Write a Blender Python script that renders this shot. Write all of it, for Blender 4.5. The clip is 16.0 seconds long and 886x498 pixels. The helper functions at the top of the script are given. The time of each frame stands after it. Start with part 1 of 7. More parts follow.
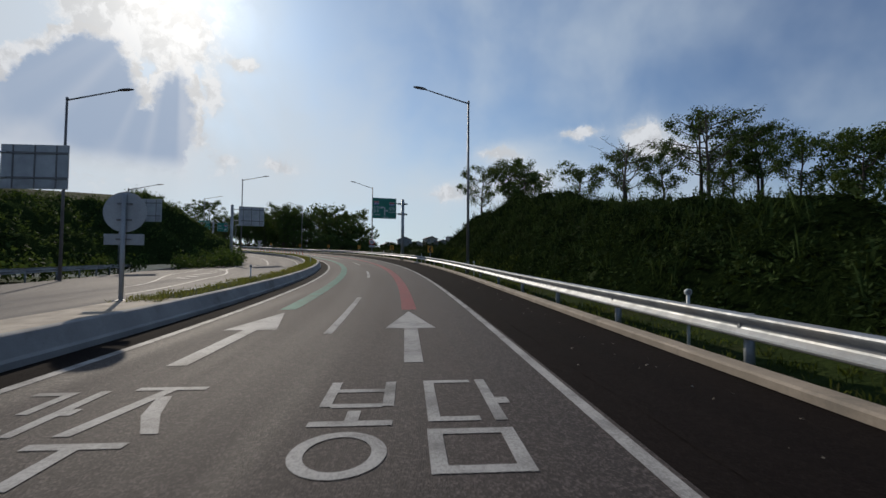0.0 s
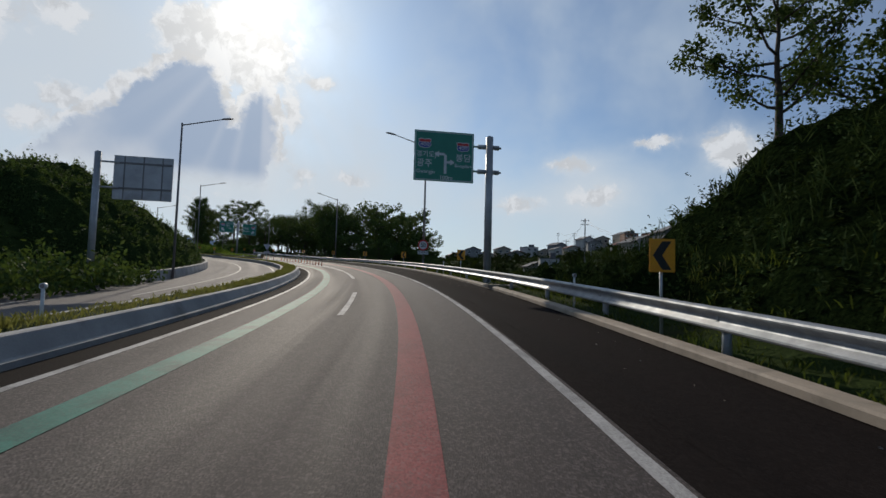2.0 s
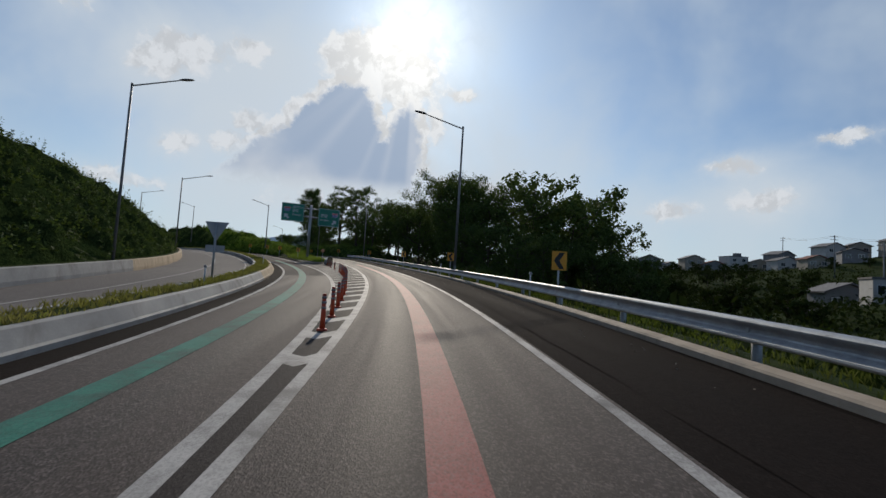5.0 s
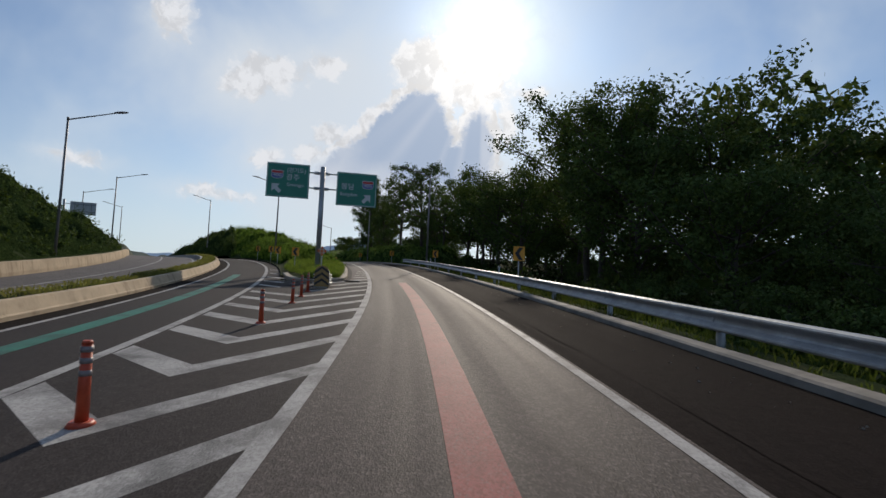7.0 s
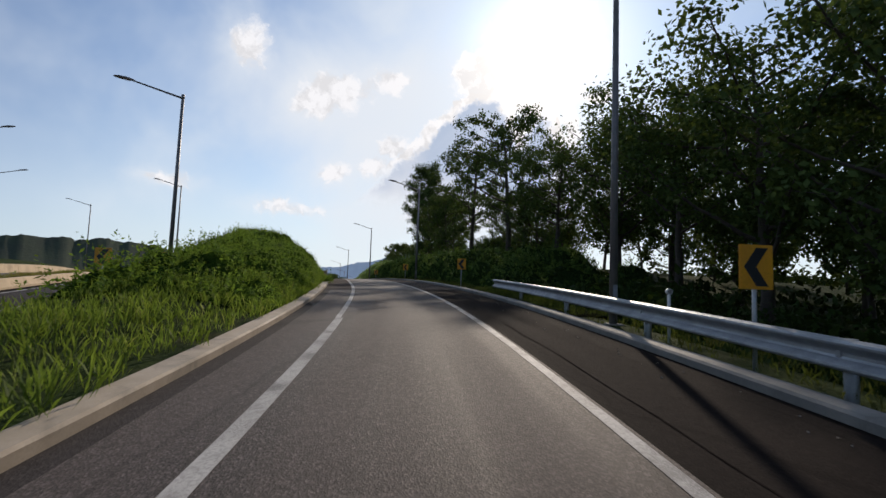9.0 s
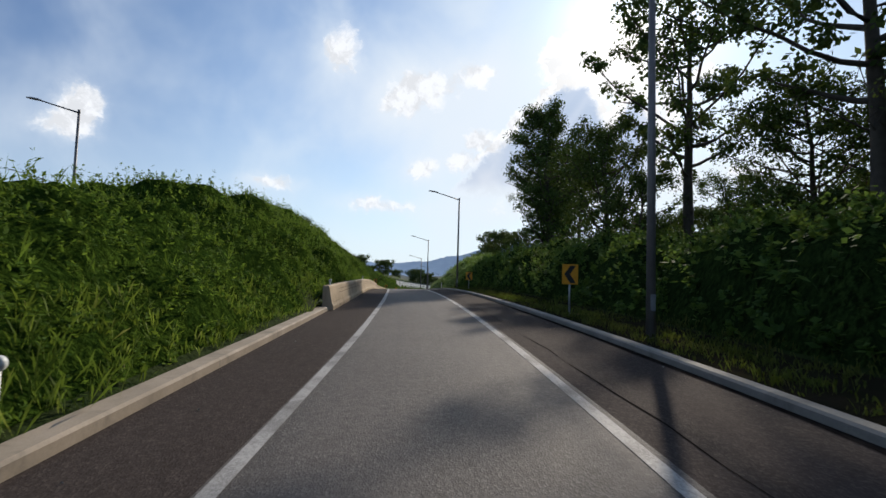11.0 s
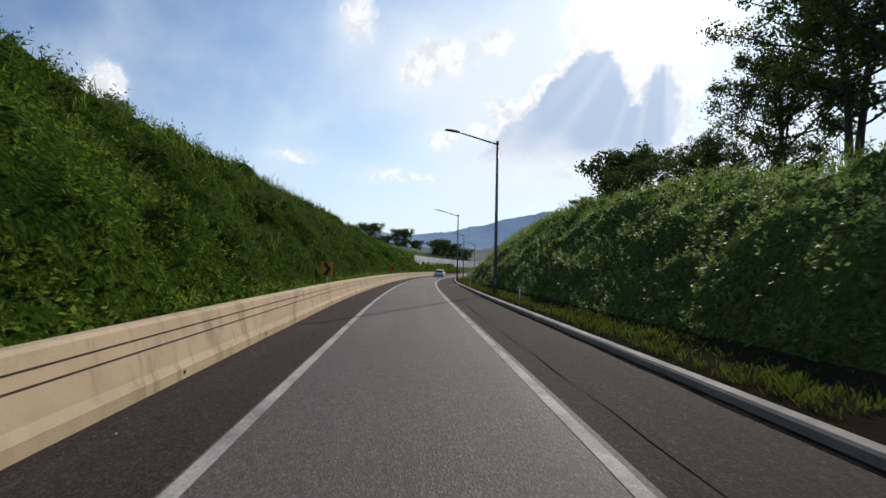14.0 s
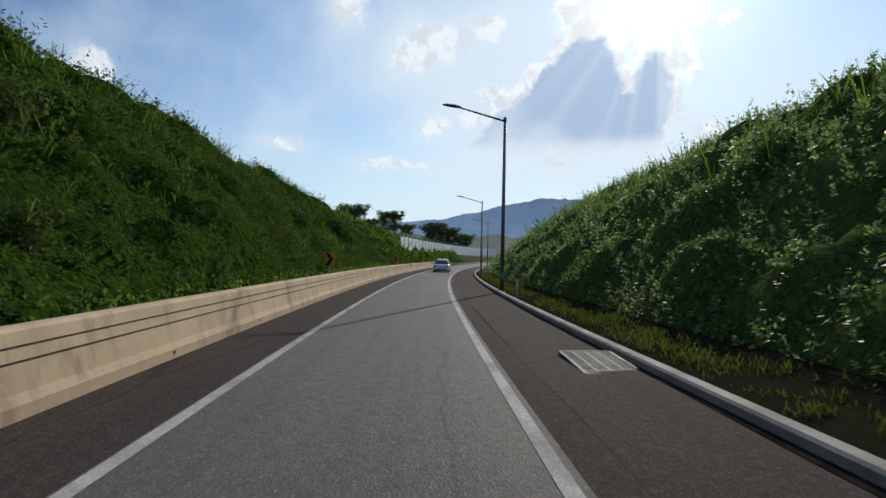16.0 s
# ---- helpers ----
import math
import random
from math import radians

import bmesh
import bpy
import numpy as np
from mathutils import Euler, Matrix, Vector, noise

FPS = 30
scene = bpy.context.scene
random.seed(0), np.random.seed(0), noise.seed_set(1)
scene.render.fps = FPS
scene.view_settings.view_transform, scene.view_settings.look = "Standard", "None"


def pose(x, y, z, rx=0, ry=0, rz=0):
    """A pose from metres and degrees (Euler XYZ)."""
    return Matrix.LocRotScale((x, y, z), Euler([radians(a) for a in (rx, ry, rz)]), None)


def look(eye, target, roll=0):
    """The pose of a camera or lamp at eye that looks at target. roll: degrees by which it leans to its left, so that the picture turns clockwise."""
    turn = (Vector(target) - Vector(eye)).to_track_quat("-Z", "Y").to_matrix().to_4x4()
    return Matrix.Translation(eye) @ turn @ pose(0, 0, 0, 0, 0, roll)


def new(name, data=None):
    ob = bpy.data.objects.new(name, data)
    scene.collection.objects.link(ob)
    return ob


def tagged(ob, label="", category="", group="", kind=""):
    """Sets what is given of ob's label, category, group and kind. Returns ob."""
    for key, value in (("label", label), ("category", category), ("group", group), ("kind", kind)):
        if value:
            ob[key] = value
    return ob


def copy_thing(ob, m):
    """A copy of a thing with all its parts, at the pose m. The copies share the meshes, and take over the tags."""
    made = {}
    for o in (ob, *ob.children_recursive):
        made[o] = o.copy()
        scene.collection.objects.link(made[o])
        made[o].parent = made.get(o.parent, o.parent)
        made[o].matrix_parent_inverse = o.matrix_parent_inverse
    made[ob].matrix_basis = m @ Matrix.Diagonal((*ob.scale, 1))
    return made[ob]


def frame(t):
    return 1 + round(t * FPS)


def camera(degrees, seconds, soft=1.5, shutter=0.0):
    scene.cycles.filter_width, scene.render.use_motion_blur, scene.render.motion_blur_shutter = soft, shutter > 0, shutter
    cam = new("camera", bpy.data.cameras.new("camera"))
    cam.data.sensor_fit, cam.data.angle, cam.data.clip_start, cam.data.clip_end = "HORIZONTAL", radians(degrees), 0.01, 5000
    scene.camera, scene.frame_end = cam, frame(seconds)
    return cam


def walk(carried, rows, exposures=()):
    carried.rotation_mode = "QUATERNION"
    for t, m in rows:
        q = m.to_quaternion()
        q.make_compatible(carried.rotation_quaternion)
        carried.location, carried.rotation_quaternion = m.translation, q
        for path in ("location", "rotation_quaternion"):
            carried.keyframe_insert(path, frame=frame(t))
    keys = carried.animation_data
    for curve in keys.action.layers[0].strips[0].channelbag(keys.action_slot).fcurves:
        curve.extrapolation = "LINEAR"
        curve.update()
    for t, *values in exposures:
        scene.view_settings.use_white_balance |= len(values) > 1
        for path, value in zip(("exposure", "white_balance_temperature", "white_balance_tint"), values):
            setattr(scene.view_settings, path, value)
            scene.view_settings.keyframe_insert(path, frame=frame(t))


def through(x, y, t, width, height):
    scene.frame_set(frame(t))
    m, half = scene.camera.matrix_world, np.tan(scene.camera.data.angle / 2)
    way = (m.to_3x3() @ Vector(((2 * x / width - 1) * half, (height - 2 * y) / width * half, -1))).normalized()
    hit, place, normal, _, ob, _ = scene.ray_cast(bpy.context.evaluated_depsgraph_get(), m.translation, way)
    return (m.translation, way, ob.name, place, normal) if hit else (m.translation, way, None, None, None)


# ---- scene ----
cam = camera(84.5, 16.0, 1.5, 0.035)
PATH = [
    (0.0, (0.000, 0.000, 1.500), (0.000, 9.990, 1.951), 0.37),
    (0.5, (-0.559, 9.358, 1.761), (-0.716, 19.344, 2.268), 0.44),
    (1.0, (-1.347, 18.708, 2.108), (-1.774, 28.683, 2.675), 0.59),
    (1.5, (-2.498, 27.760, 2.514), (-3.374, 37.702, 3.139), 0.93),
    (2.0, (-4.010, 36.718, 2.962), (-5.369, 46.603, 3.630), 1.49),
    (2.5, (-5.931, 45.553, 3.425), (-7.737, 55.366, 4.091), 2.23),
    (3.0, (-8.266, 54.324, 3.876), (-10.566, 64.031, 4.564), 2.88),
    (3.5, (-11.008, 62.993, 4.319), (-13.758, 72.583, 5.013), 3.17),
    (4.0, (-14.094, 71.400, 4.777), (-17.291, 80.849, 5.479), 3.42),
    (4.2, (-15.434, 74.724, 4.960), (-18.798, 84.116, 5.654), 3.53),
    (4.7, (-19.069, 82.948, 5.401), (-22.868, 92.172, 6.095), 3.63),
    (5.2, (-23.098, 91.042, 5.845), (-27.303, 100.088, 6.539), 3.51),
    (5.8, (-28.397, 100.571, 6.371), (-33.020, 109.412, 7.045), 3.17),
    (6.3, (-33.145, 108.331, 6.796), (-38.089, 116.997, 7.462), 2.85),
    (6.5, (-35.126, 111.377, 6.986), (-40.206, 119.964, 7.660), 2.73),
    (7.0, (-40.250, 118.888, 7.417), (-45.652, 127.278, 8.084), 2.57),
    (7.5, (-45.666, 126.220, 7.873), (-51.362, 134.410, 8.569), 2.47),
    (8.0, (-51.259, 133.270, 8.361), (-57.222, 141.266, 9.083), 2.42),
    (8.2, (-53.557, 136.022, 8.557), (-59.621, 143.939, 9.301), 2.35),
    (8.7, (-59.418, 142.775, 9.056), (-65.704, 150.513, 9.845), 2.22),
    (9.2, (-65.429, 149.248, 9.575), (-72.009, 156.736, 10.376), 2.12),
    (9.8, (-72.871, 156.473, 10.173), (-79.926, 163.518, 10.941), 2.01),
    (10.3, (-79.245, 161.974, 10.618), (-86.656, 168.650, 11.322), 1.90),
    (10.5, (-81.837, 164.069, 10.776), (-89.346, 170.637, 11.451), 1.85),
    (11.0, (-88.385, 169.128, 11.082), (-96.108, 175.452, 11.683), 1.73),
    (11.5, (-95.183, 174.083, 11.289), (-103.056, 180.225, 11.818), 1.62),
    (12.0, (-102.184, 178.991, 11.496), (-110.142, 185.031, 11.928), 1.70),
    (12.5, (-109.387, 183.959, 11.570), (-117.356, 189.993, 11.879), 1.52),
    (13.0, (-116.671, 188.948, 11.611), (-124.653, 194.969, 11.829), 1.64),
    (13.5, (-124.095, 194.016, 11.550), (-132.080, 200.034, 11.667), 1.39),
    (14.0, (-131.562, 199.107, 11.344), (-139.558, 205.111, 11.346), 1.00),
    (14.5, (-139.048, 204.235, 11.037), (-147.030, 210.258, 10.959), 0.91),
    (15.0, (-146.556, 209.377, 10.725), (-154.505, 215.443, 10.573), 0.86),
    (15.5, (-154.026, 214.584, 10.337), (-161.934, 220.701, 10.115), 0.87),
    (16.0, (-161.478, 219.837, 9.942), (-169.371, 225.973, 9.706), 0.97),
]
walk(cam, [(t, look(eye, target, roll)) for t, eye, target, roll in PATH],
     [(0, -0.12, 6600, 11), (4, -0.15, 6550, 10), (7, 0.05, 6700, 12), (8.2, 0.20, 6950, 15), (10.4, 0.38, 6700, 12), (12, 0.38, 6600, 11), (13, 0.50, 6750, 12), (13.9, 0.42, 6600, 11), (14.6, 0.30, 6350, 9), (16, 0.24, 6300, 8)])

# ---- daylight: low sun ahead through broken cloud ----
SUN_AZ, SUN_EL = 29.0, 27.5  # degrees to the left of +y, and above the horizon
SUN_DIR = Vector((-math.sin(radians(SUN_AZ)) * math.cos(radians(SUN_EL)),
                  math.cos(radians(SUN_AZ)) * math.cos(radians(SUN_EL)), math.sin(radians(SUN_EL))))
sun = new("sun", bpy.data.lights.new("sun", "SUN"))
sun.data.energy, sun.data.angle, sun.data.color = 2.8, radians(1.0), (1.0, 0.9, 0.76)
sun.matrix_world = look(SUN_DIR * 100, (0, 0, 0))


class Nodes:
    """Short-hand for building a node tree."""

    def __init__(self, tree):
        self.tree = tree

    def add(self, kind, **sets):
        n = self.tree.nodes.new(kind)
        for k, v in sets.items():
            if k in ("operation", "blend_type", "data_type", "noise_dimensions", "sky_type", "feature", "distance", "clamp_factor", "interpolation_type", "wave_type", "bands_direction", "vector_type"):
                if k == "operation":
                    n.operation = v
                elif k == "blend_type":
                    n.blend_type = v
                elif k == "data_type":
                    n.data_type = v
                elif k == "noise_dimensions":
                    n.noise_dimensions = v
                elif k == "feature":
                    n.feature = v
                elif k == "distance":
                    n.distance = v
                elif k == "bands_direction":
                    n.bands_direction = v
                elif k == "interpolation_type":
                    n.interpolation_type = v
        return n

    def link(self, a, b):
        self.tree.links.new(a, b)

    def put(self, socket, v):
        if isinstance(v, (int, float)):
            socket.default_value = v
        elif isinstance(v, (tuple, list)):
            socket.default_value = v if len(v) == len(socket.default_value) else (*v, 1.0)
        else:
            self.link(v, socket)

    def math(self, op, a, b=0.0, c=0.0):
        n = self.add("ShaderNodeMath", operation=op)
        self.put(n.inputs[0], a)
        self.put(n.inputs[1], b)
        if op in ("MULTIPLY_ADD", "SMOOTH_MIN", "COMPARE"):
            self.put(n.inputs[2], c)
        return n.outputs[0]

    def vmath(self, op, a, b=(0, 0, 0)):
        n = self.add("ShaderNodeVectorMath", operation=op)
        self.put(n.inputs[0], a)
        self.put(n.inputs[1], b)
        return n.outputs["Value"] if op in ("DOT_PRODUCT", "LENGTH") else n.outputs[0]

    def mix(self, f, a, b, blend="MIX"):
        n = self.add("ShaderNodeMix", data_type="RGBA", blend_type=blend)
        self.put(n.inputs[0], f)
        self.put(n.inputs[6], a)
        self.put(n.inputs[7], b)
        return n.outputs[2]

    def noise(self, scale, detail=4.0, rough=0.55, vec=None, dist=0.0):
        n = self.add("ShaderNodeTexNoise")
        n.inputs["Scale"].default_value, n.inputs["Detail"].default_value = scale, detail
        n.inputs["Roughness"].default_value, n.inputs["Distortion"].default_value = rough, dist
        if vec is not None:
            self.link(vec, n.inputs["Vector"])
        return n.outputs[0]

    def ramp(self, f, lo, hi, a=0.0, b=1.0, smooth=True):
        n = self.add("ShaderNodeMapRange")
        n.interpolation_type = "SMOOTHSTEP" if smooth else "LINEAR"
        self.put(n.inputs[0], f)
        for i, v in enumerate((lo, hi, a, b)):
            self.put(n.inputs[1 + i], v)
        return n.outputs[0]


def build_sky():
    w = bpy.data.worlds.new("sky")
    scene.world = w
    w.use_nodes = True
    g = Nodes(w.node_tree)
    w.node_tree.nodes.clear()
    out = g.add("ShaderNodeOutputWorld")
    bg = g.add("ShaderNodeBackground")
    g.link(bg.outputs[0], out.inputs[0])
    sky = g.add("ShaderNodeTexSky")
    sky.sky_type = "NISHITA"
    sky.sun_disc, sky.sun_elevation, sky.sun_rotation = False, radians(SUN_EL), radians(-SUN_AZ)
    sky.air_density, sky.dust_density, sky.ozone_density = 1.0, 0.6, 2.0
    way = g.add("ShaderNodeTexCoord").outputs["Generated"]
    toward = g.vmath("DOT_PRODUCT", way, tuple(SUN_DIR))
    sep = g.add("ShaderNodeSeparateXYZ")
    g.link(way, sep.inputs[0])
    up = g.math("MAXIMUM", sep.outputs[2], 0.0)

    def push(scale, detail, amount, v):
        """Shift a direction by noise, so that outlines turn ragged."""
        n = g.add("ShaderNodeTexNoise")
        n.inputs["Scale"].default_value, n.inputs["Detail"].default_value, n.inputs["Roughness"].default_value = scale, detail, 0.62
        g.link(v, n.inputs["Vector"])
        off = g.vmath("SUBTRACT", n.outputs["Color"], (0.5, 0.5, 0.5))
        return g.vmath("ADD", v, g.vmath("MULTIPLY", off, (amount, amount, amount)))

    def billows(scale, v):
        """Rounded heaps at several sizes, 0 to about 1."""
        n = g.add("ShaderNodeTexVoronoi")
        n.inputs["Scale"].default_value, n.inputs["Detail"].default_value = scale, 3.0
        n.inputs["Roughness"].default_value, n.inputs["Lacunarity"].default_value = 0.55, 2.3
        n.normalize = True
        g.link(v, n.inputs["Vector"])
        return g.math("SUBTRACT", 1.0, n.outputs["Distance"])

    def degrees_of(v):
        """Azimuth (left of +y) and elevation of a direction, in degrees."""
        s = g.add("ShaderNodeSeparateXYZ")
        g.link(v, s.inputs[0])
        az = g.math("ARCTAN2", g.math("MULTIPLY", s.outputs[0], -1.0), s.outputs[1])
        return g.math("MULTIPLY", az, 57.296), g.math("MULTIPLY", g.math("ARCSINE", s.outputs[2]), 57.296)

    bent = push(46.0, 6.0, 0.030, push(13.0, 2.0, 0.028, way))
    A, E = degrees_of(bent)
    A0, E0 = degrees_of(way)

    def blob(az, el, wide, tall, ragged=True):
        a, e = (A, E) if ragged else (A0, E0)
        x = g.math("MULTIPLY", g.math("SUBTRACT", a, az), 1.0 / wide)
        y = g.math("MULTIPLY", g.math("SUBTRACT", e, el), 1.0 / tall)
        r = g.math("ADD", g.math("MULTIPLY", x, x), g.math("MULTIPLY", y, y))
        return g.math("EXPONENT", g.math("MULTIPLY", r, -1.0))

    def total(*parts):
        t = 0.0
        for weight, p in parts:
            t = g.math("MULTIPLY_ADD", p, weight, t)
        return t

    def line(ka, ke, c):
        """Signed distance in degrees from a straight edge."""
        return g.math("MULTIPLY_ADD", A, ka, g.math("MULTIPLY_ADD", E, ke, c))

    puffs = billows(24.0, bent)
    fine = g.noise(34.0, 8.0, 0.62, way, 0.2)
    soft = g.noise(5.5, 4.0, 0.5, way, 0.2)
    # the dark bank below the sun: a slanting left shoulder, a flat head and a tower on its right
    shoulder = line(-0.68, -0.73, 0.68 * 46.8 + 0.73 * 13.4)
    main = g.math("MINIMUM", g.math("MINIMUM", shoulder, line(0.0, -1.0, 22.0)), line(1.0, -0.42, -25.0))
    x, y = g.math("MULTIPLY", line(1.0, 0.0, -29.3), 1 / 2.1), g.math("MULTIPLY", line(0.0, 1.0, -15.4), 1 / 4.6)
    tower = g.math("MULTIPLY", g.math("SUBTRACT", 1.0, g.math("SQRT", g.math("ADD", g.math("MULTIPLY", x, x), g.math("MULTIPLY", y, y)))), 2.2)
    foot = g.math("MINIMUM", g.math("MINIMUM", shoulder, line(0.0, -1.0, 16.3)), line(1.0, 0.0, -27.6))
    bank = g.math("MAXIMUM", g.math("MAXIMUM", main, tower), foot)
    bank = total((1.0, bank), (2.4, g.math("SUBTRACT", puffs, 0.68)), (0.9, g.math("SUBTRACT", fine, 0.5)))
    base = g.ramp(E0, 8.8, 11.8)
    thick = g.math("MULTIPLY", g.ramp(bank, -0.1, 0.9), base)
    rim = g.math("MULTIPLY", g.ramp(bank, -1.0, -0.45), g.ramp(E0, 11.0, 15.0))
    # heaped clouds: white ones over the bank, small ones all round
    heaps = total((1.3, blob(32.0, 24.6, 6.0, 3.4)), (0.9, blob(37.6, 24.2, 2.2, 1.7)), (0.9, blob(29.5, 21.8, 3.2, 1.8)), (0.9, blob(25.9, 18.3, 1.1, 2.0)), (0.7, blob(27.0, 13.6, 1.6, 1.8)),
                  (1.0, blob(46.6, 16.0, 2.0, 1.5)), (0.8, blob(48.8, 13.6, 2.2, 1.2)), (1.0, blob(22.6, 21.6, 1.6, 0.8)), (1.0, blob(88.2, 15.0, 1.8, 1.9)), (0.7, blob(89.5, 13.0, 2.6, 1.4)),
                  (0.95, blob(-6.8, 13.6, 2.8, 1.1)), (0.8, blob(-9.5, 10.0, 3.4, 1.5)), (0.8, blob(-1.0, 9.0, 3.0, 1.2)), (0.85, blob(-15.8, 15.4, 2.6, 0.7)), (1.0, blob(-22.6, 14.6, 2.2, 1.9)), (0.6, blob(-25.5, 12.8, 3.0, 1.0)),
                  (0.9, blob(56.2, 20.2, 3.2, 2.2)), (0.75, blob(52.6, 21.8, 3.4, 1.8)), (0.85, blob(63.4, 24.8, 2.4, 2.6)), (0.7, blob(47.0, 23.0, 2.4, 1.4)), (0.75, blob(53.5, 12.4, 2.2, 1.6)),
                  (0.6, blob(59.0, 8.3, 6.5, 1.1)), (0.55, blob(39.0, 8.8, 8.0, 1.6)), (0.7, blob(18.4, 11.6, 3.0, 1.0)), (0.6, blob(24.5, 11.0, 2.0, 1.8)), (0.55, blob(70.5, 10.0, 4.0, 0.9)))
    field = total((1.0, heaps), (1.3, g.math("SUBTRACT", puffs, 0.68)), (0.5, g.math("SUBTRACT", fine, 0.5)))
    cover = g.math("MAXIMUM", g.math("MULTIPLY", g.ramp(field, 0.34, 0.74), 0.9), g.math("MAXIMUM", thick, rim))
    # soft sheets, low haze and high veils
    sheet = total((1.0, soft), (0.30, blob(54, 21, 16, 8, False)), (0.20, blob(36, 9, 26, 5, False)), (0.24, blob(-27, 25, 10, 3, False)), (0.22, blob(2, 9, 22, 5, False)), (0.18, blob(24, 19, 9, 7, False)))
    veil = g.math("MULTIPLY", g.ramp(sheet, 0.26, 0.98), 0.74)
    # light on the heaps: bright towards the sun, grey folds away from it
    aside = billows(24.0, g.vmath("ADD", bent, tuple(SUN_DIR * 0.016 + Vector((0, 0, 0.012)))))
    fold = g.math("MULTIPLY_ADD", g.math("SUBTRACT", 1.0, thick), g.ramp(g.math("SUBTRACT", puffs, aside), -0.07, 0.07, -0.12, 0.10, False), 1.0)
    near = g.math("MAXIMUM", toward, 0.0)
    glow = g.math("POWER", near, 60.0)
    core = g.math("POWER", near, 260.0)
    light = g.mix(glow, (8.4, 8.8, 9.3), (10.8, 10.9, 10.8))
    grey = g.mix(g.ramp(g.math("ADD", g.math("MULTIPLY", soft, 0.8), g.math("MULTIPLY", E0, 0.04)), 0.74, 1.02), (7.2, 7.9, 8.9), (4.3, 5.5, 7.4))
    cloud = g.mix(g.math("MULTIPLY", thick, g.ramp(core, 0.1, 0.9, 0.96, 0.3)), light, grey)
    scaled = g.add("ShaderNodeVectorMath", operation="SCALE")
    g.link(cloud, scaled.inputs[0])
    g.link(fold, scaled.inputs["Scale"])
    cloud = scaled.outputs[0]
    tinted = g.mix(1.0, sky.outputs[0], (0.74, 0.97, 1.18), "MULTIPLY")
    # deeper blue well away from the sun
    tinted = g.mix(g.ramp(toward, 0.86, 0.48), tinted, g.mix(1.0, tinted, (0.44, 0.61, 0.76), "MULTIPLY"))
    veil = g.math("MULTIPLY", veil, g.ramp(toward, 0.40, 0.88, 0.33, 1.0))
    colour = g.mix(veil, tinted, (7.1, 8.3, 9.4))
    haze = g.math("MULTIPLY", g.ramp(up, 0.0, 0.36, 0.80, 0.14), g.ramp(toward, 0.30, 0.80, 0.64, 1.0))
    colour = g.mix(haze, colour, (7.4, 8.7, 9.7))
    wide = total((0.5, blob(36, 18, 17, 8, False)), (0.5, blob(54, 20, 13, 7, False)), (0.45, blob(34, 8.5, 26, 4.5, False)), (0.4, blob(-9, 11, 14, 4.5, False)), (0.3, blob(14, 14, 10, 8, False)))
    mist = g.math("MULTIPLY", g.ramp(total((0.6, heaps), (0.8, wide), (0.7, soft)), 0.30, 1.05), 0.72)
    colour = g.mix(mist, colour, (8.0, 8.8, 9.6))
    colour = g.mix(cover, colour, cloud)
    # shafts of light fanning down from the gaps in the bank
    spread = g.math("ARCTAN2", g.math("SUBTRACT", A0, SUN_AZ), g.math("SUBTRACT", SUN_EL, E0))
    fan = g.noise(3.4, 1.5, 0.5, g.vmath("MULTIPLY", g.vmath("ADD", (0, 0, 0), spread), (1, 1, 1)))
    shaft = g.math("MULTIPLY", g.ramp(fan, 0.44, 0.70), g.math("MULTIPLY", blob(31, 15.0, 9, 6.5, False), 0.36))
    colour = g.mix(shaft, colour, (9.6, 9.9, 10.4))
    halo = g.mix(1.0, colour, g.mix(g.math("MULTIPLY", core, g.ramp(puffs, 0.58, 0.78, 0.75, 1.15)), (0, 0, 0), (5.2, 5.0, 4.7)), "ADD")
    halo = g.mix(1.0, halo, g.mix(glow, (0, 0, 0), (1.0, 0.95, 0.85)), "ADD")
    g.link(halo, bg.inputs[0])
    bg.inputs[1].default_value = 0.08


build_sky()

# ---- materials ----


def material(name, rough=0.8, metal=0.0):
    m = bpy.data.materials.new(name)
    m.use_nodes = True
    g = Nodes(m.node_tree)
    b = m.node_tree.nodes["Principled BSDF"]
    b.inputs["Roughness"].default_value, b.inputs["Metallic"].default_value = rough, metal
    return m, g, b


def relief(g, b, height, depth, strength=0.6):
    n = g.add("ShaderNodeBump")
    n.inputs["Strength"].default_value, n.inputs["Distance"].default_value = strength, depth
    g.link(height, n.inputs["Height"])
    g.link(n.outputs[0], b.inputs["Normal"])


def where(g):
    return g.add("ShaderNodeTexCoord").outputs["Object"]


def mottled(name, a, b2, scale=2.0, fine=60.0, rough=0.8, metal=0.0, depth=0.004, stain=None, stain_scale=0.6, strength=0.5):
    """Two colours blended by broad and fine noise, with fine relief and optional stains."""
    m, g, b = material(name, rough, metal)
    v = where(g)
    broad, grain = g.noise(scale, 5, 0.6, v), g.noise(fine, 3, 0.6, v)
    col = g.mix(g.ramp(broad, 0.3, 0.7), a, b2)
    col = g.mix(g.math("MULTIPLY", g.ramp(grain, 0.35, 0.7), 0.35), col, tuple(c * 0.6 for c in a))
    if stain:
        col = g.mix(g.math("MULTIPLY", g.ramp(g.noise(stain_scale, 6, 0.65, v, 0.6), 0.5, 0.72), 0.7), col, stain)
    g.link(col, b.inputs["Base Color"])
    g.put(b.inputs["Roughness"], g.ramp(broad, 0.2, 0.8, max(rough - 0.1, 0), min(rough + 0.1, 1)))
    relief(g, b, grain, depth, strength)
    return m


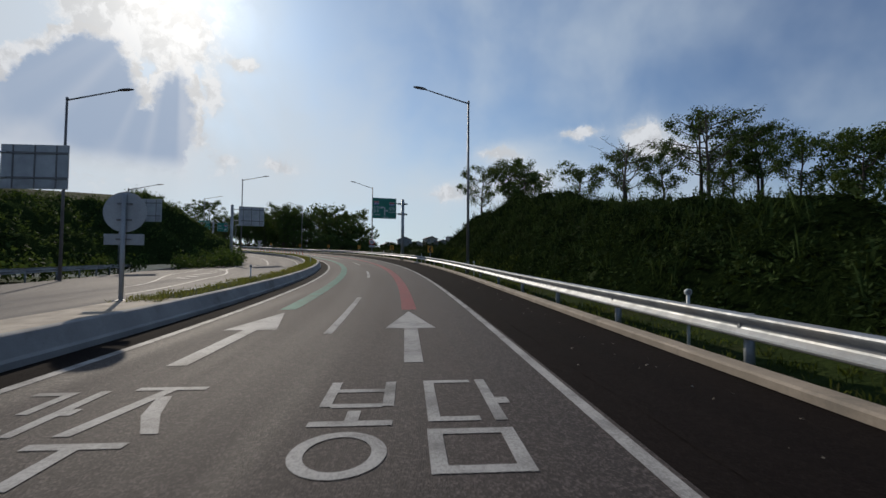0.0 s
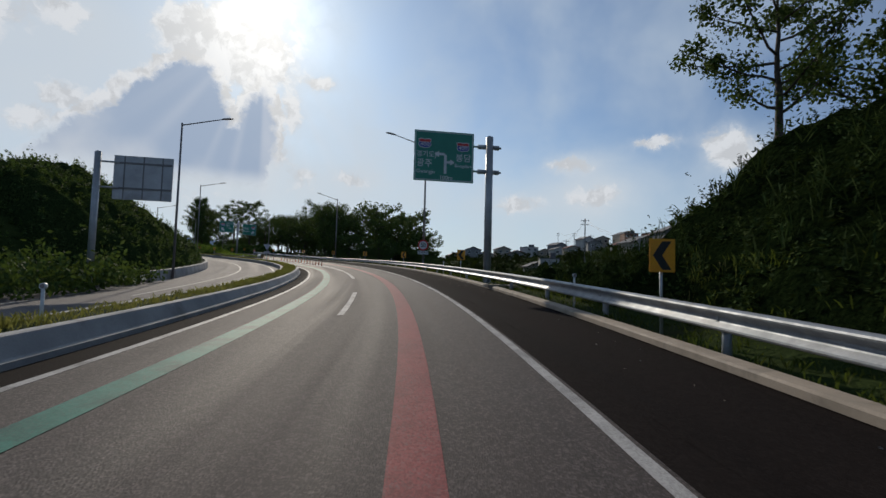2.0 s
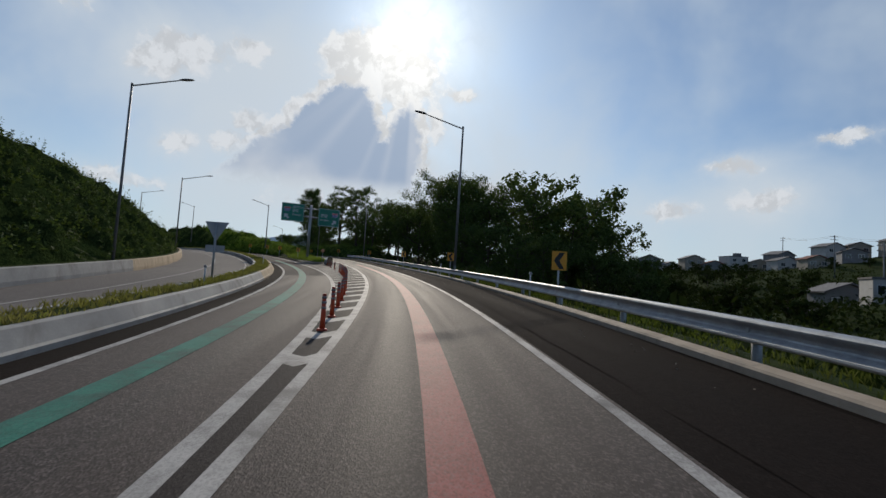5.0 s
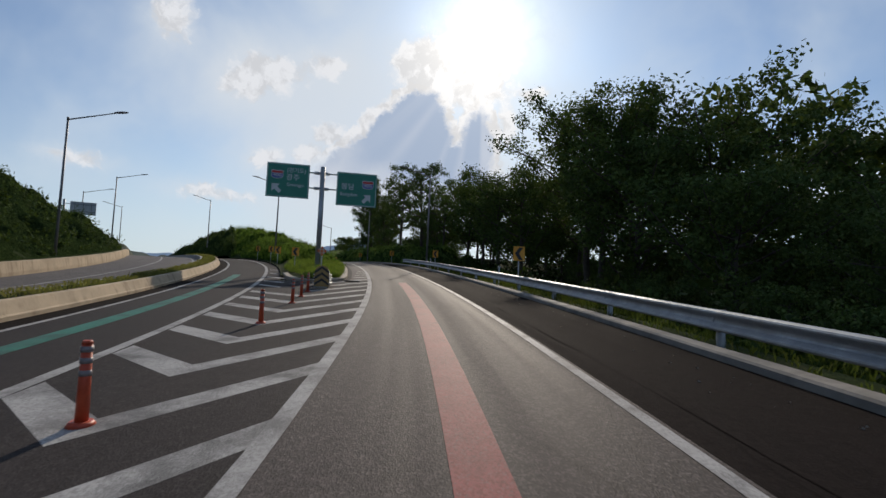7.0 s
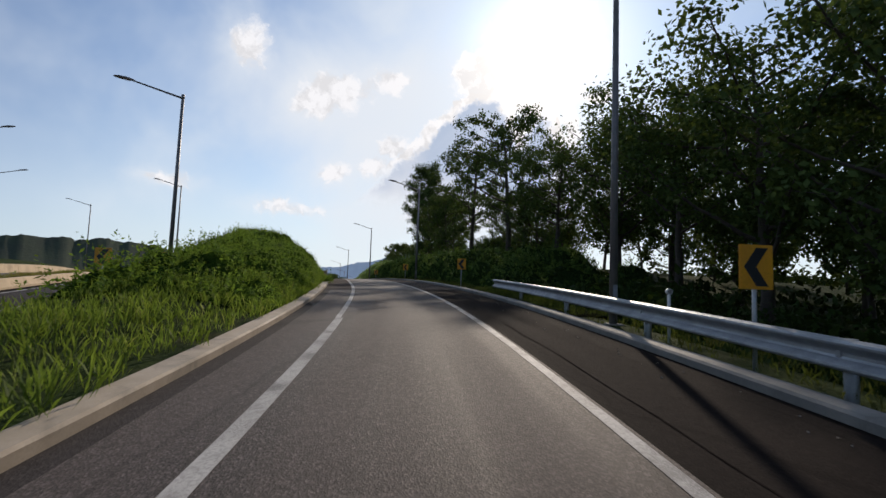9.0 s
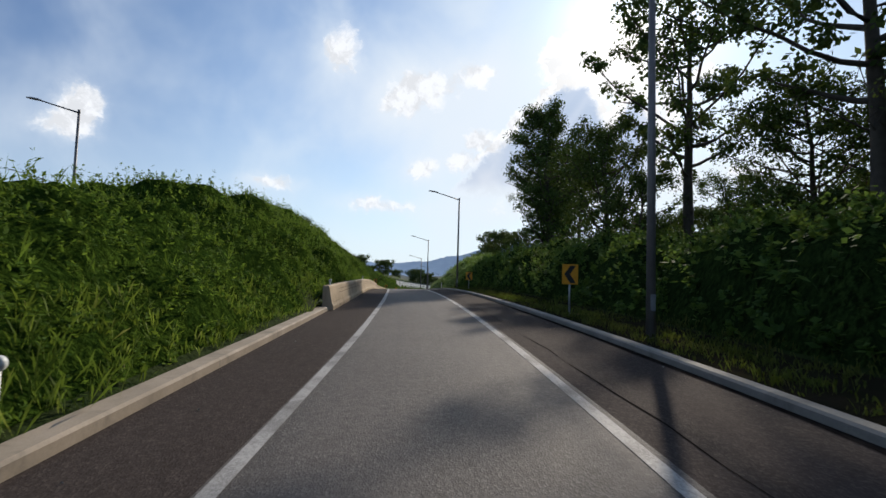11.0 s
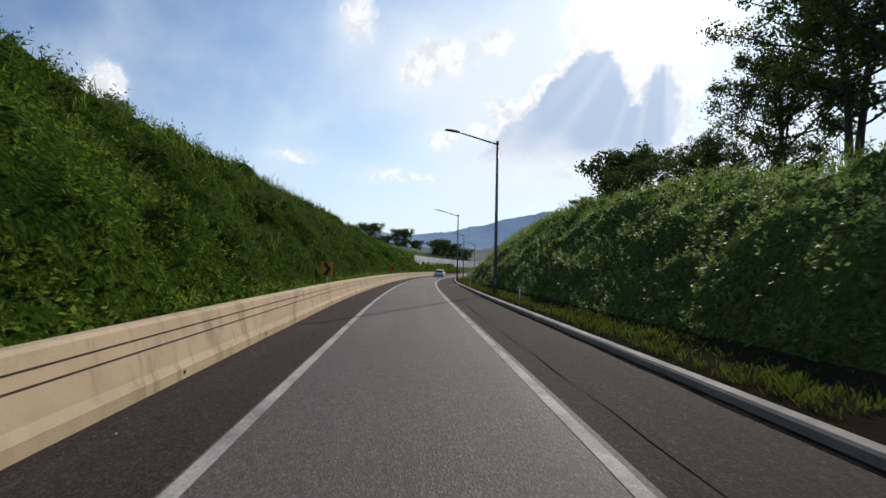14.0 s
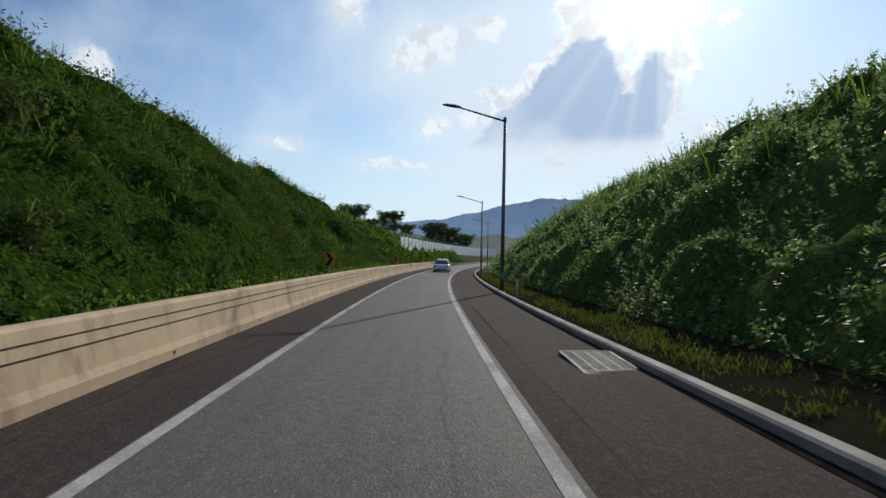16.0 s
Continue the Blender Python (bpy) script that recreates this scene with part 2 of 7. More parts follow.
def asphalt(name, dark, pale, speck=0.58, rough=0.8, gloss=0.14):
    """Stone-speckled asphalt; the surface map runs along (u) and across (v) the road in metres."""
    m, g, b = material(name, rough)
    v = where(g)
    uv = g.add("ShaderNodeTexCoord").outputs["UV"]
    grit = g.add("ShaderNodeTexVoronoi")
    grit.inputs["Scale"].default_value = 58.0
    g.link(v, grit.inputs["Vector"])
    stone = g.add("ShaderNodeSeparateColor")
    g.link(grit.outputs["Color"], stone.inputs[0])
    broad = g.noise(0.10, 4, 0.55, v, 0.3)
    streak = g.noise(1.0, 4, 0.6, g.vmath("MULTIPLY", uv, (0.022, 1.1, 1)))
    mid = g.noise(9.0, 4, 0.7, v)
    col = g.mix(g.ramp(broad, 0.3, 0.7), dark, pale)
    col = g.mix(g.math("MULTIPLY", g.ramp(streak, 0.40, 0.66), 0.7), col, tuple(c * 0.66 for c in dark))
    col = g.mix(g.math("MULTIPLY", g.ramp(stone.outputs[0], 0.5, 1.0), speck), col, tuple(min(c * 2.4, 1) for c in pale))
    col = g.mix(g.math("MULTIPLY", g.ramp(mid, 0.42, 0.7), 0.35), col, tuple(c * 0.5 for c in dark))
    # sealed cracks wander along the lane
    crack = g.add("ShaderNodeTexVoronoi")
    crack.feature = "DISTANCE_TO_EDGE"
    crack.inputs["Scale"].default_value = 1.0
    wob = g.add("ShaderNodeTexNoise")
    wob.inputs["Scale"].default_value = 0.8
    g.link(v, wob.inputs["Vector"])
    g.link(g.vmath("ADD", g.vmath("MULTIPLY", uv, (0.05, 0.30, 1)), g.vmath("MULTIPLY", wob.outputs["Color"], (0.06, 0.12, 0))), crack.inputs["Vector"])
    line = g.math("MULTIPLY", g.ramp(crack.outputs["Distance"], 0.0, 0.010, 1.0, 0.0), g.ramp(g.noise(0.09, 2, 0.5, v), 0.50, 0.62, 0.0, 0.4))
    col = g.mix(line, col, tuple(c * 0.35 for c in dark))
    g.link(col, b.inputs["Base Color"])
    g.put(b.inputs["Roughness"], g.ramp(streak, 0.3, 0.7, rough + 0.06, rough - 0.06))
    b.inputs["Specular IOR Level"].default_value = gloss
    relief(g, b, g.math("ADD", grit.outputs["Distance"], g.math("MULTIPLY", mid, 0.6)), 0.007, 0.6)
    return m


def road_paint(name, colour, worn=0.45, under=(0.06, 0.058, 0.055), blotch=1.0):
    m, g, b = material(name, 0.65)
    v = where(g)
    wear = g.ramp(g.math("ADD", g.math("MULTIPLY_ADD", g.noise(1.2, 4, 0.6, v), blotch, 0.5 * (1 - blotch)), g.math("MULTIPLY", g.noise(70, 3, 0.7, v), 0.6)), 0.70, 1.02)
    col = g.mix(g.math("MULTIPLY", wear, worn * 1.6), colour, under)
    chip = g.add("ShaderNodeTexVoronoi")
    chip.inputs["Scale"].default_value = 52.0
    g.link(v, chip.inputs["Vector"])
    stone = g.add("ShaderNodeSeparateColor")
    g.link(chip.outputs["Color"], stone.inputs[0])
    col = g.mix(g.math("MULTIPLY", g.ramp(stone.outputs[0], 0.55, 0.8), worn * 0.9), col, tuple(c * 0.4 for c in colour))
    col = g.mix(g.math("MULTIPLY", g.ramp(stone.outputs[1], 0.7, 1.0), worn * 0.5), col, (0.22, 0.20, 0.185))
    dirt = g.ramp(g.noise(6, 5, 0.6, v), 0.4, 0.75)
    col = g.mix(g.math("MULTIPLY", dirt, 0.35), col, tuple(c * 0.55 for c in colour))
    g.link(col, b.inputs["Base Color"])
    b.inputs["Specular IOR Level"].default_value = 0.07
    relief(g, b, g.noise(90, 2, 0.6, v), 0.003, 0.5)
    return m


def leaf_material(name, cols, through=0.35, rough=0.6, gloss=0.08):
    m, g, b = material(name, rough)
    r = g.add("ShaderNodeNewGeometry").outputs["Random Per Island"]
    v = where(g)
    patch = g.ramp(g.noise(0.16, 4, 0.6, v), 0.35, 0.65)
    kind = g.ramp(g.noise(0.7, 3, 0.6, v), 0.46, 0.60)
    plant = g.ramp(g.noise(2.6, 2, 0.5, v), 0.34, 0.66, 0.66, 1.32, False)
    a = g.mix(g.ramp(r, 0.0, 0.85, smooth=False), cols[0], cols[1])
    a = g.mix(g.math("MULTIPLY", g.ramp(r, 0.9, 1.0), 0.75), a, cols[3] if len(cols) > 3 else cols[1])
    a = g.mix(g.math("MULTIPLY", patch, 0.65), a, cols[2])
    a = g.mix(g.math("MULTIPLY", kind, 0.75), a, tuple(c * k for c, k in zip(cols[0], (0.75, 0.8, 0.9))))
    tone = g.add("ShaderNodeVectorMath", operation="SCALE")
    g.link(a, tone.inputs[0])
    g.link(plant, tone.inputs["Scale"])
    a = tone.outputs[0]
    g.link(a, b.inputs["Base Color"])
    b.inputs["Specular IOR Level"].default_value = gloss
    t = g.add("ShaderNodeBsdfTranslucent")
    g.link(g.mix(0.55, a, (0.16, 0.22, 0.02), "ADD"), t.inputs[0])
    s = g.add("ShaderNodeMixShader")
    s.inputs[0].default_value = through
    g.link(b.outputs[0], s.inputs[1])
    g.link(t.outputs[0], s.inputs[2])
    g.link(s.outputs[0], m.node_tree.nodes["Material Output"].inputs[0])
    return m


M_LANE = asphalt("lane_asphalt", (0.049, 0.0403, 0.037), (0.068, 0.0558, 0.0515), 0.66, 0.77, 0.18)
M_SHOULDER = asphalt("shoulder_asphalt", (0.0135, 0.0106, 0.0096), (0.0190, 0.0148, 0.0132), 0.22, 0.92, 0.03)
M_LANE_OLD = asphalt("ramp_old_asphalt", (0.076, 0.068, 0.063), (0.120, 0.108, 0.100), 0.32, 0.74, 0.2)
M_SHOULDER_OLD = asphalt("old_shoulder_asphalt", (0.044, 0.035, 0.031), (0.060, 0.048, 0.043), 0.4, 0.9, 0.06)
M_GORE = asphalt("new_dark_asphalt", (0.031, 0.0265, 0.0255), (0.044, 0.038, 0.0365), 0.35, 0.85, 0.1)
M_FARLANE = asphalt("old_asphalt", (0.11, 0.10, 0.095), (0.15, 0.135, 0.125), 0.4, 0.8)
M_WHITE = road_paint("white_road_paint", (0.47, 0.455, 0.43))
M_WORNWHITE = road_paint("worn_white_paint", (0.47, 0.455, 0.43), 0.55)
M_RED = road_paint("pink_road_paint", (0.34, 0.090, 0.088), 0.6, blotch=0.25)
M_GREEN = road_paint("green_road_paint", (0.055, 0.22, 0.165), 0.45)
def stained_concrete(name, a, b2, stain):
    """Cast concrete: broad tone, run-down streaks, pores and rust-brown stains."""
    m, g, b = material(name, 0.88)
    v = where(g)
    col = g.mix(g.ramp(g.noise(0.9, 5, 0.6, v), 0.32, 0.68), a, b2)
    runs = g.noise(1.0, 5, 0.65, g.vmath("MULTIPLY", v, (2.6, 2.6, 0.22)))
    col = g.mix(g.math("MULTIPLY", g.ramp(runs, 0.50, 0.74), 0.75), col, stain)
    blot = g.noise(0.45, 6, 0.7, v, 0.8)
    col = g.mix(g.math("MULTIPLY", g.ramp(blot, 0.54, 0.70), 0.55), col, tuple(c * 0.55 for c in a))
    pore = g.noise(55, 3, 0.6, v)
    col = g.mix(g.math("MULTIPLY", g.ramp(pore, 0.5, 0.75), 0.35), col, tuple(c * 0.5 for c in a))
    g.link(col, b.inputs["Base Color"])
    b.inputs["Specular IOR Level"].default_value = 0.15
    relief(g, b, g.math("ADD", pore, g.math("MULTIPLY", runs, 0.6)), 0.005, 0.6)
    return m


M_CONC = stained_concrete("warm_concrete", (0.56, 0.44, 0.30), (0.45, 0.355, 0.245), (0.23, 0.165, 0.11))
M_CONC_GREY = mottled("grey_concrete", (0.34, 0.34, 0.33), (0.26, 0.26, 0.255), 1.0, 40, 0.85, stain=(0.14, 0.13, 0.12))
M_KERB = mottled("kerb_concrete", (0.40, 0.33, 0.255), (0.31, 0.26, 0.20), 1.6, 50, 0.85, stain=(0.17, 0.15, 0.12), stain_scale=1.4)
M_KERB_GREY = mottled("grey_kerb_concrete", (0.27, 0.25, 0.22), (0.19, 0.18, 0.16), 1.6, 50, 0.88, stain=(0.11, 0.10, 0.085), stain_scale=1.4)
M_GALV = mottled("galvanised_steel", (0.38, 0.40, 0.42), (0.28, 0.30, 0.315), 3.0, 30, 0.56, 0.7, 0.001, stain=(0.33, 0.32, 0.31))
M_POLE = mottled("grey_painted_pole", (0.20, 0.19, 0.19), (0.15, 0.145, 0.145), 2.0, 30, 0.5, 0.3, 0.001)
M_EARTH = mottled("weedy_earth", (0.020, 0.034, 0.009), (0.034, 0.050, 0.014), 0.8, 9, 0.95, depth=0.08, stain=(0.045, 0.042, 0.02), strength=0.9)
M_EARTH.node_tree.nodes["Principled BSDF"].inputs["Specular IOR Level"].default_value = 0.03
M_DIRT = mottled("black_grit", (0.012, 0.010, 0.009), (0.030, 0.025, 0.022), 4.0, 60, 0.95, depth=0.004)
M_DIRT.node_tree.nodes["Principled BSDF"].inputs["Specular IOR Level"].default_value = 0.0
M_BARK = mottled("bark", (0.075, 0.06, 0.045), (0.05, 0.04, 0.032), 3.0, 25, 0.9, depth=0.02)
M_SLOPE = leaf_material("slope_weeds", [(0.062, 0.122, 0.018), (0.155, 0.235, 0.034), (0.08, 0.148, 0.024), (0.20, 0.24, 0.06)], 0.38, 0.75, 0.06)
# darker slope weeds for the farther stretch, its shade put into the colour
M_SLOPE_SHADE = leaf_material("shaded_slope_weeds", [(0.040, 0.080, 0.020), (0.088, 0.138, 0.032), (0.048, 0.088, 0.024), (0.12, 0.14, 0.055)], 0.28, 0.75, 0.05)
# paled leaf colours: the glare veiling this bank is put into them
M_BANK = leaf_material("bank_weeds", [(0.095, 0.160, 0.062), (0.170, 0.250, 0.092), (0.11, 0.175, 0.068), (0.20, 0.24, 0.11)], 0.55, 0.5, 0.45)
M_VERGE = leaf_material("trodden_verge", [(0.045, 0.065, 0.014), (0.10, 0.125, 0.028), (0.085, 0.07, 0.03), (0.17, 0.14, 0.06)], 0.25, 0.8, 0.04)
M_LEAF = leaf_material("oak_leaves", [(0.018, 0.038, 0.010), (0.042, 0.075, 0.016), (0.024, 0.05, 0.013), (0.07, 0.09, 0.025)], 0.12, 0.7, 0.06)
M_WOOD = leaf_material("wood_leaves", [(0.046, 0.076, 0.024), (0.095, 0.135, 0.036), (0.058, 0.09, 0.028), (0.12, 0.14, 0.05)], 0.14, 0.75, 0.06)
# the backlit valley's shade is put into these near-black leaf colours
M_SCRUB = leaf_material("backlit_scrub_leaves", [(0.012, 0.023, 0.007), (0.032, 0.050, 0.013), (0.018, 0.032, 0.010), (0.05, 0.055, 0.022)], 0.06, 0.9, 0.02)
# the start hill's shade is put into these dark leaf colours
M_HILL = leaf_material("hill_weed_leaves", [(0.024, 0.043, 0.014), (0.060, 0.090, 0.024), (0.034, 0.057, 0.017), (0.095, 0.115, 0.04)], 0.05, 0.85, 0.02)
M_SHRUB = leaf_material("hill_shrub_leaves", [(0.036, 0.066, 0.020), (0.085, 0.128, 0.034), (0.045, 0.08, 0.025), (0.11, 0.13, 0.05)], 0.2, 0.75, 0.05)


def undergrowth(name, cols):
    """Deep leafage seen between the outer leaves: soft tufts and fronds, the shade in their gaps painted dark."""
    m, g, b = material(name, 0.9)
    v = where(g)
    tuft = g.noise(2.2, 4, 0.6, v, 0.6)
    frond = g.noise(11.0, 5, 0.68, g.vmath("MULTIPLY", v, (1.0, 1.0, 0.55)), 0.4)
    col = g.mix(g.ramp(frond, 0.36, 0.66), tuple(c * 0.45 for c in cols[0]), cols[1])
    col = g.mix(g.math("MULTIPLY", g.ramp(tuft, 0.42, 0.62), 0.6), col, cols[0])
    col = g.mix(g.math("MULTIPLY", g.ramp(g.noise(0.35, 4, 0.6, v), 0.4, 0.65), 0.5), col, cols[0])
    g.link(col, b.inputs["Base Color"])
    b.inputs["Specular IOR Level"].default_value = 0.0
    relief(g, b, g.math("ADD", g.math("MULTIPLY", tuft, 2.0), frond), 0.22, 1.0)
    return m


# copies of one leafage, each bank's light, shade and haze put into colour
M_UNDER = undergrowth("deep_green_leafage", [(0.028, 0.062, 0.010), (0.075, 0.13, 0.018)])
M_UNDERBANK = undergrowth("glare_paled_leafage", [(0.075, 0.125, 0.032), (0.15, 0.205, 0.06)])
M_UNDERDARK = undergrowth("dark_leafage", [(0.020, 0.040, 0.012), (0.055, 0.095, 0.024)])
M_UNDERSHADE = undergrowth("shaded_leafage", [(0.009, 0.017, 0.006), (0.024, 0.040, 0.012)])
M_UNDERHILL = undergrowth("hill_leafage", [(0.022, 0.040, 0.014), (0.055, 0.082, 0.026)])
M_GRASS = leaf_material("verge_grass", [(0.08, 0.13, 0.02), (0.19, 0.25, 0.04), (0.12, 0.17, 0.03), (0.28, 0.24, 0.10)], 0.35)
M_DRY = leaf_material("dry_verge", [(0.16, 0.13, 0.04), (0.30, 0.24, 0.08), (0.13, 0.14, 0.03), (0.10, 0.15, 0.03)], 0.3)
M_KUDZU = leaf_material("vine_leaves", [(0.050, 0.098, 0.026), (0.110, 0.180, 0.044), (0.060, 0.115, 0.030), (0.15, 0.20, 0.06)], 0.42, 0.65, 0.06)

# ---- the road's line: the right edge line of the ramp ----
STEP = 20.0  # metres between the road's stations, from START
START = -60.0
AXIS_X = [5.28, 4.13, 2.97, 1.80, 0.13, -2.88, -7.82, -14.85, -23.73, -34.16, -46.03, -59.21, -73.62, -89.40, -105.73, -122.39, -139.09, -155.69, -171.97, -187.75, -202.91, -217.44, -231.30, -244.46, -256.89, -268.56, -279.46]
AXIS_Y = [-59.80, -39.83, -19.86, 0.10, 20.12, 40.05, 59.62, 78.55, 96.69, 113.95, 130.25, 145.50, 159.64, 172.20, 183.85, 194.93, 205.93, 217.06, 228.64, 240.86, 253.84, 267.52, 281.88, 296.88, 312.50, 328.68, 345.42]
AXIS_Z = [-1.208, -0.808, -0.408, -0.008, 0.658, 1.650, 2.699, 3.730, 4.708, 5.651, 6.629, 7.721, 8.864, 9.686, 10.088, 10.085, 9.505, 8.711, 7.834, 6.959, 6.084, 5.250, 4.457, 3.711, 3.006, 2.341, 1.715]
BANK = [0.37, 0.37, 0.37, 0.37, 0.62, 1.73, 3.06, 3.59, 3.36, 2.69, 2.46, 2.20, 1.98, 1.68, 1.57, 1.43, 0.90, 0.89, 0.29, -0.31, -0.91, -1.51, -2.00, -2.00, -2.00, -2.00, -2.00]


def spline(values):
    """Second derivatives of a natural cubic through evenly spaced values."""
    n = len(values)
    a, b = np.eye(n), np.zeros(n)
    for i in range(1, n - 1):
        a[i, i - 1:i + 2] = STEP, 4 * STEP, STEP
        b[i] = 6 * (values[i + 1] - 2 * values[i] + values[i - 1]) / STEP
    return np.array(values), np.linalg.solve(a, b)


def along(curve, s):
    y, m = curve
    s = np.asarray(s, float)
    j = np.clip(((s - START) / STEP).astype(int), 0, len(y) - 2)
    d = s - START - j * STEP
    return y[j] + d * ((y[j + 1] - y[j]) / STEP - STEP * (2 * m[j] + m[j + 1]) / 6) + d * d * m[j] / 2 + d ** 3 * (m[j + 1] - m[j]) / (6 * STEP)


CX, CY, CZ = spline(AXIS_X), spline(AXIS_Y), spline(AXIS_Z)
STATIONS = START + STEP * np.arange(len(BANK))


def place(s, d, h=0.0):
    """World points at station s, d metres right of the edge line, h above the banked road plane."""
    s, d, h = np.broadcast_arrays(np.asarray(s, float), np.asarray(d, float), np.asarray(h, float))
    tx, ty = along(CX, s + 0.5) - along(CX, s - 0.5), along(CY, s + 0.5) - along(CY, s - 0.5)
    n = np.hypot(tx, ty)
    tx, ty = tx / n, ty / n
    fall = np.tan(np.radians(np.interp(s, STATIONS, BANK))) * np.clip(d, -26, 8)
    return np.stack([along(CX, s) + ty * d, along(CY, s) - tx * d, along(CZ, s) + fall + h], -1)


def turn_at(s):
    """The road's heading at s, as a rotation about z in degrees (0: +y)."""
    a, b = place(s - 0.5, 0.0), place(s + 0.5, 0.0)
    return math.degrees(math.atan2(-(b[0] - a[0]), b[1] - a[1]))


def spot(s, d, h=0.0, turn=0.0, tilt=0.0):
    """A pose on the road: y along the road, x to the right."""
    p = place(s, d, h)
    return pose(p[0], p[1], p[2], tilt, 0, turn_at(s) + turn)


def lay(table, s):
    """A value along the road from a few (station, value) pairs, eased between them."""
    k = np.array(table, float)
    s = np.asarray(s, float)
    j = np.clip(np.searchsorted(k[:, 0], s) - 1, 0, len(k) - 2)
    u = np.clip((s - k[j, 0]) / (k[j + 1, 0] - k[j, 0]), 0, 1)
    u = u * u * (3 - 2 * u)
    return k[j, 1] + (k[j + 1, 1] - k[j, 1]) * u


def gore_left(s):
    """Right edge line of the main lane, which leaves the ramp at station 82."""
    return -3.45 - 0.00423 * np.maximum(np.asarray(s, float) - 82.0, 0.0) ** 1.678


def median(s):
    """Foot of the median barrier left of the main lane."""
    return gore_left(s) - 3.7


# ---- mesh helpers ----


def make(name, verts, faces, mat, parent=None, label="", smooth=False):
    me = bpy.data.meshes.new(name)
    verts = np.asarray(verts, float)
    me.from_pydata([tuple(v) for v in verts.tolist()], [], faces if isinstance(faces, list) else faces.tolist())
    if mat:
        me.materials.append(mat)
    if smooth:
        me.polygons.foreach_set("use_smooth", [True] * len(me.polygons))
    me.update()
    ob = new(name, me)
    if parent:
        ob.parent = parent
    if label:
        ob["label"] = label
    return ob


def quads_mesh(name, corners, mat):
    """One mesh from an array (n, 4, 3) of loose quads, built fast."""
    c = np.asarray(corners, np.float32)
    n = len(c)
    me = bpy.data.meshes.new(name)
    me.vertices.add(4 * n)
    me.vertices.foreach_set("co", c.reshape(-1))
    me.loops.add(4 * n)
    me.loops.foreach_set("vertex_index", np.arange(4 * n, dtype=np.int32))
    me.polygons.add(n)
    me.polygons.foreach_set("loop_start", np.arange(0, 4 * n, 4, dtype=np.int32))
    me.polygons.foreach_set("loop_total", np.full(n, 4, np.int32))
    me.materials.append(mat)
    me.update(calc_edges=True)
    return me


def grid_faces(rows, cols):
    i = np.arange(rows - 1)[:, None] * cols + np.arange(cols - 1)[None]
    i = i.ravel()
    return np.stack([i, i + 1, i + cols + 1, i + cols], -1).tolist()


def sweep(name, profile, stations, offset, mat, parent=None, label="", closed=True, smooth=False, h0=0.0):
    """A profile of (d, h) pairs drawn along the road at lateral offset(s)."""
    st = np.asarray(stations, float)
    pr = np.array(profile, float)
    off = offset(st) if callable(offset) else np.full(len(st), float(offset))
    d = off[:, None] + pr[None, :, 0]
    v = place(st[:, None], d, pr[None, :, 1] + h0)
    n, m = len(st), len(pr)
    f = grid_faces(n, m)
    if closed:
        i = np.arange(n - 1) * m
        f += np.stack([i + m - 1, i, i + m, i + 2 * m - 1], -1).tolist()
        f += [list(range(m))[::-1], list(range((n - 1) * m, n * m))]
    return make(name, v.reshape(-1, 3), f, mat, parent, label, smooth)


def ribbon(name, s0, s1, left, right, mat, h=0.0, step=2.0, cols=2, parent=None, label=""):
    """A flat strip of road surface between two lateral offsets."""
    st = np.arange(s0, s1 + 1e-6, step)
    if st[-1] < s1 - 0.01:
        st = np.append(st, s1)
    a = left(st) if callable(left) else np.full(len(st), float(left))
    b = right(st) if callable(right) else np.full(len(st), float(right))
    u = np.linspace(0, 1, cols)
    d = a[:, None] + (b - a)[:, None] * u[None]
    v = place(st[:, None], d, h)
    f = grid_faces(len(st), cols)
    ob = make(name, v.reshape(-1, 3), f, mat, parent, label)
    # surface map: metres along and across the road
    at = np.stack([np.broadcast_to(st[:, None], d.shape), d], -1).reshape(-1, 2)
    idx = np.empty(len(ob.data.loops), np.int32)
    ob.data.loops.foreach_get("vertex_index", idx)
    ob.data.uv_layers.new(name="road").data.foreach_set("uv", at[idx].astype(np.float32).ravel())
    return ob


def part(name, bm, mat, parent, label=""):
    me = bpy.data.meshes.new(name)
    bm.normal_update()
    bm.to_mesh(me)
    bm.free()
    me.materials.append(mat)
    ob = new(name, me)
    if parent:
        ob.parent = parent
    if label:
        ob["label"] = label
    return ob


def box(w, d, h, at=(0, 0, 0), bevel=0.0, rot=None):
    """A bevelled box of that width (x), depth (y) and height (z) about its middle."""
    bm = bmesh.new()
    bmesh.ops.create_cube(bm, size=1)
    bmesh.ops.scale(bm, vec=(w, d, h), verts=bm.verts)
    if bevel:
        bmesh.ops.bevel(bm, geom=bm.edges[:], offset=bevel, segments=2, affect="EDGES", clamp_overlap=True)
    if rot:
        bmesh.ops.rotate(bm, cent=(0, 0, 0), matrix=Euler([radians(a) for a in rot]).to_matrix(), verts=bm.verts)
    bmesh.ops.translate(bm, vec=at, verts=bm.verts)
    return bm


def rod(a, b, r0, r1=None, sides=12):
    """A tapered rod between two points, with closed ends."""
    a, b = Vector(a), Vector(b)
    bm = bmesh.new()
    q = (b - a).to_track_quat("Z", "Y").to_matrix().to_4x4()
    bmesh.ops.create_cone(bm, cap_ends=True, segments=sides, radius1=r0, radius2=r0 if r1 is None else r1, depth=(b - a).length,
                          matrix=Matrix.Translation((a + b) / 2) @ q)
    for f in bm.faces:
        f.smooth = len(f.verts) == 4
    return bm


def joined(*bms):
    out = bmesh.new()
    for b in bms:
        me = bpy.data.meshes.new("tmp")
        b.to_mesh(me)
        b.free()
        out.from_mesh(me)
        bpy.data.meshes.remove(me)
    return out


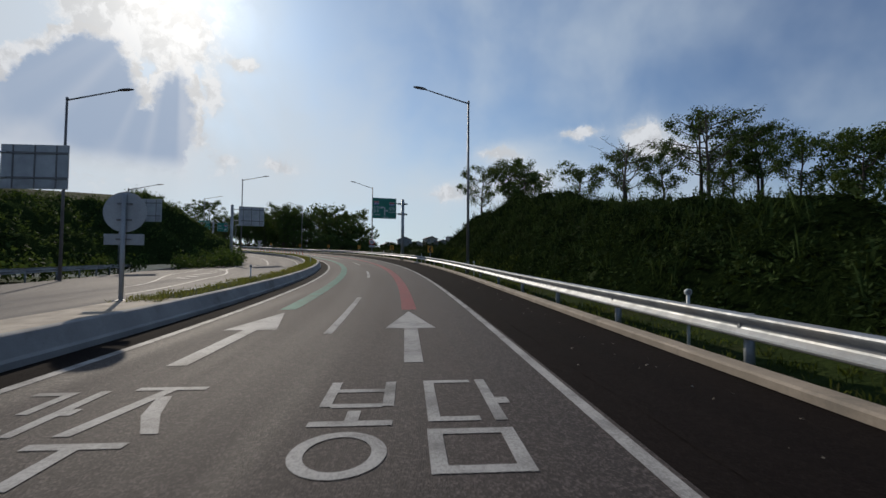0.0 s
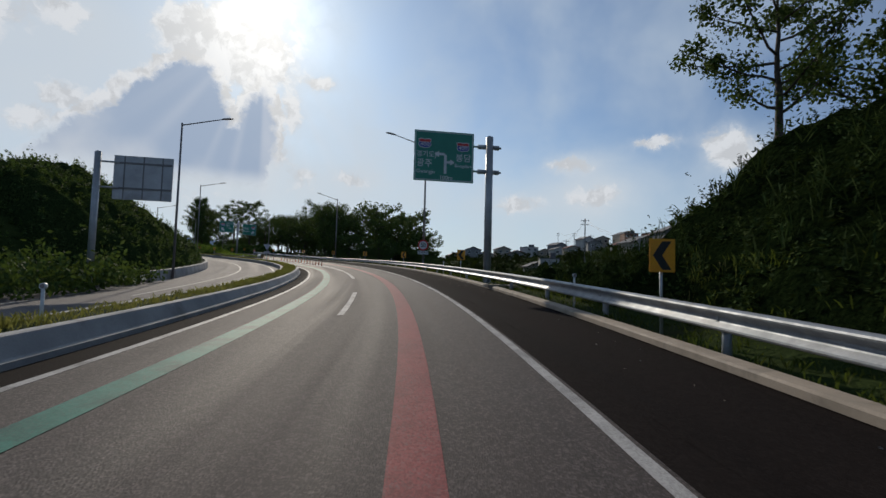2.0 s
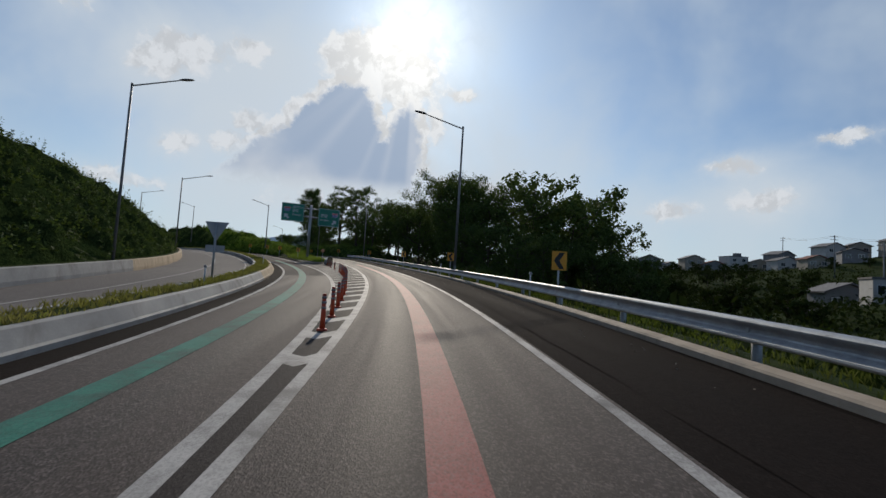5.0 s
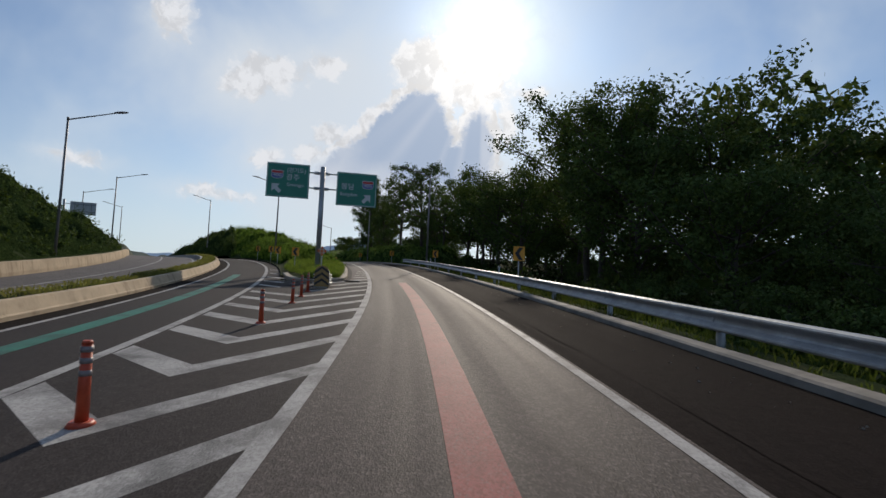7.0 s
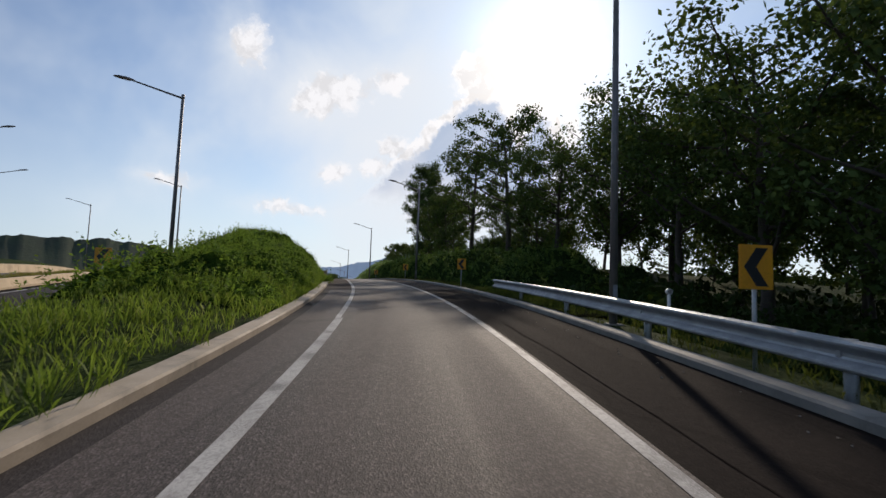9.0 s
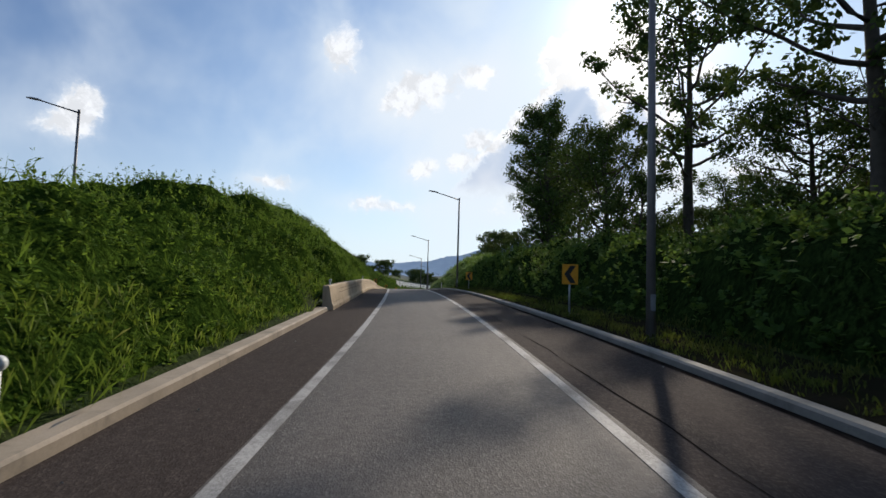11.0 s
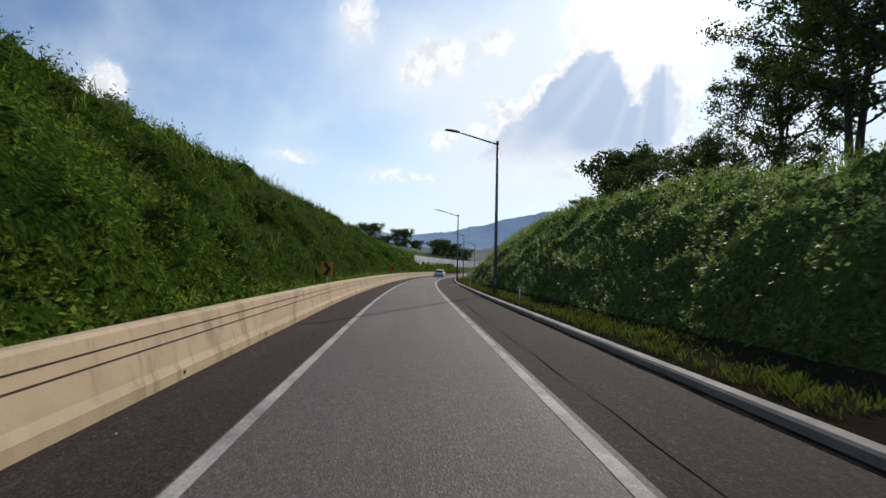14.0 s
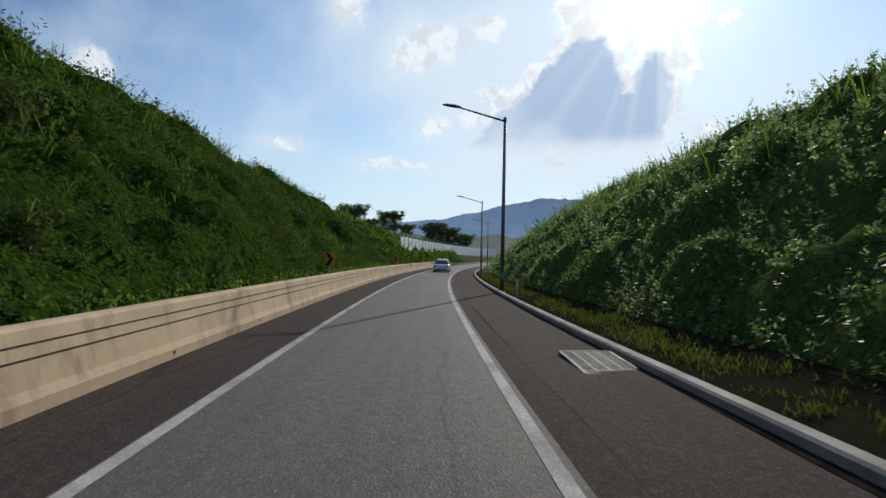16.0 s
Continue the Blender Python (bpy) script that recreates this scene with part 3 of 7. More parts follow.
def anchor(name, m, label, category, group=""):
    """The Empty at a thing's base."""
    e = new(name)
    e.matrix_basis = m
    return tagged(e, label, category, group)


def structure(ob, label, category=""):
    return tagged(ob, label, category, kind="structure")


# ---- the lie of the land ----
H_RIGHT_HILL = [(-60, 1.5), (-10, 1.7), (12, 2.2), (22, 2.9), (29, 3.7), (34, 4.5), (38, 5.2), (43, 5.3), (47, 4.7), (50, 4.2), (53, 3.5), (56, 2.3), (59, 1.1), (62, 0.0), (460, 0.0)]
H_RIGHT_BANK = [(-60, 0), (186, 0.0), (200, 1.2), (240, 2.0), (254, 2.6), (264, 3.3), (273, 4.4), (290, 5.7), (305, 6.3), (340, 6.6), (380, 5.0), (460, 3.0)]
H_VALLEY = [(-60, 0), (48, 0.0), (60, -4.5), (105, -5.5), (125, -4.2), (150, -2.8), (168, -2.2), (186, -0.7), (200, 0.0), (460, 0)]
H_LEFT_CUT = [(-60, 0), (157, 0.0), (172, 0.2), (186, 1.1), (200, 2.25), (214, 2.75), (224, 3.6), (238, 5.1), (254, 6.5), (292, 7.9), (306, 7.3), (322, 6.0), (345, 4.4), (370, 3.0), (460, 1.5)]
H_OUTER_HILL = [(-60, 5.0), (20, 6.0), (60, 6.0), (80, 7.2), (100, 10.0), (118, 10.4), (130, 9.4), (145, 8.4), (156, 7.7), (168, 6.8), (176, 5.6), (182, 4.6), (188, 3.4), (194, 2.3), (200, 1.4), (208, 0.9), (215, 0.8), (460, 0.8)]


def smooth_min(a, b, k=1.2):
    h = np.clip(0.5 + 0.5 * (b - a) / k, 0, 1)
    return b * (1 - h) + a * h - k * h * (1 - h)


def right_height(s, d):
    """Ground height over the road plane on the right, d metres from the edge line."""
    x = np.maximum(np.asarray(d, float) - 3.4, 0.0)
    hill = smooth_min(0.92 * np.maximum(x - 0.5, 0), lay(H_RIGHT_HILL, s), 1.5)
    bank = smooth_min(0.82 * np.maximum(x - 0.6, 0), lay(H_RIGHT_BANK, s) + 0.05 * np.minimum(x, 14.0), 2.0)
    fall = np.maximum(-0.55 * np.maximum(x - 0.4, 0), lay(H_VALLEY, s))
    # the hillside across the valley: a near hill with pines, a farther one with the town
    on = lay([(-60, 0), (62, 0), (84, 1.0), (186, 1.0), (202, 0.75), (222, 0.55), (250, 0.38), (300, 0.0), (460, 0)], s)
    near = np.interp(x, [0, 46, 58, 78, 96, 125, 220, 280], [0, 0, 4.6, 8.6, 12.2, 14.8, 16.0, 16.0])
    peak = lay([(-60, 18.0), (165, 18.0), (181, 17.0), (190, 14.0), (200, 11.5), (235, 12.0), (460, 12.0)], s)
    far = np.interp(x, [0, 50, 95], [0, -1.5, -1.0]) + peak * np.interp(x, [85, 150, 188, 290], [0, 0.5, 1.0, 1.0])
    mix = lay([(-60, 0), (128, 0), (152, 1), (460, 1)], s)
    fall = fall + on * (near * (1 - mix) + far * mix)
    return np.maximum(hill, 0) + np.maximum(bank, 0) + fall - 0.6 * np.maximum(np.asarray(d, float) - 285, 0)


def left_height(s, d):
    """Ground height of the cut between the ramp and the main road."""
    x = np.maximum(-5.1 - np.asarray(d, float), 0.0)
    wall = lay([(-60, 0.15), (213, 0.15), (215, 0.55), (460, 0.55)], s)
    far = np.maximum(np.asarray(d, float) - (gore_left(s) + 1.6), 0.0)
    rise = smooth_min(0.80 * x, lay(H_LEFT_CUT, s), 1.6)
    return wall + np.maximum(np.minimum(rise, far * 0.8), 0)


def outer_height(s, e):
    """Ground height beyond the far carriageway; e metres past its wall."""
    return 0.5 + np.maximum(smooth_min(0.78 * np.maximum(e, 0), lay(H_OUTER_HILL, s), 2.0), 0) - 0.45 * np.maximum(np.asarray(e, float) - 55, 0)


def far_wall(s):
    """Foot of the wall on the far side of the oncoming carriageway."""
    return median(s) - lay([(-60, 8.6), (40, 8.9), (70, 9.4), (120, 9.0), (460, 9.0)], s)


def hill_foot(s):
    """Foot of the hill beyond the oncoming carriageway and the side road."""
    return far_wall(s) - lay([(-60, 16), (10, 11.5), (60, 10.5), (70, 4.0), (76, 0.3), (460, 0.3)], s)


def rough_ground(v, amount):
    """Uneven ground: shifts points up and down by soft noise."""
    for p in v.reshape(-1, 3):
        p[2] += amount * (noise.noise(Vector(p) * 0.35) + 0.5 * noise.noise(Vector(p) * 1.1))
    return v


def build_ground():
    verts, faces = [], []

    def sheet(v):
        r, c = v.shape[:2]
        base = sum(len(x) for x in verts)
        verts.append(v.reshape(-1, 3))
        faces.extend([[q + base for q in f] for f in grid_faces(r, c)])

    st = np.arange(-60, 459, 3.0)
    # right of the kerb
    d = np.concatenate([np.linspace(2.5, 22, 26), np.array([26, 32, 40, 50, 60, 70, 80, 92, 105, 120, 140, 170, 195, 220, 250, 290, 330])])
    g = place(st[:, None], d[None], -0.02 + right_height(st[:, None], d[None]))
    sheet(g)
    # island and cut between ramp and main road
    st2 = np.concatenate([[154.3, 155.2, 156.5], np.arange(158, 459, 3.0)])
    u = np.linspace(0, 1, 26)
    a = np.where(st2 < 158, -5.2, np.where(st2 < 213, -4.85, -5.04))
    b = np.where(st2 < 158, -7.2 - 0.25 * (st2 - 154), np.minimum(gore_left(st2) + 0.9, -4.95))
    dd = a[:, None] + (b - a)[:, None] * u[None] ** 1.0
    sheet(place(st2[:, None], dd, -0.05 + left_height(st2[:, None], dd)))
    # beyond the far carriageway
    e = np.concatenate([np.linspace(0, 20, 16), np.array([26, 34, 45, 60, 80, 105])])
    st3 = np.arange(-60, 402, 3.0)
    w = hill_foot(st3)
    sheet(place(st3[:, None], w[:, None] - e[None], outer_height(st3[:, None], e[None])))
    # the plain that carries on to the horizon
    r = np.array([0, 60, 140, 300, 700, 1500, 3000, 4500.0])
    t = np.linspace(0, 2 * math.pi, 49)
    low = -9.0
    sheet(np.stack([-100 + r[:, None] * np.cos(t), 140 + r[:, None] * np.sin(t), np.full((len(r), len(t)), low)], -1))
    v = np.concatenate(verts)
    ob = make("ground", v, faces, M_EARTH, smooth=True)
    structure(ob, "earth banks and valley floor under weeds and woods", "ground")


build_ground()

# ---- carriageways ----
LEFT_LINE = [(-60, -3.4), (176, -3.4), (194, -3.27), (210, -3.08), (236, -3.04), (254, -3.12), (272, -3.24), (290, -3.25), (440, -3.28)]
structure(ribbon("road_ramp", 188, 440, lambda s: lay(LEFT_LINE, s) - 0.1, 0.13, M_LANE_OLD, cols=4), "greyer old asphalt of the ramp in the cutting", "road")
structure(ribbon("road_shoulder", 188, 440, 0.13, 2.45, M_SHOULDER_OLD, cols=3), "worn brown asphalt hard shoulder in the cutting", "road")
structure(ribbon("road_ramp", -60, 188, -4.4, 0.11, M_LANE, cols=4), "worn grey asphalt ramp lane", "road")
structure(ribbon("road_shoulder", -60, 188, 0.11, 2.45, M_SHOULDER, cols=3), "dark brown asphalt hard shoulder", "road")
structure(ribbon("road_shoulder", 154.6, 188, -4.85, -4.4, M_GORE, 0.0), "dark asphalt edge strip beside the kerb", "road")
structure(ribbon("road_shoulder", 188, 440, -4.85, lambda s: lay(LEFT_LINE, s) - 0.1, M_SHOULDER_OLD, 0.0), "brown asphalt strip between the line and the wall", "road")
structure(ribbon("road_main", -60, 126, lambda s: median(s) + 0.75, -4.4, M_LANE, cols=5), "worn asphalt main lane curving left", "road")
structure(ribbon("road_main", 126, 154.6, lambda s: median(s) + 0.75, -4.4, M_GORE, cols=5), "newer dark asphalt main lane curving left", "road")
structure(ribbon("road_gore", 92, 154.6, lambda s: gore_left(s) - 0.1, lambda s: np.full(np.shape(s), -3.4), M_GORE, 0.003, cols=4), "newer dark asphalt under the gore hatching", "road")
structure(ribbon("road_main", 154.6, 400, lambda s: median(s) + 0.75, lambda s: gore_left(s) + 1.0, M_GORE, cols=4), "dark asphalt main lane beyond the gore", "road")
structure(ribbon("road_main_edge", -60, 400, lambda s: median(s) - 0.1, lambda s: median(s) + 0.75, M_SHOULDER), "dark asphalt strip beside the median", "road")
structure(ribbon("road_oncoming", -60, 400, lambda s: far_wall(s) - 0.1, lambda s: median(s) - 1.7, M_FARLANE, cols=5), "pale asphalt carriageway beyond the median", "road")


def marking(s0, s1, d, width, mat, label, name="road_line", step=2.0, h=0.006):
    f = (lambda s: d(s) - width / 2, lambda s: d(s) + width / 2) if callable(d) else (d - width / 2, d + width / 2)
    return structure(ribbon(name, s0, s1, f[0], f[1], mat, h, step), label, "road marking")


marking(-60, 440, -0.012, 0.14, M_WHITE, "solid white right edge line")
marking(-60, 400, lambda s: median(s) + 0.75, 0.16, M_WHITE, "solid white left edge line beside the median")
marking(82, 176, -3.36, 0.195, M_WHITE, "white gore line on the ramp side")
marking(82, 400, gore_left, 0.2, M_WHITE, "white gore line on the main side")
marking(176, 440, lambda s: lay(LEFT_LINE, s), 0.145, M_WHITE, "solid white left edge line of the ramp")
for k in range(-3, 4):
    marking(9.85 + 20 * k, 17.75 + 20 * k, -3.37, 0.17, M_WHITE, "white lane dash eight metres long", "lane_dash")
marking(69.4, 82.2, -3.38, 0.2, M_WHITE, "white lane line before the gore", "lane_dash")
marking(13.9, 153.2, -1.70, 0.42, M_RED, "faded pink guide stripe along the ramp lane", "guide_stripe")
marking(14.2, 160, lambda s: gore_left(s) - 1.66, 0.45, M_GREEN, "faded green guide stripe along the main lane", "guide_stripe")


def build_kerbs():
    st = np.arange(-60, 440.1, 2.0)
    prof = [(0.0, -0.1), (0.0, 0.10), (0.03, 0.13), (0.25, 0.14), (0.27, -0.1)]
    off = [(-60, 2.4), (124, 2.32), (152, 2.2), (195, 2.0), (220, 1.8), (272, 1.85), (290, 2.0), (440, 2.0)]
    structure(sweep("kerb", prof, np.arange(-60, 118.1, 2.0), lambda s: lay(off, s), M_KERB), "pale tan concrete kerb along the shoulder", "kerb")
    structure(sweep("kerb", prof, np.arange(118, 200.1, 2.0), lambda s: lay(off, s), M_KERB_GREY), "weathered grey concrete kerb along the shoulder", "kerb")
    slim = [(0.07, -0.1), (0.075, 0.09), (0.105, 0.118), (0.24, 0.125), (0.26, -0.1)]
    structure(sweep("kerb", slim, np.arange(200, 440.1, 2.0), lambda s: lay(off, s), M_KERB_GREY), "low stained concrete kerb along the cutting", "kerb")
    # grit and black dirt gathered along the foot of the kerb
    edge = random.Random(8)
    wave = [(s, edge.uniform(0.02, 0.075)) for s in range(-60, 441, 1)]
    structure(ribbon("gutter_dirt", -60, 440, lambda s: lay(off, s) - np.interp(s, *zip(*wave)), lambda s: lay(off, s) + 0.09, M_DIRT, 0.006, 0.5), "black grit along the foot of the kerb", "gutter dirt")


def build_joint():
    """The open joint between lane and shoulder, breaking up and wandering."""
    pick = random.Random(5)
    sway = [(s, 0.50 + pick.uniform(-0.035, 0.035)) for s in range(-60, 441, 1)]
    wide = [(s, pick.choice((0.001, 0.002, 0.005, 0.009, 0.013))) for s in range(-60, 441, 1)]
    path, half = (lambda s: np.interp(s, *zip(*sway))), (lambda s: np.interp(s, *zip(*wide)))
    structure(ribbon("road_joint", -60, 440, lambda s: path(s) - half(s), lambda s: path(s) + half(s), M_DIRT, 0.005, 0.5), "dark crumbling joint between lane and shoulder", "road joint")
    left = [(0.0, -0.1), (0.0, 0.11), (-0.03, 0.14), (-0.34, 0.15), (-0.36, -0.1)]
    structure(sweep("kerb", left, np.arange(156.0, 214.6, 2.0), -4.70, M_KERB), "stained concrete kerb below the weedy bank", "kerb")


build_kerbs()
build_joint()


WALL_FOOT = [(-60, -4.55), (215, -4.55), (238, -4.56), (256, -4.58), (274, -4.74), (292, -4.68), (440, -4.7)]


def build_walls():
    prof = [(0.0, -0.1), (0.0, 0.14), (-0.05, 0.24), (-0.16, 0.80), (-0.20, 0.84), (-0.36, 0.84), (-0.38, 0.80), (-0.38, -0.1)]
    structure(sweep("wall_left", prof, np.arange(214.3, 372, 2.0), lambda s: lay(WALL_FOOT, s), M_CONC), "low sunlit concrete barrier wall, stained", "wall")
    med = [(0.0, -0.1), (0.0, 0.10), (-0.06, 0.14), (-0.2, 0.43), (-0.24, 0.45), (-0.4, 0.45), (-0.42, -0.1)]
    structure(sweep("median_barrier", med, np.arange(-60, 120.1, 2.0), median, M_CONC_GREY), "grey concrete median barrier with sloped face", "barrier")
    # the sun on this stretch is put into its warm tan colour
    structure(sweep("median_barrier", med, np.arange(120.0, 400.1, 2.0), median, M_CONC), "warm tan concrete median barrier in the sun", "barrier")
    back = [(0.0, -0.1), (0.0, 0.42), (0.25, 0.42), (0.25, -0.1)]
    structure(sweep("median_kerb", back, np.arange(-60, 400.1, 2.0), lambda s: median(s) - 1.75, M_CONC_GREY), "concrete back edge of the planted median", "kerb")
    far = [(0.0, -0.1), (0.0, 0.2), (-0.1, 0.75), (-0.35, 0.78), (-0.36, -0.1)]
    structure(sweep("wall_far", far, np.arange(128, 400.1, 2.0), far_wall, M_CONC), "warm tan concrete wall at the foot of a hill", "wall")
    structure(sweep("wall_far", far, np.arange(74, 128.1, 2.0), far_wall, M_CONC_GREY), "pale concrete wall at the foot of a hill", "wall")
    structure(ribbon("median_soil", -60, 400, lambda s: median(s) - 1.6, lambda s: median(s) - 0.3, M_EARTH, 0.4), "earth strip in the median", "ground")
    structure(ribbon("median_paving", -60, 13, lambda s: median(s) - 1.55, lambda s: median(s) - 0.35, M_KERB, 0.452), "pinkish paved end of the median", "pavement")


build_walls()


def wall_details():
    """Two rusty cables along the wall's face, and drain holes at its foot."""
    wall = next(o for o in scene.objects if o.name.startswith("wall_left"))
    for s0 in np.arange(216.5, 352, 18.6):
        for d, z in ((-0.128, 0.665), (-0.100, 0.525)):
            wire = [(d - 0.004, z - 0.005), (d + 0.008, z - 0.005), (d + 0.008, z + 0.005), (d - 0.004, z + 0.005)]
            sweep("cable", wire, np.linspace(s0, s0 + 18.6, 10), lambda q: lay(WALL_FOOT, q), M_RUST, wall, "thin rusty cable")
    hole = None
    for s in np.arange(216.0, 368, 3.7):
        if hole is None:
            hole = part("drain_hole", box(0.016, 0.045, 0.05), M_RUST, wall, "dark drain hole")
            h = hole
        else:
            h = new("drain_hole", hole.data)
            h.parent = wall
            h["label"] = "dark drain hole"
        h.matrix_basis = spot(s, float(lay(WALL_FOOT, s)) + 0.0, 0.09)


M_RUST = mottled("rusty_hole", (0.06, 0.03, 0.02), (0.03, 0.018, 0.012), 8, 60, 0.9, depth=0.002)
wall_details()


def guard_rail():
    """W-beam on posts along the right shoulder, built of four-metre lengths."""
    rail = anchor("guard_rail", spot(60, 2.75), "galvanised steel W-beam guard rail on round posts", "guard rail")
    inv = rail.matrix_basis.inverted()
    w = [(0.05, 0.785), (0.0, 0.782), (-0.042, 0.765), (-0.052, 0.74), (-0.048, 0.715), (0.022, 0.655), (0.034, 0.63), (0.034, 0.595), (0.022, 0.57), (-0.048, 0.51), (-0.052, 0.485), (-0.042, 0.46), (0.0, 0.443), (0.05, 0.44)]
    w = w + [(d + 0.012, h) for d, h in w[::-1]]
    off = [(-60, 2.78), (62, 2.78), (124, 2.75), (152, 2.75), (184, 2.65)]
    drop = [(-60, -0.03), (30, -0.03), (48, -0.05), (65, -0.09), (82, -0.11), (125, -0.13), (184, -0.10)]
    post = None
    for k, s in enumerate(np.arange(-56, 184, 4.15)):
        e = min(s + 4.17, 184.0)
        beam = sweep("beam", w, np.linspace(s, e, 4), lambda q: lay(off, q), M_GALV, h0=lay(drop, np.linspace(s, e, 4))[:, None])
        beam.matrix_world = inv
        beam.parent = rail
        m = spot(s + 0.3, float(lay(off, s)) + 0.17, float(lay(drop, s + 0.3)))
        if post is None:
            post = part("post", joined(rod((0, 0, -0.3), (0, 0, 0.74), 0.07), rod((0, 0, 0.74), (0, 0, 0.77), 0.075), box(0.1, 0.08, 0.24, (-0.1, 0, 0.61), 0.01)), M_GALV, rail)
            p = post
        else:
            p = new("post", post.data)
            p.parent = rail
        p.matrix_basis = inv @ m
    rail["kind"] = "structure"


guard_rail()


def street_lamp(s, d, height, arm, turn=0.0, base=0.0):
    """Tall tapered pole, slightly rising arm to the left with a flat oval head."""
    lamp = anchor("street_lamp", spot(s, d, base - 0.2, turn), "tall grey steel street lamp with a single arm", "street lamp", "street lamps")
    part("pole", rod((0, 0, 0), (0, 0, height), 0.10, 0.065, 14), M_POLE, lamp)
    part("base_plate", box(0.36, 0.36, 0.04, (0, 0, 0.19), 0.01), M_CONC_GREY, lamp, "stained concrete footing")
    part("access_door", box(0.11, 0.02, 0.34, (0, -0.095, 0.95), 0.005), M_GALV, lamp)
    part("arm", joined(rod((0, 0, height - 0.1), (-arm * 0.86, 0, height + arm * 0.2), 0.05, 0.035), rod((0, 0, height - 0.12), (0, 0, height + 0.08), 0.075)), M_POLE, lamp)
    hd = bmesh.new()
    bmesh.ops.create_uvsphere(hd, u_segments=16, v_segments=8, radius=1)
    bmesh.ops.scale(hd, vec=(0.48, 0.17, 0.09), verts=hd.verts)
    for v in hd.verts:
        if v.co.z < -0.02:
            v.co.z = -0.02
    bmesh.ops.rotate(hd, cent=(0, 0, 0), matrix=Euler((0, radians(8), 0)).to_matrix(), verts=hd.verts)
    bmesh.ops.translate(hd, vec=(-arm * 0.86 - 0.3, 0, height + arm * 0.2 + 0.05), verts=hd.verts)
    part("head", hd, M_POLE, lamp)
    return lamp


LAMPS = [(31.2, 3.0, 11.6, 3.4), (78.3, 3.0, 11.2, 3.3), (126.0, 3.1, 11.4, 3.4), (174.5, 3.1, 9.3, 2.7), (207.3, 3.05, 8.6, 2.5),
         (242.1, 3.2, 8.6, 2.5), (276.4, 2.85, 8.5, 2.5), (309.1, 2.4, 8.25, 2.5), (342, 2.8, 8.3, 2.5), (374, 2.8, 8.3, 2.5)]
for s, d, h, a in LAMPS:
    street_lamp(s, d, h, a)
for s, d, h in [(32.3, -21.5, 11.2), (68.5, -28.8, 9.6), (78.4, -16.4, 12.2), (125.5, -19.1, 12.4), (164.8, -24.0, 10.5), (207.3, -32.4, 10.8)]:
    street_lamp(s, d, h, 3.4, 180)
street_lamp(252.0, -39.4, 11.2, 3.2)
street_lamp(226.5, -40.6, 9.3, 4.0, 180, base=1.0)
street_lamp(228.0, -21.7, 8.7, 2.6, base=2.3)
street_lamp(187.7, -11.6, 8.6, 2.6, base=0.6)

# ---- vegetation ----
RNG = np.random.default_rng(7)


def unit(v):
    return v / np.maximum(np.linalg.norm(v, axis=-1, keepdims=True), 1e-6)


def leaves(centres, size, aspect=0.5, up=0.3, lean=None):
    """Pointed leaf quads about the given centres: random turns, pulled upwards by up, or along lean."""
    n = len(centres)
    a = unit(RNG.normal(size=(n, 3)))
    a[:, 2] += up
    if lean is not None:
        a += lean
    a = unit(a)
    b = unit(np.cross(a, RNG.normal(size=(n, 3))))
    size = np.broadcast_to(np.asarray(size, float), (n,)) * RNG.uniform(0.65, 1.35, n)
    l, w = a * size[:, None] * 0.5, b * size[:, None] * 0.5 * aspect
    return np.stack([centres - l, centres + w - l * 0.1, centres + l, centres - w - l * 0.1], 1)


def lumps(p, scale):
    return np.array([noise.noise(Vector(q) * scale) for q in p.tolist()])


def cover(s0, s1, d_lo, d_hi, height, per_m2, size, mat, name, label, tall=0.5, aspect=0.45, up=0.5, base=0.0, bushy=0.6, lump=0.45, clump=6):
    """Weeds over a bank: clumps of leaves on the ground, heaped by soft noise."""
    span = float(np.mean(np.abs(d_hi(np.array([s0, (s0 + s1) / 2, s1])) - d_lo(np.array([s0, (s0 + s1) / 2, s1])))))
    n = int((s1 - s0) * span * per_m2)
    s = RNG.uniform(s0, s1, n)
    d = d_lo(s) + (d_hi(s) - d_lo(s)) * RNG.uniform(0, 1, n)
    p = place(s, d, height(s, d) + base)
    heap = np.clip(lumps(p, lump) + 0.5 * lumps(p + 31.0, lump * 2.7) + 0.15, 0, 1.2)
    thin = RNG.uniform(0, 1, n) < np.clip(0.55 + 0.9 * heap, 0, 1)
    p, heap = p[thin], heap[thin]
    p = np.repeat(p, clump, 0)
    heap = np.repeat(heap, clump)
    r = RNG.normal(size=p.shape) * size * 0.9
    p = p + r
    p[:, 2] += np.abs(RNG.normal(size=len(p))) * tall * 0.35 + heap * bushy * RNG.uniform(0.2, 1.0, len(p))
    me = quads_mesh(name, leaves(p, size * (0.75 + 0.5 * RNG.random(len(p))), aspect, up), mat)
    ob = new(name, me)
    return tagged(ob, label, "weeds", kind="stuff")


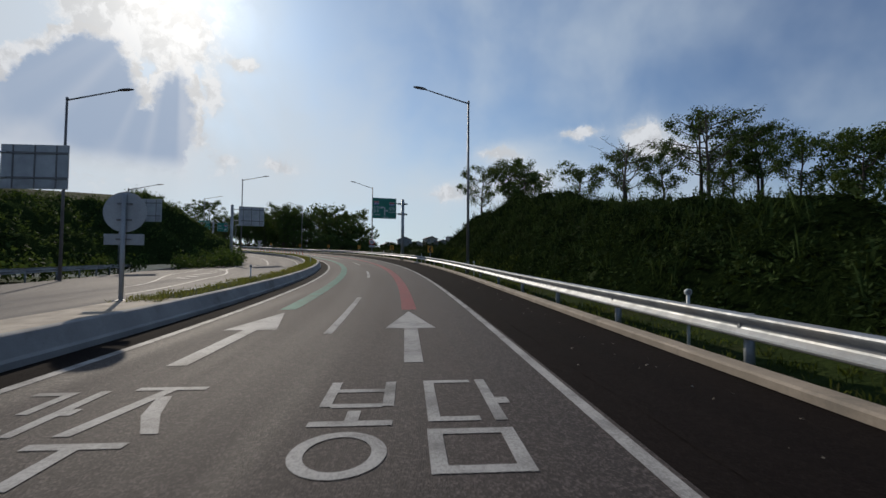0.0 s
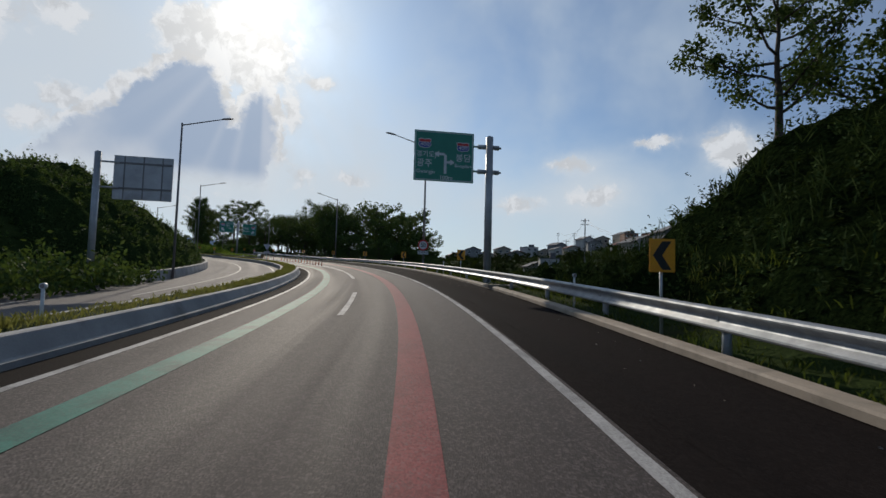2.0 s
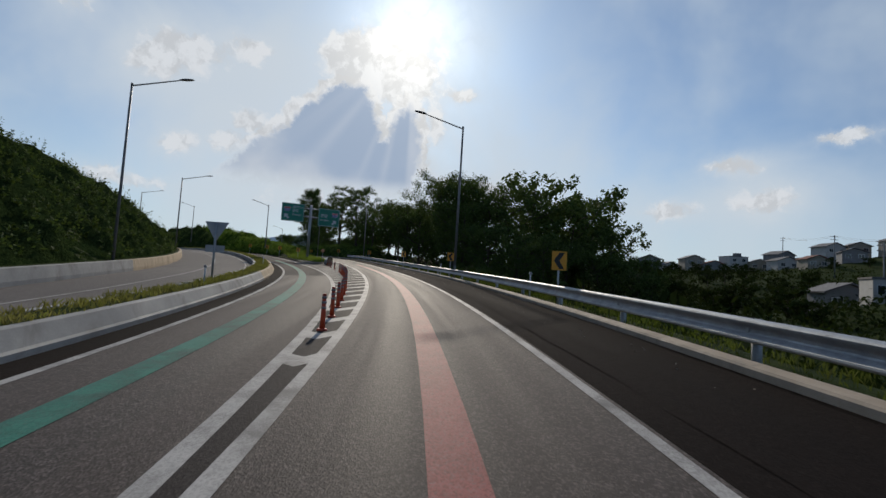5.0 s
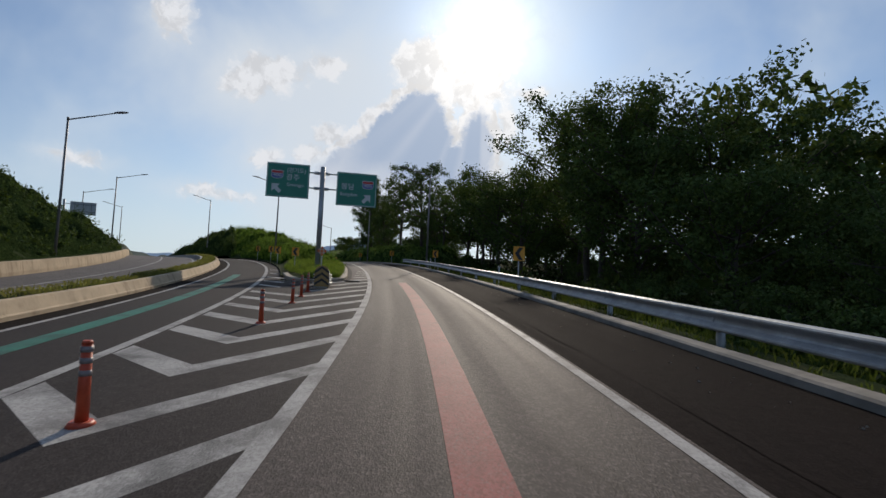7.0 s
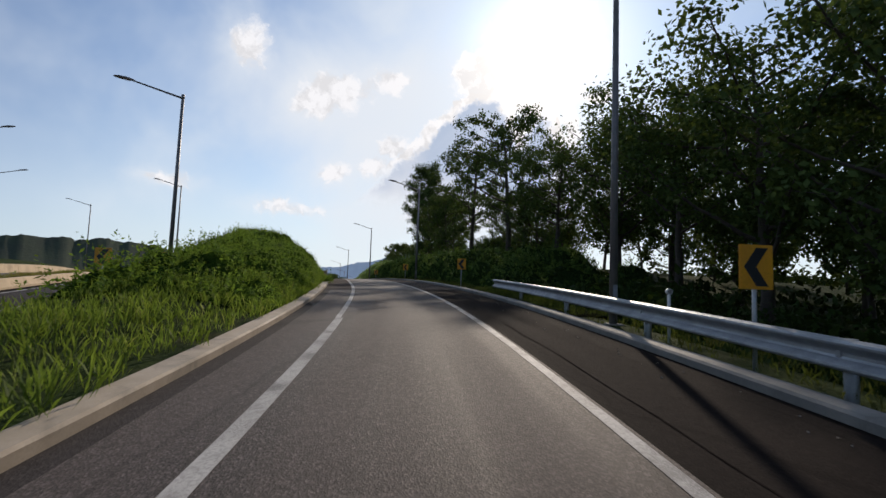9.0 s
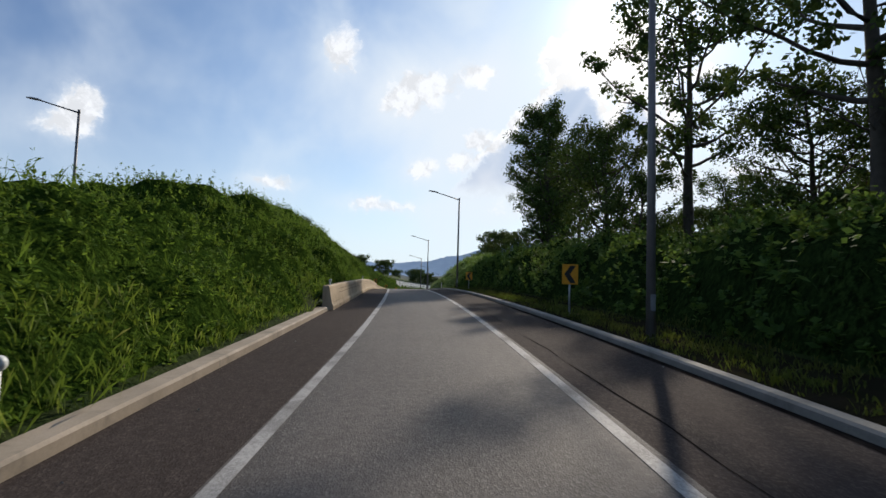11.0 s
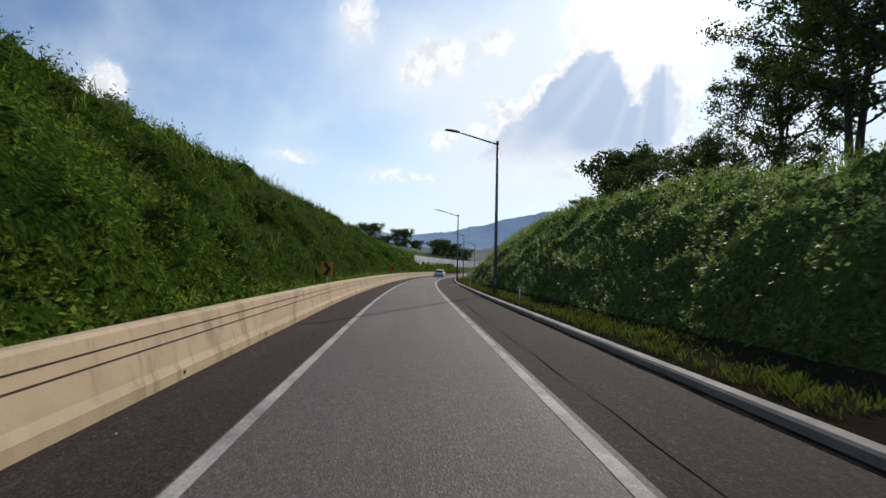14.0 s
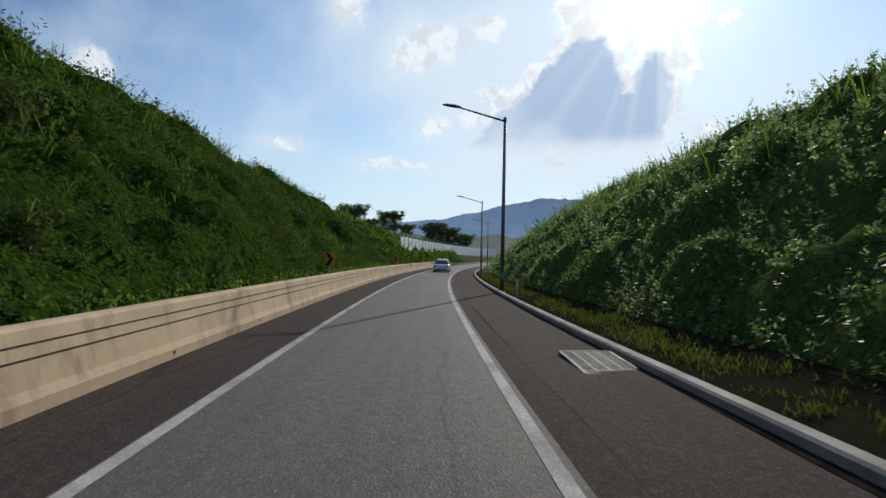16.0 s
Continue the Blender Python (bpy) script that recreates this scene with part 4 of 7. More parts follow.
def blades(s0, s1, d_lo, d_hi, height, per_m2, length, mat, name, label, width=0.02, base=0.0, patch=0.0):
    """Upright grass: narrow bent blades in tufts."""
    span = float(np.mean(np.abs(d_hi(np.array([s0, (s0 + s1) / 2, s1])) - d_lo(np.array([s0, (s0 + s1) / 2, s1])))))
    n = int((s1 - s0) * span * per_m2)
    s = RNG.uniform(s0, s1, n)
    d = d_lo(s) + (d_hi(s) - d_lo(s)) * RNG.uniform(0, 1, n)
    p = place(s, d, height(s, d) + base)
    heap = lumps(p, 0.8)
    keep = RNG.uniform(-1, 1, n) < heap * 1.6 + 0.6 - patch
    p, heap = np.repeat(p[keep], 5, 0), np.repeat(heap[keep], 5)
    p[:, :2] += RNG.normal(size=(len(p), 2)) * 0.06
    L = length * RNG.uniform(0.4, 1.2, len(p)) * (1 + 0.5 * heap)
    lean = RNG.normal(size=(len(p), 3)) * 0.35
    lean[:, 2] = 1
    lean = unit(lean)
    side = unit(np.cross(lean, RNG.normal(size=(len(p), 3)))) * width
    tip = p + lean * L[:, None]
    tip[:, 2] -= 0.12 * L
    mid = p + lean * L[:, None] * 0.6
    quads = np.stack([p - side * 0.6, mid + side, tip, mid - side], 1)
    ob = new(name, quads_mesh(name, quads, mat))
    return tagged(ob, label, "grass", kind="stuff")


def thicket(name, label, s0, s1, d_lo, d_hi, height, mat, deep, seed, radius=(0.35, 0.9), bushes=1.0, leaf=0.13, per_m2=70, aspect=0.5, spray=0.1, rise=0.8, step=0.4, near=None):
    """Bushes crowding a bank: a heaped surface of many domes, clad in leaves that face outwards."""
    rng = np.random.default_rng(seed)
    sv = np.linspace(s0, s1, int((s1 - s0) / step) + 1)
    lo, hi = d_lo(sv), d_hi(sv)
    span = float(np.mean(np.abs(hi - lo)))
    u = np.linspace(0, 1, int(span / step) + 2)
    S = np.broadcast_to(sv[:, None], (len(sv), len(u)))
    D = lo[:, None] + (hi - lo)[:, None] * u[None]
    lift = np.zeros(S.shape)
    for _ in range(int((s1 - s0) * span * bushes)):
        cs, cu = rng.uniform(s0, s1), rng.uniform(0, 1)
        r = radius[0] + (radius[1] - radius[0]) * rng.random() ** 1.8
        i0, i1 = np.searchsorted(sv, (cs - r, cs + r))
        cd = float(np.interp(cs, sv, lo) + (np.interp(cs, sv, hi) - np.interp(cs, sv, lo)) * cu)
        q = ((S[i0:i1] - cs) ** 2 + ((D[i0:i1] - cd) * 1.15) ** 2) / r ** 2
        lift[i0:i1] = np.maximum(lift[i0:i1], r * rise * rng.uniform(0.7, 1.1) * np.sqrt(np.clip(1 - q, 0, 1)))
    lift += rng.normal(size=lift.shape) * 0.05 + 0.05
    edge = np.minimum(np.minimum(u, 1 - u)[None] * np.abs(hi - lo)[:, None] / 0.7, 1) * np.minimum(np.minimum(sv - s0, s1 - sv) / 1.5, 1)[:, None]
    V = place(S, D, height(S, D) + lift * edge)
    N = unit(np.cross(np.gradient(V, axis=0), np.gradient(V, axis=1)))
    N = N * np.sign(N[..., 2:3] + 1e-9)
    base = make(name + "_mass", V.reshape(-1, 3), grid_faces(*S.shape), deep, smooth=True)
    tagged(base, label, "undergrowth", kind="stuff")
    # upright plants: leaves ranked along a short stem that leans out of the slope
    each = 14
    n = int((s1 - s0) * span * per_m2 / each)
    fi, fj = rng.uniform(0, S.shape[0] - 1.001, n), rng.uniform(0, S.shape[1] - 1.001, n)
    if near is not None:
        fj = np.abs(near - rng.random(n) ** 1.35) * (S.shape[1] - 1.001)
    i, j = fi.astype(int), fj.astype(int)
    a, b = (fi - i)[:, None], (fj - j)[:, None]
    root = (V[i, j] * (1 - a) + V[i + 1, j] * a) * (1 - b) + (V[i, j + 1] * (1 - a) + V[i + 1, j + 1] * a) * b
    stem = unit(N[i, j] * 0.55 + np.array([0, 0, 0.75]) + rng.normal(size=(n, 3)) * 0.28)
    big = leaf * (0.7 + 0.75 * (np.abs(near - fj / (S.shape[1] - 1)) if near is not None else 0.4 + 0 * fj))
    high = big * rng.uniform(1.6, 3.4, n) * np.where(rng.random(n) < spray, 2.1, 1.0)
    narrow = np.where(rng.random(n) < 0.25, 0.5, 1.0)  # some plants are grassy, some broad-leaved
    root, stem, big, high, narrow = (np.repeat(q, each, 0) for q in (root, stem, big, high, narrow))
    n = len(root)
    u = rng.uniform(0.0, 1.0, n) ** 0.8
    out = unit(np.cross(stem, rng.normal(size=(n, 3))))
    p = root + stem * (high * u - 0.05)[:, None] + out * (high * 0.30 * (1.15 - u) * rng.uniform(0.3, 1.0, n))[:, None]
    tip = unit(out * rng.uniform(0.5, 1.1, n)[:, None] + stem * rng.uniform(0.2, 1.0, n)[:, None] - np.array([0, 0, 0.25]))
    side = unit(np.cross(tip, stem + rng.normal(size=(n, 3)) * 0.5))
    size = big * rng.uniform(0.55, 1.25, n) * (1.15 - 0.45 * u) / narrow ** 0.5
    l, w = tip * size[:, None] * 0.5, side * (size * 0.5 * aspect * narrow)[:, None]
    ob = new(name, quads_mesh(name, np.stack([p - l, p + w, p + l, p - w], 1), mat))
    return tagged(ob, label, "weeds", kind="stuff")


def const(v):
    return lambda s: np.full(np.shape(s), float(v))


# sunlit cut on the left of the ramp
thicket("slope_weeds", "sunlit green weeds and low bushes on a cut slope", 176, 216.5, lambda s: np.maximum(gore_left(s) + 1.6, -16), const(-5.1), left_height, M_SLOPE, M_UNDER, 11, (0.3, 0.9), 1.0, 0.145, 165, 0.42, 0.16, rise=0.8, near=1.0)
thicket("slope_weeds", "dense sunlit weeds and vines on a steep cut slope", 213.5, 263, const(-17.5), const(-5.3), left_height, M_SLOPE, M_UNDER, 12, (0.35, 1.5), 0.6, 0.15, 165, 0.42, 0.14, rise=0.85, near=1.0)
thicket("slope_weeds", "dense green weeds and vines on a steep cut slope", 261, 331, const(-17.5), const(-5.3), left_height, M_SLOPE_SHADE, M_UNDER, 13, (0.35, 1.5), 0.55, 0.145, 150, 0.42, 0.12, rise=0.85, near=1.0)
thicket("slope_shrubs", "dark shrubs on the main road side of the cut", 216, 300, lambda s: gore_left(s) + 1.3, const(-16.8), left_height, M_SHRUB, M_UNDERHILL, 15, (1.0, 2.7), 0.18, 0.24, 30, 0.55, rise=0.95, step=0.6)
thicket("slope_weeds", "green weeds on the far end of the cut", 330, 400, const(-17), const(-4.9), left_height, M_SLOPE, M_UNDER, 14, (0.5, 1.2), 0.6, 0.3, 16, step=0.7)
blades(206, 330, const(-17.5), const(-11.5), left_height, 1.3, 1.2, M_SLOPE, "tall_weeds", "tall feathery weeds along the crest of the cut", 0.018, 0.35, 0.7)
cover(232, 330, const(-5.5), const(-5.12), lambda s, d: 0.74 + 0 * s, 34, 0.10, M_SLOPE, "wall_vines", "trailing vines hanging over the top of the wall", 0.25, 0.5, -0.6, bushy=0.25, lump=0.5, clump=8)
cover(193.9, 195.7, const(-5.3), const(-4.55), lambda s, d: 0.12 + 0 * s, 90, 0.11, M_SLOPE, "kerb_weeds", "weeds grown over the kerb", 0.3, 0.5, 0.3, bushy=0.45, clump=10)
blades(198, 330, const(-15), const(-6.0), left_height, 2, 0.55, M_SLOPE, "slope_grass", "tufts of tall grass among the slope weeds", 0.014, 0.45, 1.15)
# grassy island at the gore
blades(154.2, 182, lambda s: np.maximum(gore_left(s) + lay([(-60, 2.3), (155, 2.3), (162, 1.3), (460, 1.3)], s), -9.6), const(-4.95), left_height, 34, 0.36, M_GRASS, "island_grass", "bright tall grass on the gore island", 0.013)
blades(178, 216, const(-6.2), const(-4.95), left_height, 24, 0.34, M_GRASS, "kerb_grass", "bright grass hanging over the kerb", 0.013)
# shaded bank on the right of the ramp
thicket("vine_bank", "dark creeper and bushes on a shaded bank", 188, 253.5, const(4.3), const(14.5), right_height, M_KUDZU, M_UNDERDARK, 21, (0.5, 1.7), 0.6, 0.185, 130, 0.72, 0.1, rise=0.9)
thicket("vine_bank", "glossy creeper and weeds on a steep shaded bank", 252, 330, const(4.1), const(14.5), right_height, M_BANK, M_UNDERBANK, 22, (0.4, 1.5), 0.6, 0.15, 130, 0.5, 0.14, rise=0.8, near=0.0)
thicket("vine_bank", "weeds on the far end of the bank", 330, 400, const(3.9), const(16), right_height, M_BANK, M_UNDER, 23, (0.5, 1.3), 0.6, 0.32, 15, 0.6, step=0.7)
blades(255, 345, const(8), const(15.5), right_height, 1.6, 1.2, M_SLOPE, "tall_weeds", "tall weeds on the crest of the bank", 0.02, 0.5, 0.6)
blades(176, 262, const(2.5), const(4.6), right_height, 42, 0.2, M_VERGE, "verge_grass", "patchy trodden grass behind the kerb", 0.011, 0.0, 0.35)
blades(262, 340, const(2.6), const(4.6), right_height, 34, 0.19, M_VERGE, "verge_grass", "patchy green grass behind the kerb", 0.012, 0.0, 0.4)
blades(-20, 186, const(2.75), const(4.4), right_height, 18, 0.2, M_VERGE, "verge_grass", "patchy green grass under the guard rail", 0.012, 0.0, 0.2)
M_SOIL = mottled("littered_soil", (0.026, 0.022, 0.015), (0.017, 0.018, 0.010), 1.4, 22, 0.95, depth=0.03, stain=(0.022, 0.034, 0.010), stain_scale=0.7, strength=0.9)
_s, _d = np.meshgrid(np.arange(176, 345, 1.0), np.array([2.2, 2.7, 3.2, 3.7, 4.2]), indexing="ij")
M_SOIL.node_tree.nodes["Principled BSDF"].inputs["Specular IOR Level"].default_value = 0.0
structure(make("verge_soil", rough_ground(place(_s, _d, right_height(_s, _d) + 0.02), 0.03).reshape(-1, 3), grid_faces(*_s.shape), M_SOIL, smooth=True), "bare brown soil and dead leaves behind the kerb", "ground")
# dark hill beside the start, its shade put into the leaf colours
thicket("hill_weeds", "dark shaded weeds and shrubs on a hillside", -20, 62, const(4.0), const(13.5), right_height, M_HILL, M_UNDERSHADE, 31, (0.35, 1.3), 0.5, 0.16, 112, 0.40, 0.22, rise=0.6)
blades(24, 58, const(3.8), const(5.4), right_height, 14, 0.36, M_VERGE, "dry_weeds", "brown dry weeds at the foot of the hill", 0.014, 0.0, 0.3)
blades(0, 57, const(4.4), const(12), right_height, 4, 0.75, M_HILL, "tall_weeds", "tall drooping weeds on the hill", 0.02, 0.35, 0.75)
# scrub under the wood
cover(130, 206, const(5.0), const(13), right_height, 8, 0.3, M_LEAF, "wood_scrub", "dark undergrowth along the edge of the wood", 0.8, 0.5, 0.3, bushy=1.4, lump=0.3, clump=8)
# hill beyond the oncoming carriageway


def beyond(s, d):
    return outer_height(s, hill_foot(s) - d)


thicket("hill_shrubs", "dark green shrubs covering a roadside hill", 62, 200, lambda s: hill_foot(s) - 16, lambda s: hill_foot(s) - 0.4, beyond, M_SHRUB, M_UNDERHILL, 41, (0.5, 1.6), 0.45, 0.25, 25, 0.55, step=0.5)
thicket("hill_shrubs", "dark shrubs behind the side road", -40, 62, lambda s: hill_foot(s) - 14, lambda s: hill_foot(s) - 0.3, beyond, M_SHRUB, M_UNDERHILL, 42, (0.8, 2.2), 0.3, 0.34, 14, 0.55, step=0.7)
# median planting
blades(12, 215, lambda s: median(s) - 1.5, lambda s: median(s) - 0.45, lambda s, d: 0.4 + 0 * s, 34, 0.2, M_DRY, "median_grass", "yellowing grass strip in the median", 0.013)
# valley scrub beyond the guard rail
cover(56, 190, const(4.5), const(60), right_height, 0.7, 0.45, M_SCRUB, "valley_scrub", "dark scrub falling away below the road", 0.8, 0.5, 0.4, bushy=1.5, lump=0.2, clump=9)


# ---- trees ----


def tube(path, radii, sides=7):
    """Verts and faces of a bent, tapering limb."""
    verts, faces = [], []
    for k, (p, r) in enumerate(zip(path, radii)):
        t = unit((path[min(k + 1, len(path) - 1)] - path[max(k - 1, 0)])[None])[0]
        ref = np.array([1.0, 0, 0]) if abs(t[0]) < 0.8 else np.array([0, 1.0, 0])
        u = unit(np.cross(t, ref)[None])[0]
        w = np.cross(t, u)
        for j in range(sides):
            a = 2 * math.pi * j / sides
            verts.append(p + r * (math.cos(a) * u + math.sin(a) * w))
    for k in range(len(path) - 1):
        for j in range(sides):
            a, b = k * sides + j, k * sides + (j + 1) % sides
            faces.append([a, b, b + sides, a + sides])
    return verts, faces


def grow(rng, height, spread, first, limbs, bend=0.12, boughs=()):
    """Trunk and limbs of a broad-leaved tree, and the points that carry leaves."""
    verts, faces, tips = [], [], []

    def add(path, radii, sides=7):
        v, f = tube(path, radii, sides)
        base = len(verts)
        verts.extend(v)
        faces.extend([[i + base for i in q] for q in f])

    n = 9
    lean = rng.normal(size=2) * 0.05 * height
    trunk = np.array([[lean[0] * (k / n) ** 2 + rng.normal() * bend * 0.4 * (k > 0), lean[1] * (k / n) ** 2 + rng.normal() * bend * 0.4 * (k > 0), height * 0.82 * k / n] for k in range(n + 1)])
    r0 = 0.018 * height
    add(trunk, [r0 * (1.25 - 0.25 * min(k, 1)) * (1 - 0.85 * k / n) + 0.015 for k in range(n + 1)], 6)
    for i in range(limbs):
        u = first + (1 - first) * (i + rng.uniform(0, 0.8)) / limbs
        k = u * n
        j = min(int(k), n - 1)
        start = trunk[j] + (trunk[j + 1] - trunk[j]) * (k - j)
        az = i * 2.4 + rng.uniform(-0.5, 0.5)
        reach = spread * (0.45 + 0.75 * math.sin(math.pi * min(max((u - first) / (1.08 - first), 0.05), 1) ** 0.8)) * rng.uniform(0.7, 1.15)
        rise = rng.uniform(0.35, 1.15) * (1.2 - 0.8 * u)
        out = np.array([math.cos(az), math.sin(az), 0])
        m = 6
        path = np.array([start + out * reach * (q / m) + np.array([0, 0, reach * rise * (q / m) ** 1.3]) + rng.normal(size=3) * bend * 0.5 * (q > 0) for q in range(m + 1)])
        path[:, 2] = np.minimum(path[:, 2], height * 0.93 + 0.2 * rng.random(m + 1))  # an even crown top
        add(path, [r0 * 0.42 * (1 - u * 0.5) * (1 - 0.85 * q / m) + 0.012 for q in range(m + 1)], 4)
        for q in range(2, m + 1):
            side = rng.normal(size=3)
            side[2] = abs(side[2]) * 0.4
            tw = path[q] + unit(side[None])[0] * rng.uniform(0.4, 1.0) * spread * 0.26
            add(np.array([path[q], tw]), [0.025, 0.010], 3)
            tips.append(tw)
            if q in (4, 6):
                tips.append(path[q])
    # long single boughs: (height up the trunk, azimuth, reach, rise)
    for u, az, reach, rise in boughs:
        start = trunk[int(u * n)]
        path = np.array([start + np.array([math.cos(az), math.sin(az), rise * (q / 9)]) * reach * (q / 9) + rng.normal(size=3) * 0.22 * (q > 0) for q in range(10)])
        add(path, [r0 * 0.4 * (1 - 0.85 * q / 9) + 0.015 for q in range(10)], 5)
        for q in range(4, 10):
            for _ in range(3):
                tw = path[q] + rng.normal(size=3) * np.array([0.8, 0.8, 0.55])
                add(np.array([path[q], tw]), [0.025, 0.010], 3)
                tips.append(tw)
    top = trunk[-1] - np.array([0, 0, 0.06 * height])
    tips += [top + rng.normal(size=3) * 0.1 * spread for _ in range(4)]
    return verts, faces, np.array(tips)


def tree_meshes(seed, height, spread, first=0.3, limbs=15, leaf=0.22, per_tip=26, puff=0.55, mat=M_WOOD, boughs=()):
    rng = np.random.default_rng(seed)
    v, f, tips = grow(rng, height, spread, first, limbs, boughs=boughs)
    bark = bpy.data.meshes.new("trunk")
    bark.from_pydata([tuple(map(float, p)) for p in v], [], f)
    bark.materials.append(M_BARK)
    bark.polygons.foreach_set("use_smooth", [True] * len(bark.polygons))
    keep = tips[rng.random(len(tips)) > 0.08]
    c = np.repeat(keep, per_tip, 0)
    # pads of leaves: flattened shells, facing outwards and up
    out = unit(rng.normal(size=c.shape))
    size = np.repeat(rng.uniform(0.7, 1.35, len(keep)), per_tip)[:, None] * puff
    p = c + out * size * rng.uniform(0.25, 1.0, (len(c), 1)) * np.array([1, 1, 0.85])
    nn = unit(out + np.array([0, 0, 0.4]) + rng.normal(size=c.shape) * 0.6)
    tip = unit(np.cross(nn, rng.normal(size=c.shape)))
    wide = np.cross(nn, tip)
    z = leaf * rng.uniform(0.6, 1.3, (len(c), 1)) * 0.5
    crown = quads_mesh("crown", np.stack([p - tip * z, p + wide * z * 0.6, p + tip * z, p - wide * z * 0.6], 1), mat)
    return bark, crown


TREES = [tree_meshes(1, 12.0, 4.6, 0.16, 20, 0.255, 78, 1.1), tree_meshes(2, 13.5, 4.8, 0.20, 20, 0.255, 78, 1.1), tree_meshes(3, 10.5, 4.2, 0.14, 18, 0.28, 64, 0.85),
         tree_meshes(4, 14.5, 4.8, 0.36, 20, 0.255, 78, 1.1), tree_meshes(5, 9.0, 3.2, 0.26, 14, 0.22, 64, 0.78), tree_meshes(6, 11.0, 3.6, 0.32, 14, 0.22, 64, 0.78), tree_meshes(8, 9.0, 4.4, 0.10, 20, 0.36, 44, 1.0),
         tree_meshes(9, 17.0, 4.8, 0.03, 44, 0.28, 64, 1.0), tree_meshes(10, 18.5, 5.4, 0.34, 22, 0.29, 62, 0.8),
         tree_meshes(11, 5.0, 2.2, 0.12, 9, 0.42, 14, 0.6, M_SCRUB), tree_meshes(12, 12.5, 4.8, 0.2, 18, 0.5, 30, 1.2), tree_meshes(13, 14.0, 4.8, 0.2, 18, 0.5, 30, 1.2), tree_meshes(14, 9.6, 4.0, 0.06, 26, 0.48, 40, 1.35),
         tree_meshes(15, 19.5, 5.6, 0.40, 24, 0.265, 84, 1.15),
         tree_meshes(16, 23.5, 3.6, 0.03, 54, 0.28, 90, 1.1, boughs=((0.62, -0.2, 9.5, 0.42), (0.72, 0.3, 10.5, 0.5), (0.5, -0.5, 7.5, 0.3)))]


def tree(kind, p, turn, scale, label="dark broad-leaved tree in a roadside wood", group="trees of the wood"):
    t = anchor("tree", pose(p[0], p[1], p[2] - 0.3, 0, 0, turn), label, "tree", group)
    t.scale = (scale, scale, scale)
    for name, me in zip(("trunk", "crown"), TREES[kind]):
        o = new(name, me)
        o.parent = t
    return t


def stand(rows, kinds, seed, label="dark broad-leaved tree in a roadside wood", group="trees of the wood"):
    """Trees at (station, offset, size), jittered a little."""
    rng = np.random.default_rng(seed)
    for s, d, size in rows:
        q, e = s + rng.uniform(-1.2, 1.2), d + rng.uniform(-1.5, 1.5)
        tree(kinds[int(rng.integers(len(kinds)))], place(q, e, float(right_height(q, e))), rng.uniform(0, 360), size * rng.uniform(0.92, 1.08), label, group)


# the wood on the outside of the bend, row behind row
SIZE = [(-60, 0.4), (138, 0.46), (146, 0.74), (152, 0.95), (158, 1.18), (166, 1.22), (172, 1.12), (182, 0.98), (205, 0.9), (460, 0.9)]


def glade(s, d):
    """The thin part of the wood, where the sky shows between the trunks."""
    return 158.5 + 0.95 * (d - 12) < s < 168.5 + 1.05 * (d - 12)


for d, s0, s1, gap in [(13.5, 141, 207, 6.6), (20, 146, 208, 9.6), (28, 154, 205, 10.5), (38, 164, 186, 12.0)]:
    stand([(s, d, float(lay(SIZE, s)) * (1.0 if d < 25 else 1.15)) for s in np.arange(s0, s1, gap) if not glade(s, d)], [3, 1, 3, 0] if d < 25 else [10, 11], int(d))
for s, d, a, sc in [(165.6, 15.2, 20, 0.95), (162.0, 14.2, 200, 0.92), (171.0, 17.5, 95, 0.7), (158.5, 14.8, 300, 0.86)]:
    tree(13, place(s, d, float(right_height(s, d))), a, sc, "tall tree with a bare forked trunk and a high crown", "trees of the wood")
stand([(s, 10.5, 0.42) for s in np.arange(139, 156, 5.2)], [2, 6], 77, "low dark bushy tree at the edge of the wood", "edge trees")
for d, s0, gap in [(17, 156, 6.0), (24, 156, 5.0), (33, 159, 5.0)]:
    stand([(s, d, 0.27 if glade(s, d) else 0.50) for s in np.arange(s0, 206, gap)], [10, 11], int(d) + 40, "low dark tree filling the wood below the crowns", "understorey trees")
stand([(141, 30, 0.42), (144.5, 33, 0.52), (148, 29, 0.50), (151, 36, 0.62), (155, 31, 0.86), (147, 21, 0.58), (160, 42, 0.95), (166, 48, 0.95)], [10, 11], 78)
# single trees over the bank
side_259 = place(259, 18.3) - place(259, 17.3)
for s, d, k, a, sc in [(259, 17.3, 14, math.degrees(math.atan2(side_259[1], side_259[0])), 1.08), (223, 13.5, 8, 250, 0.98), (213, 14.3, 8, 40, 1.05), (230.5, 12.3, 7, 20, 0.70), (224.5, 11.5, 4, 80, 0.68), (218.5, 17.0, 7, 60, 0.62), (209.5, 16.0, 7, 10, 0.6), (233, 24, 5, 150, 0.8), (214, 21, 6, 10, 0.62), (223, 26, 6, 80, 0.7), (231, 20, 6, 130, 0.5), (236, 26, 6, 30, 0.7), (243, 22, 6, 200, 0.55), (247, 27, 6, 280, 0.7), (251, 21, 6, 340, 0.45), (216, 13.5, 6, 160, 0.4),
                       (283, 14.5, 6, 90, 0.40), (288, 14.0, 6, 200, 0.36), (272, 22, 8, 300, 1.12), (291.5, 30, 7, 30, 1.0), (285, 31, 8, 200, 1.15), (289.5, 22.5, 7, 120, 0.45), (277.5, 24, 13, 10, 0.85), (286, 19.5, 6, 10, 0.55), (296, 14, 6, 30, 0.26), (297, 18, 12, 50, 0.75)]:
    tree(k, place(s, d, float(right_height(s, d))), a, sc, "tall dark tree standing over the bank", "trees over the bank")
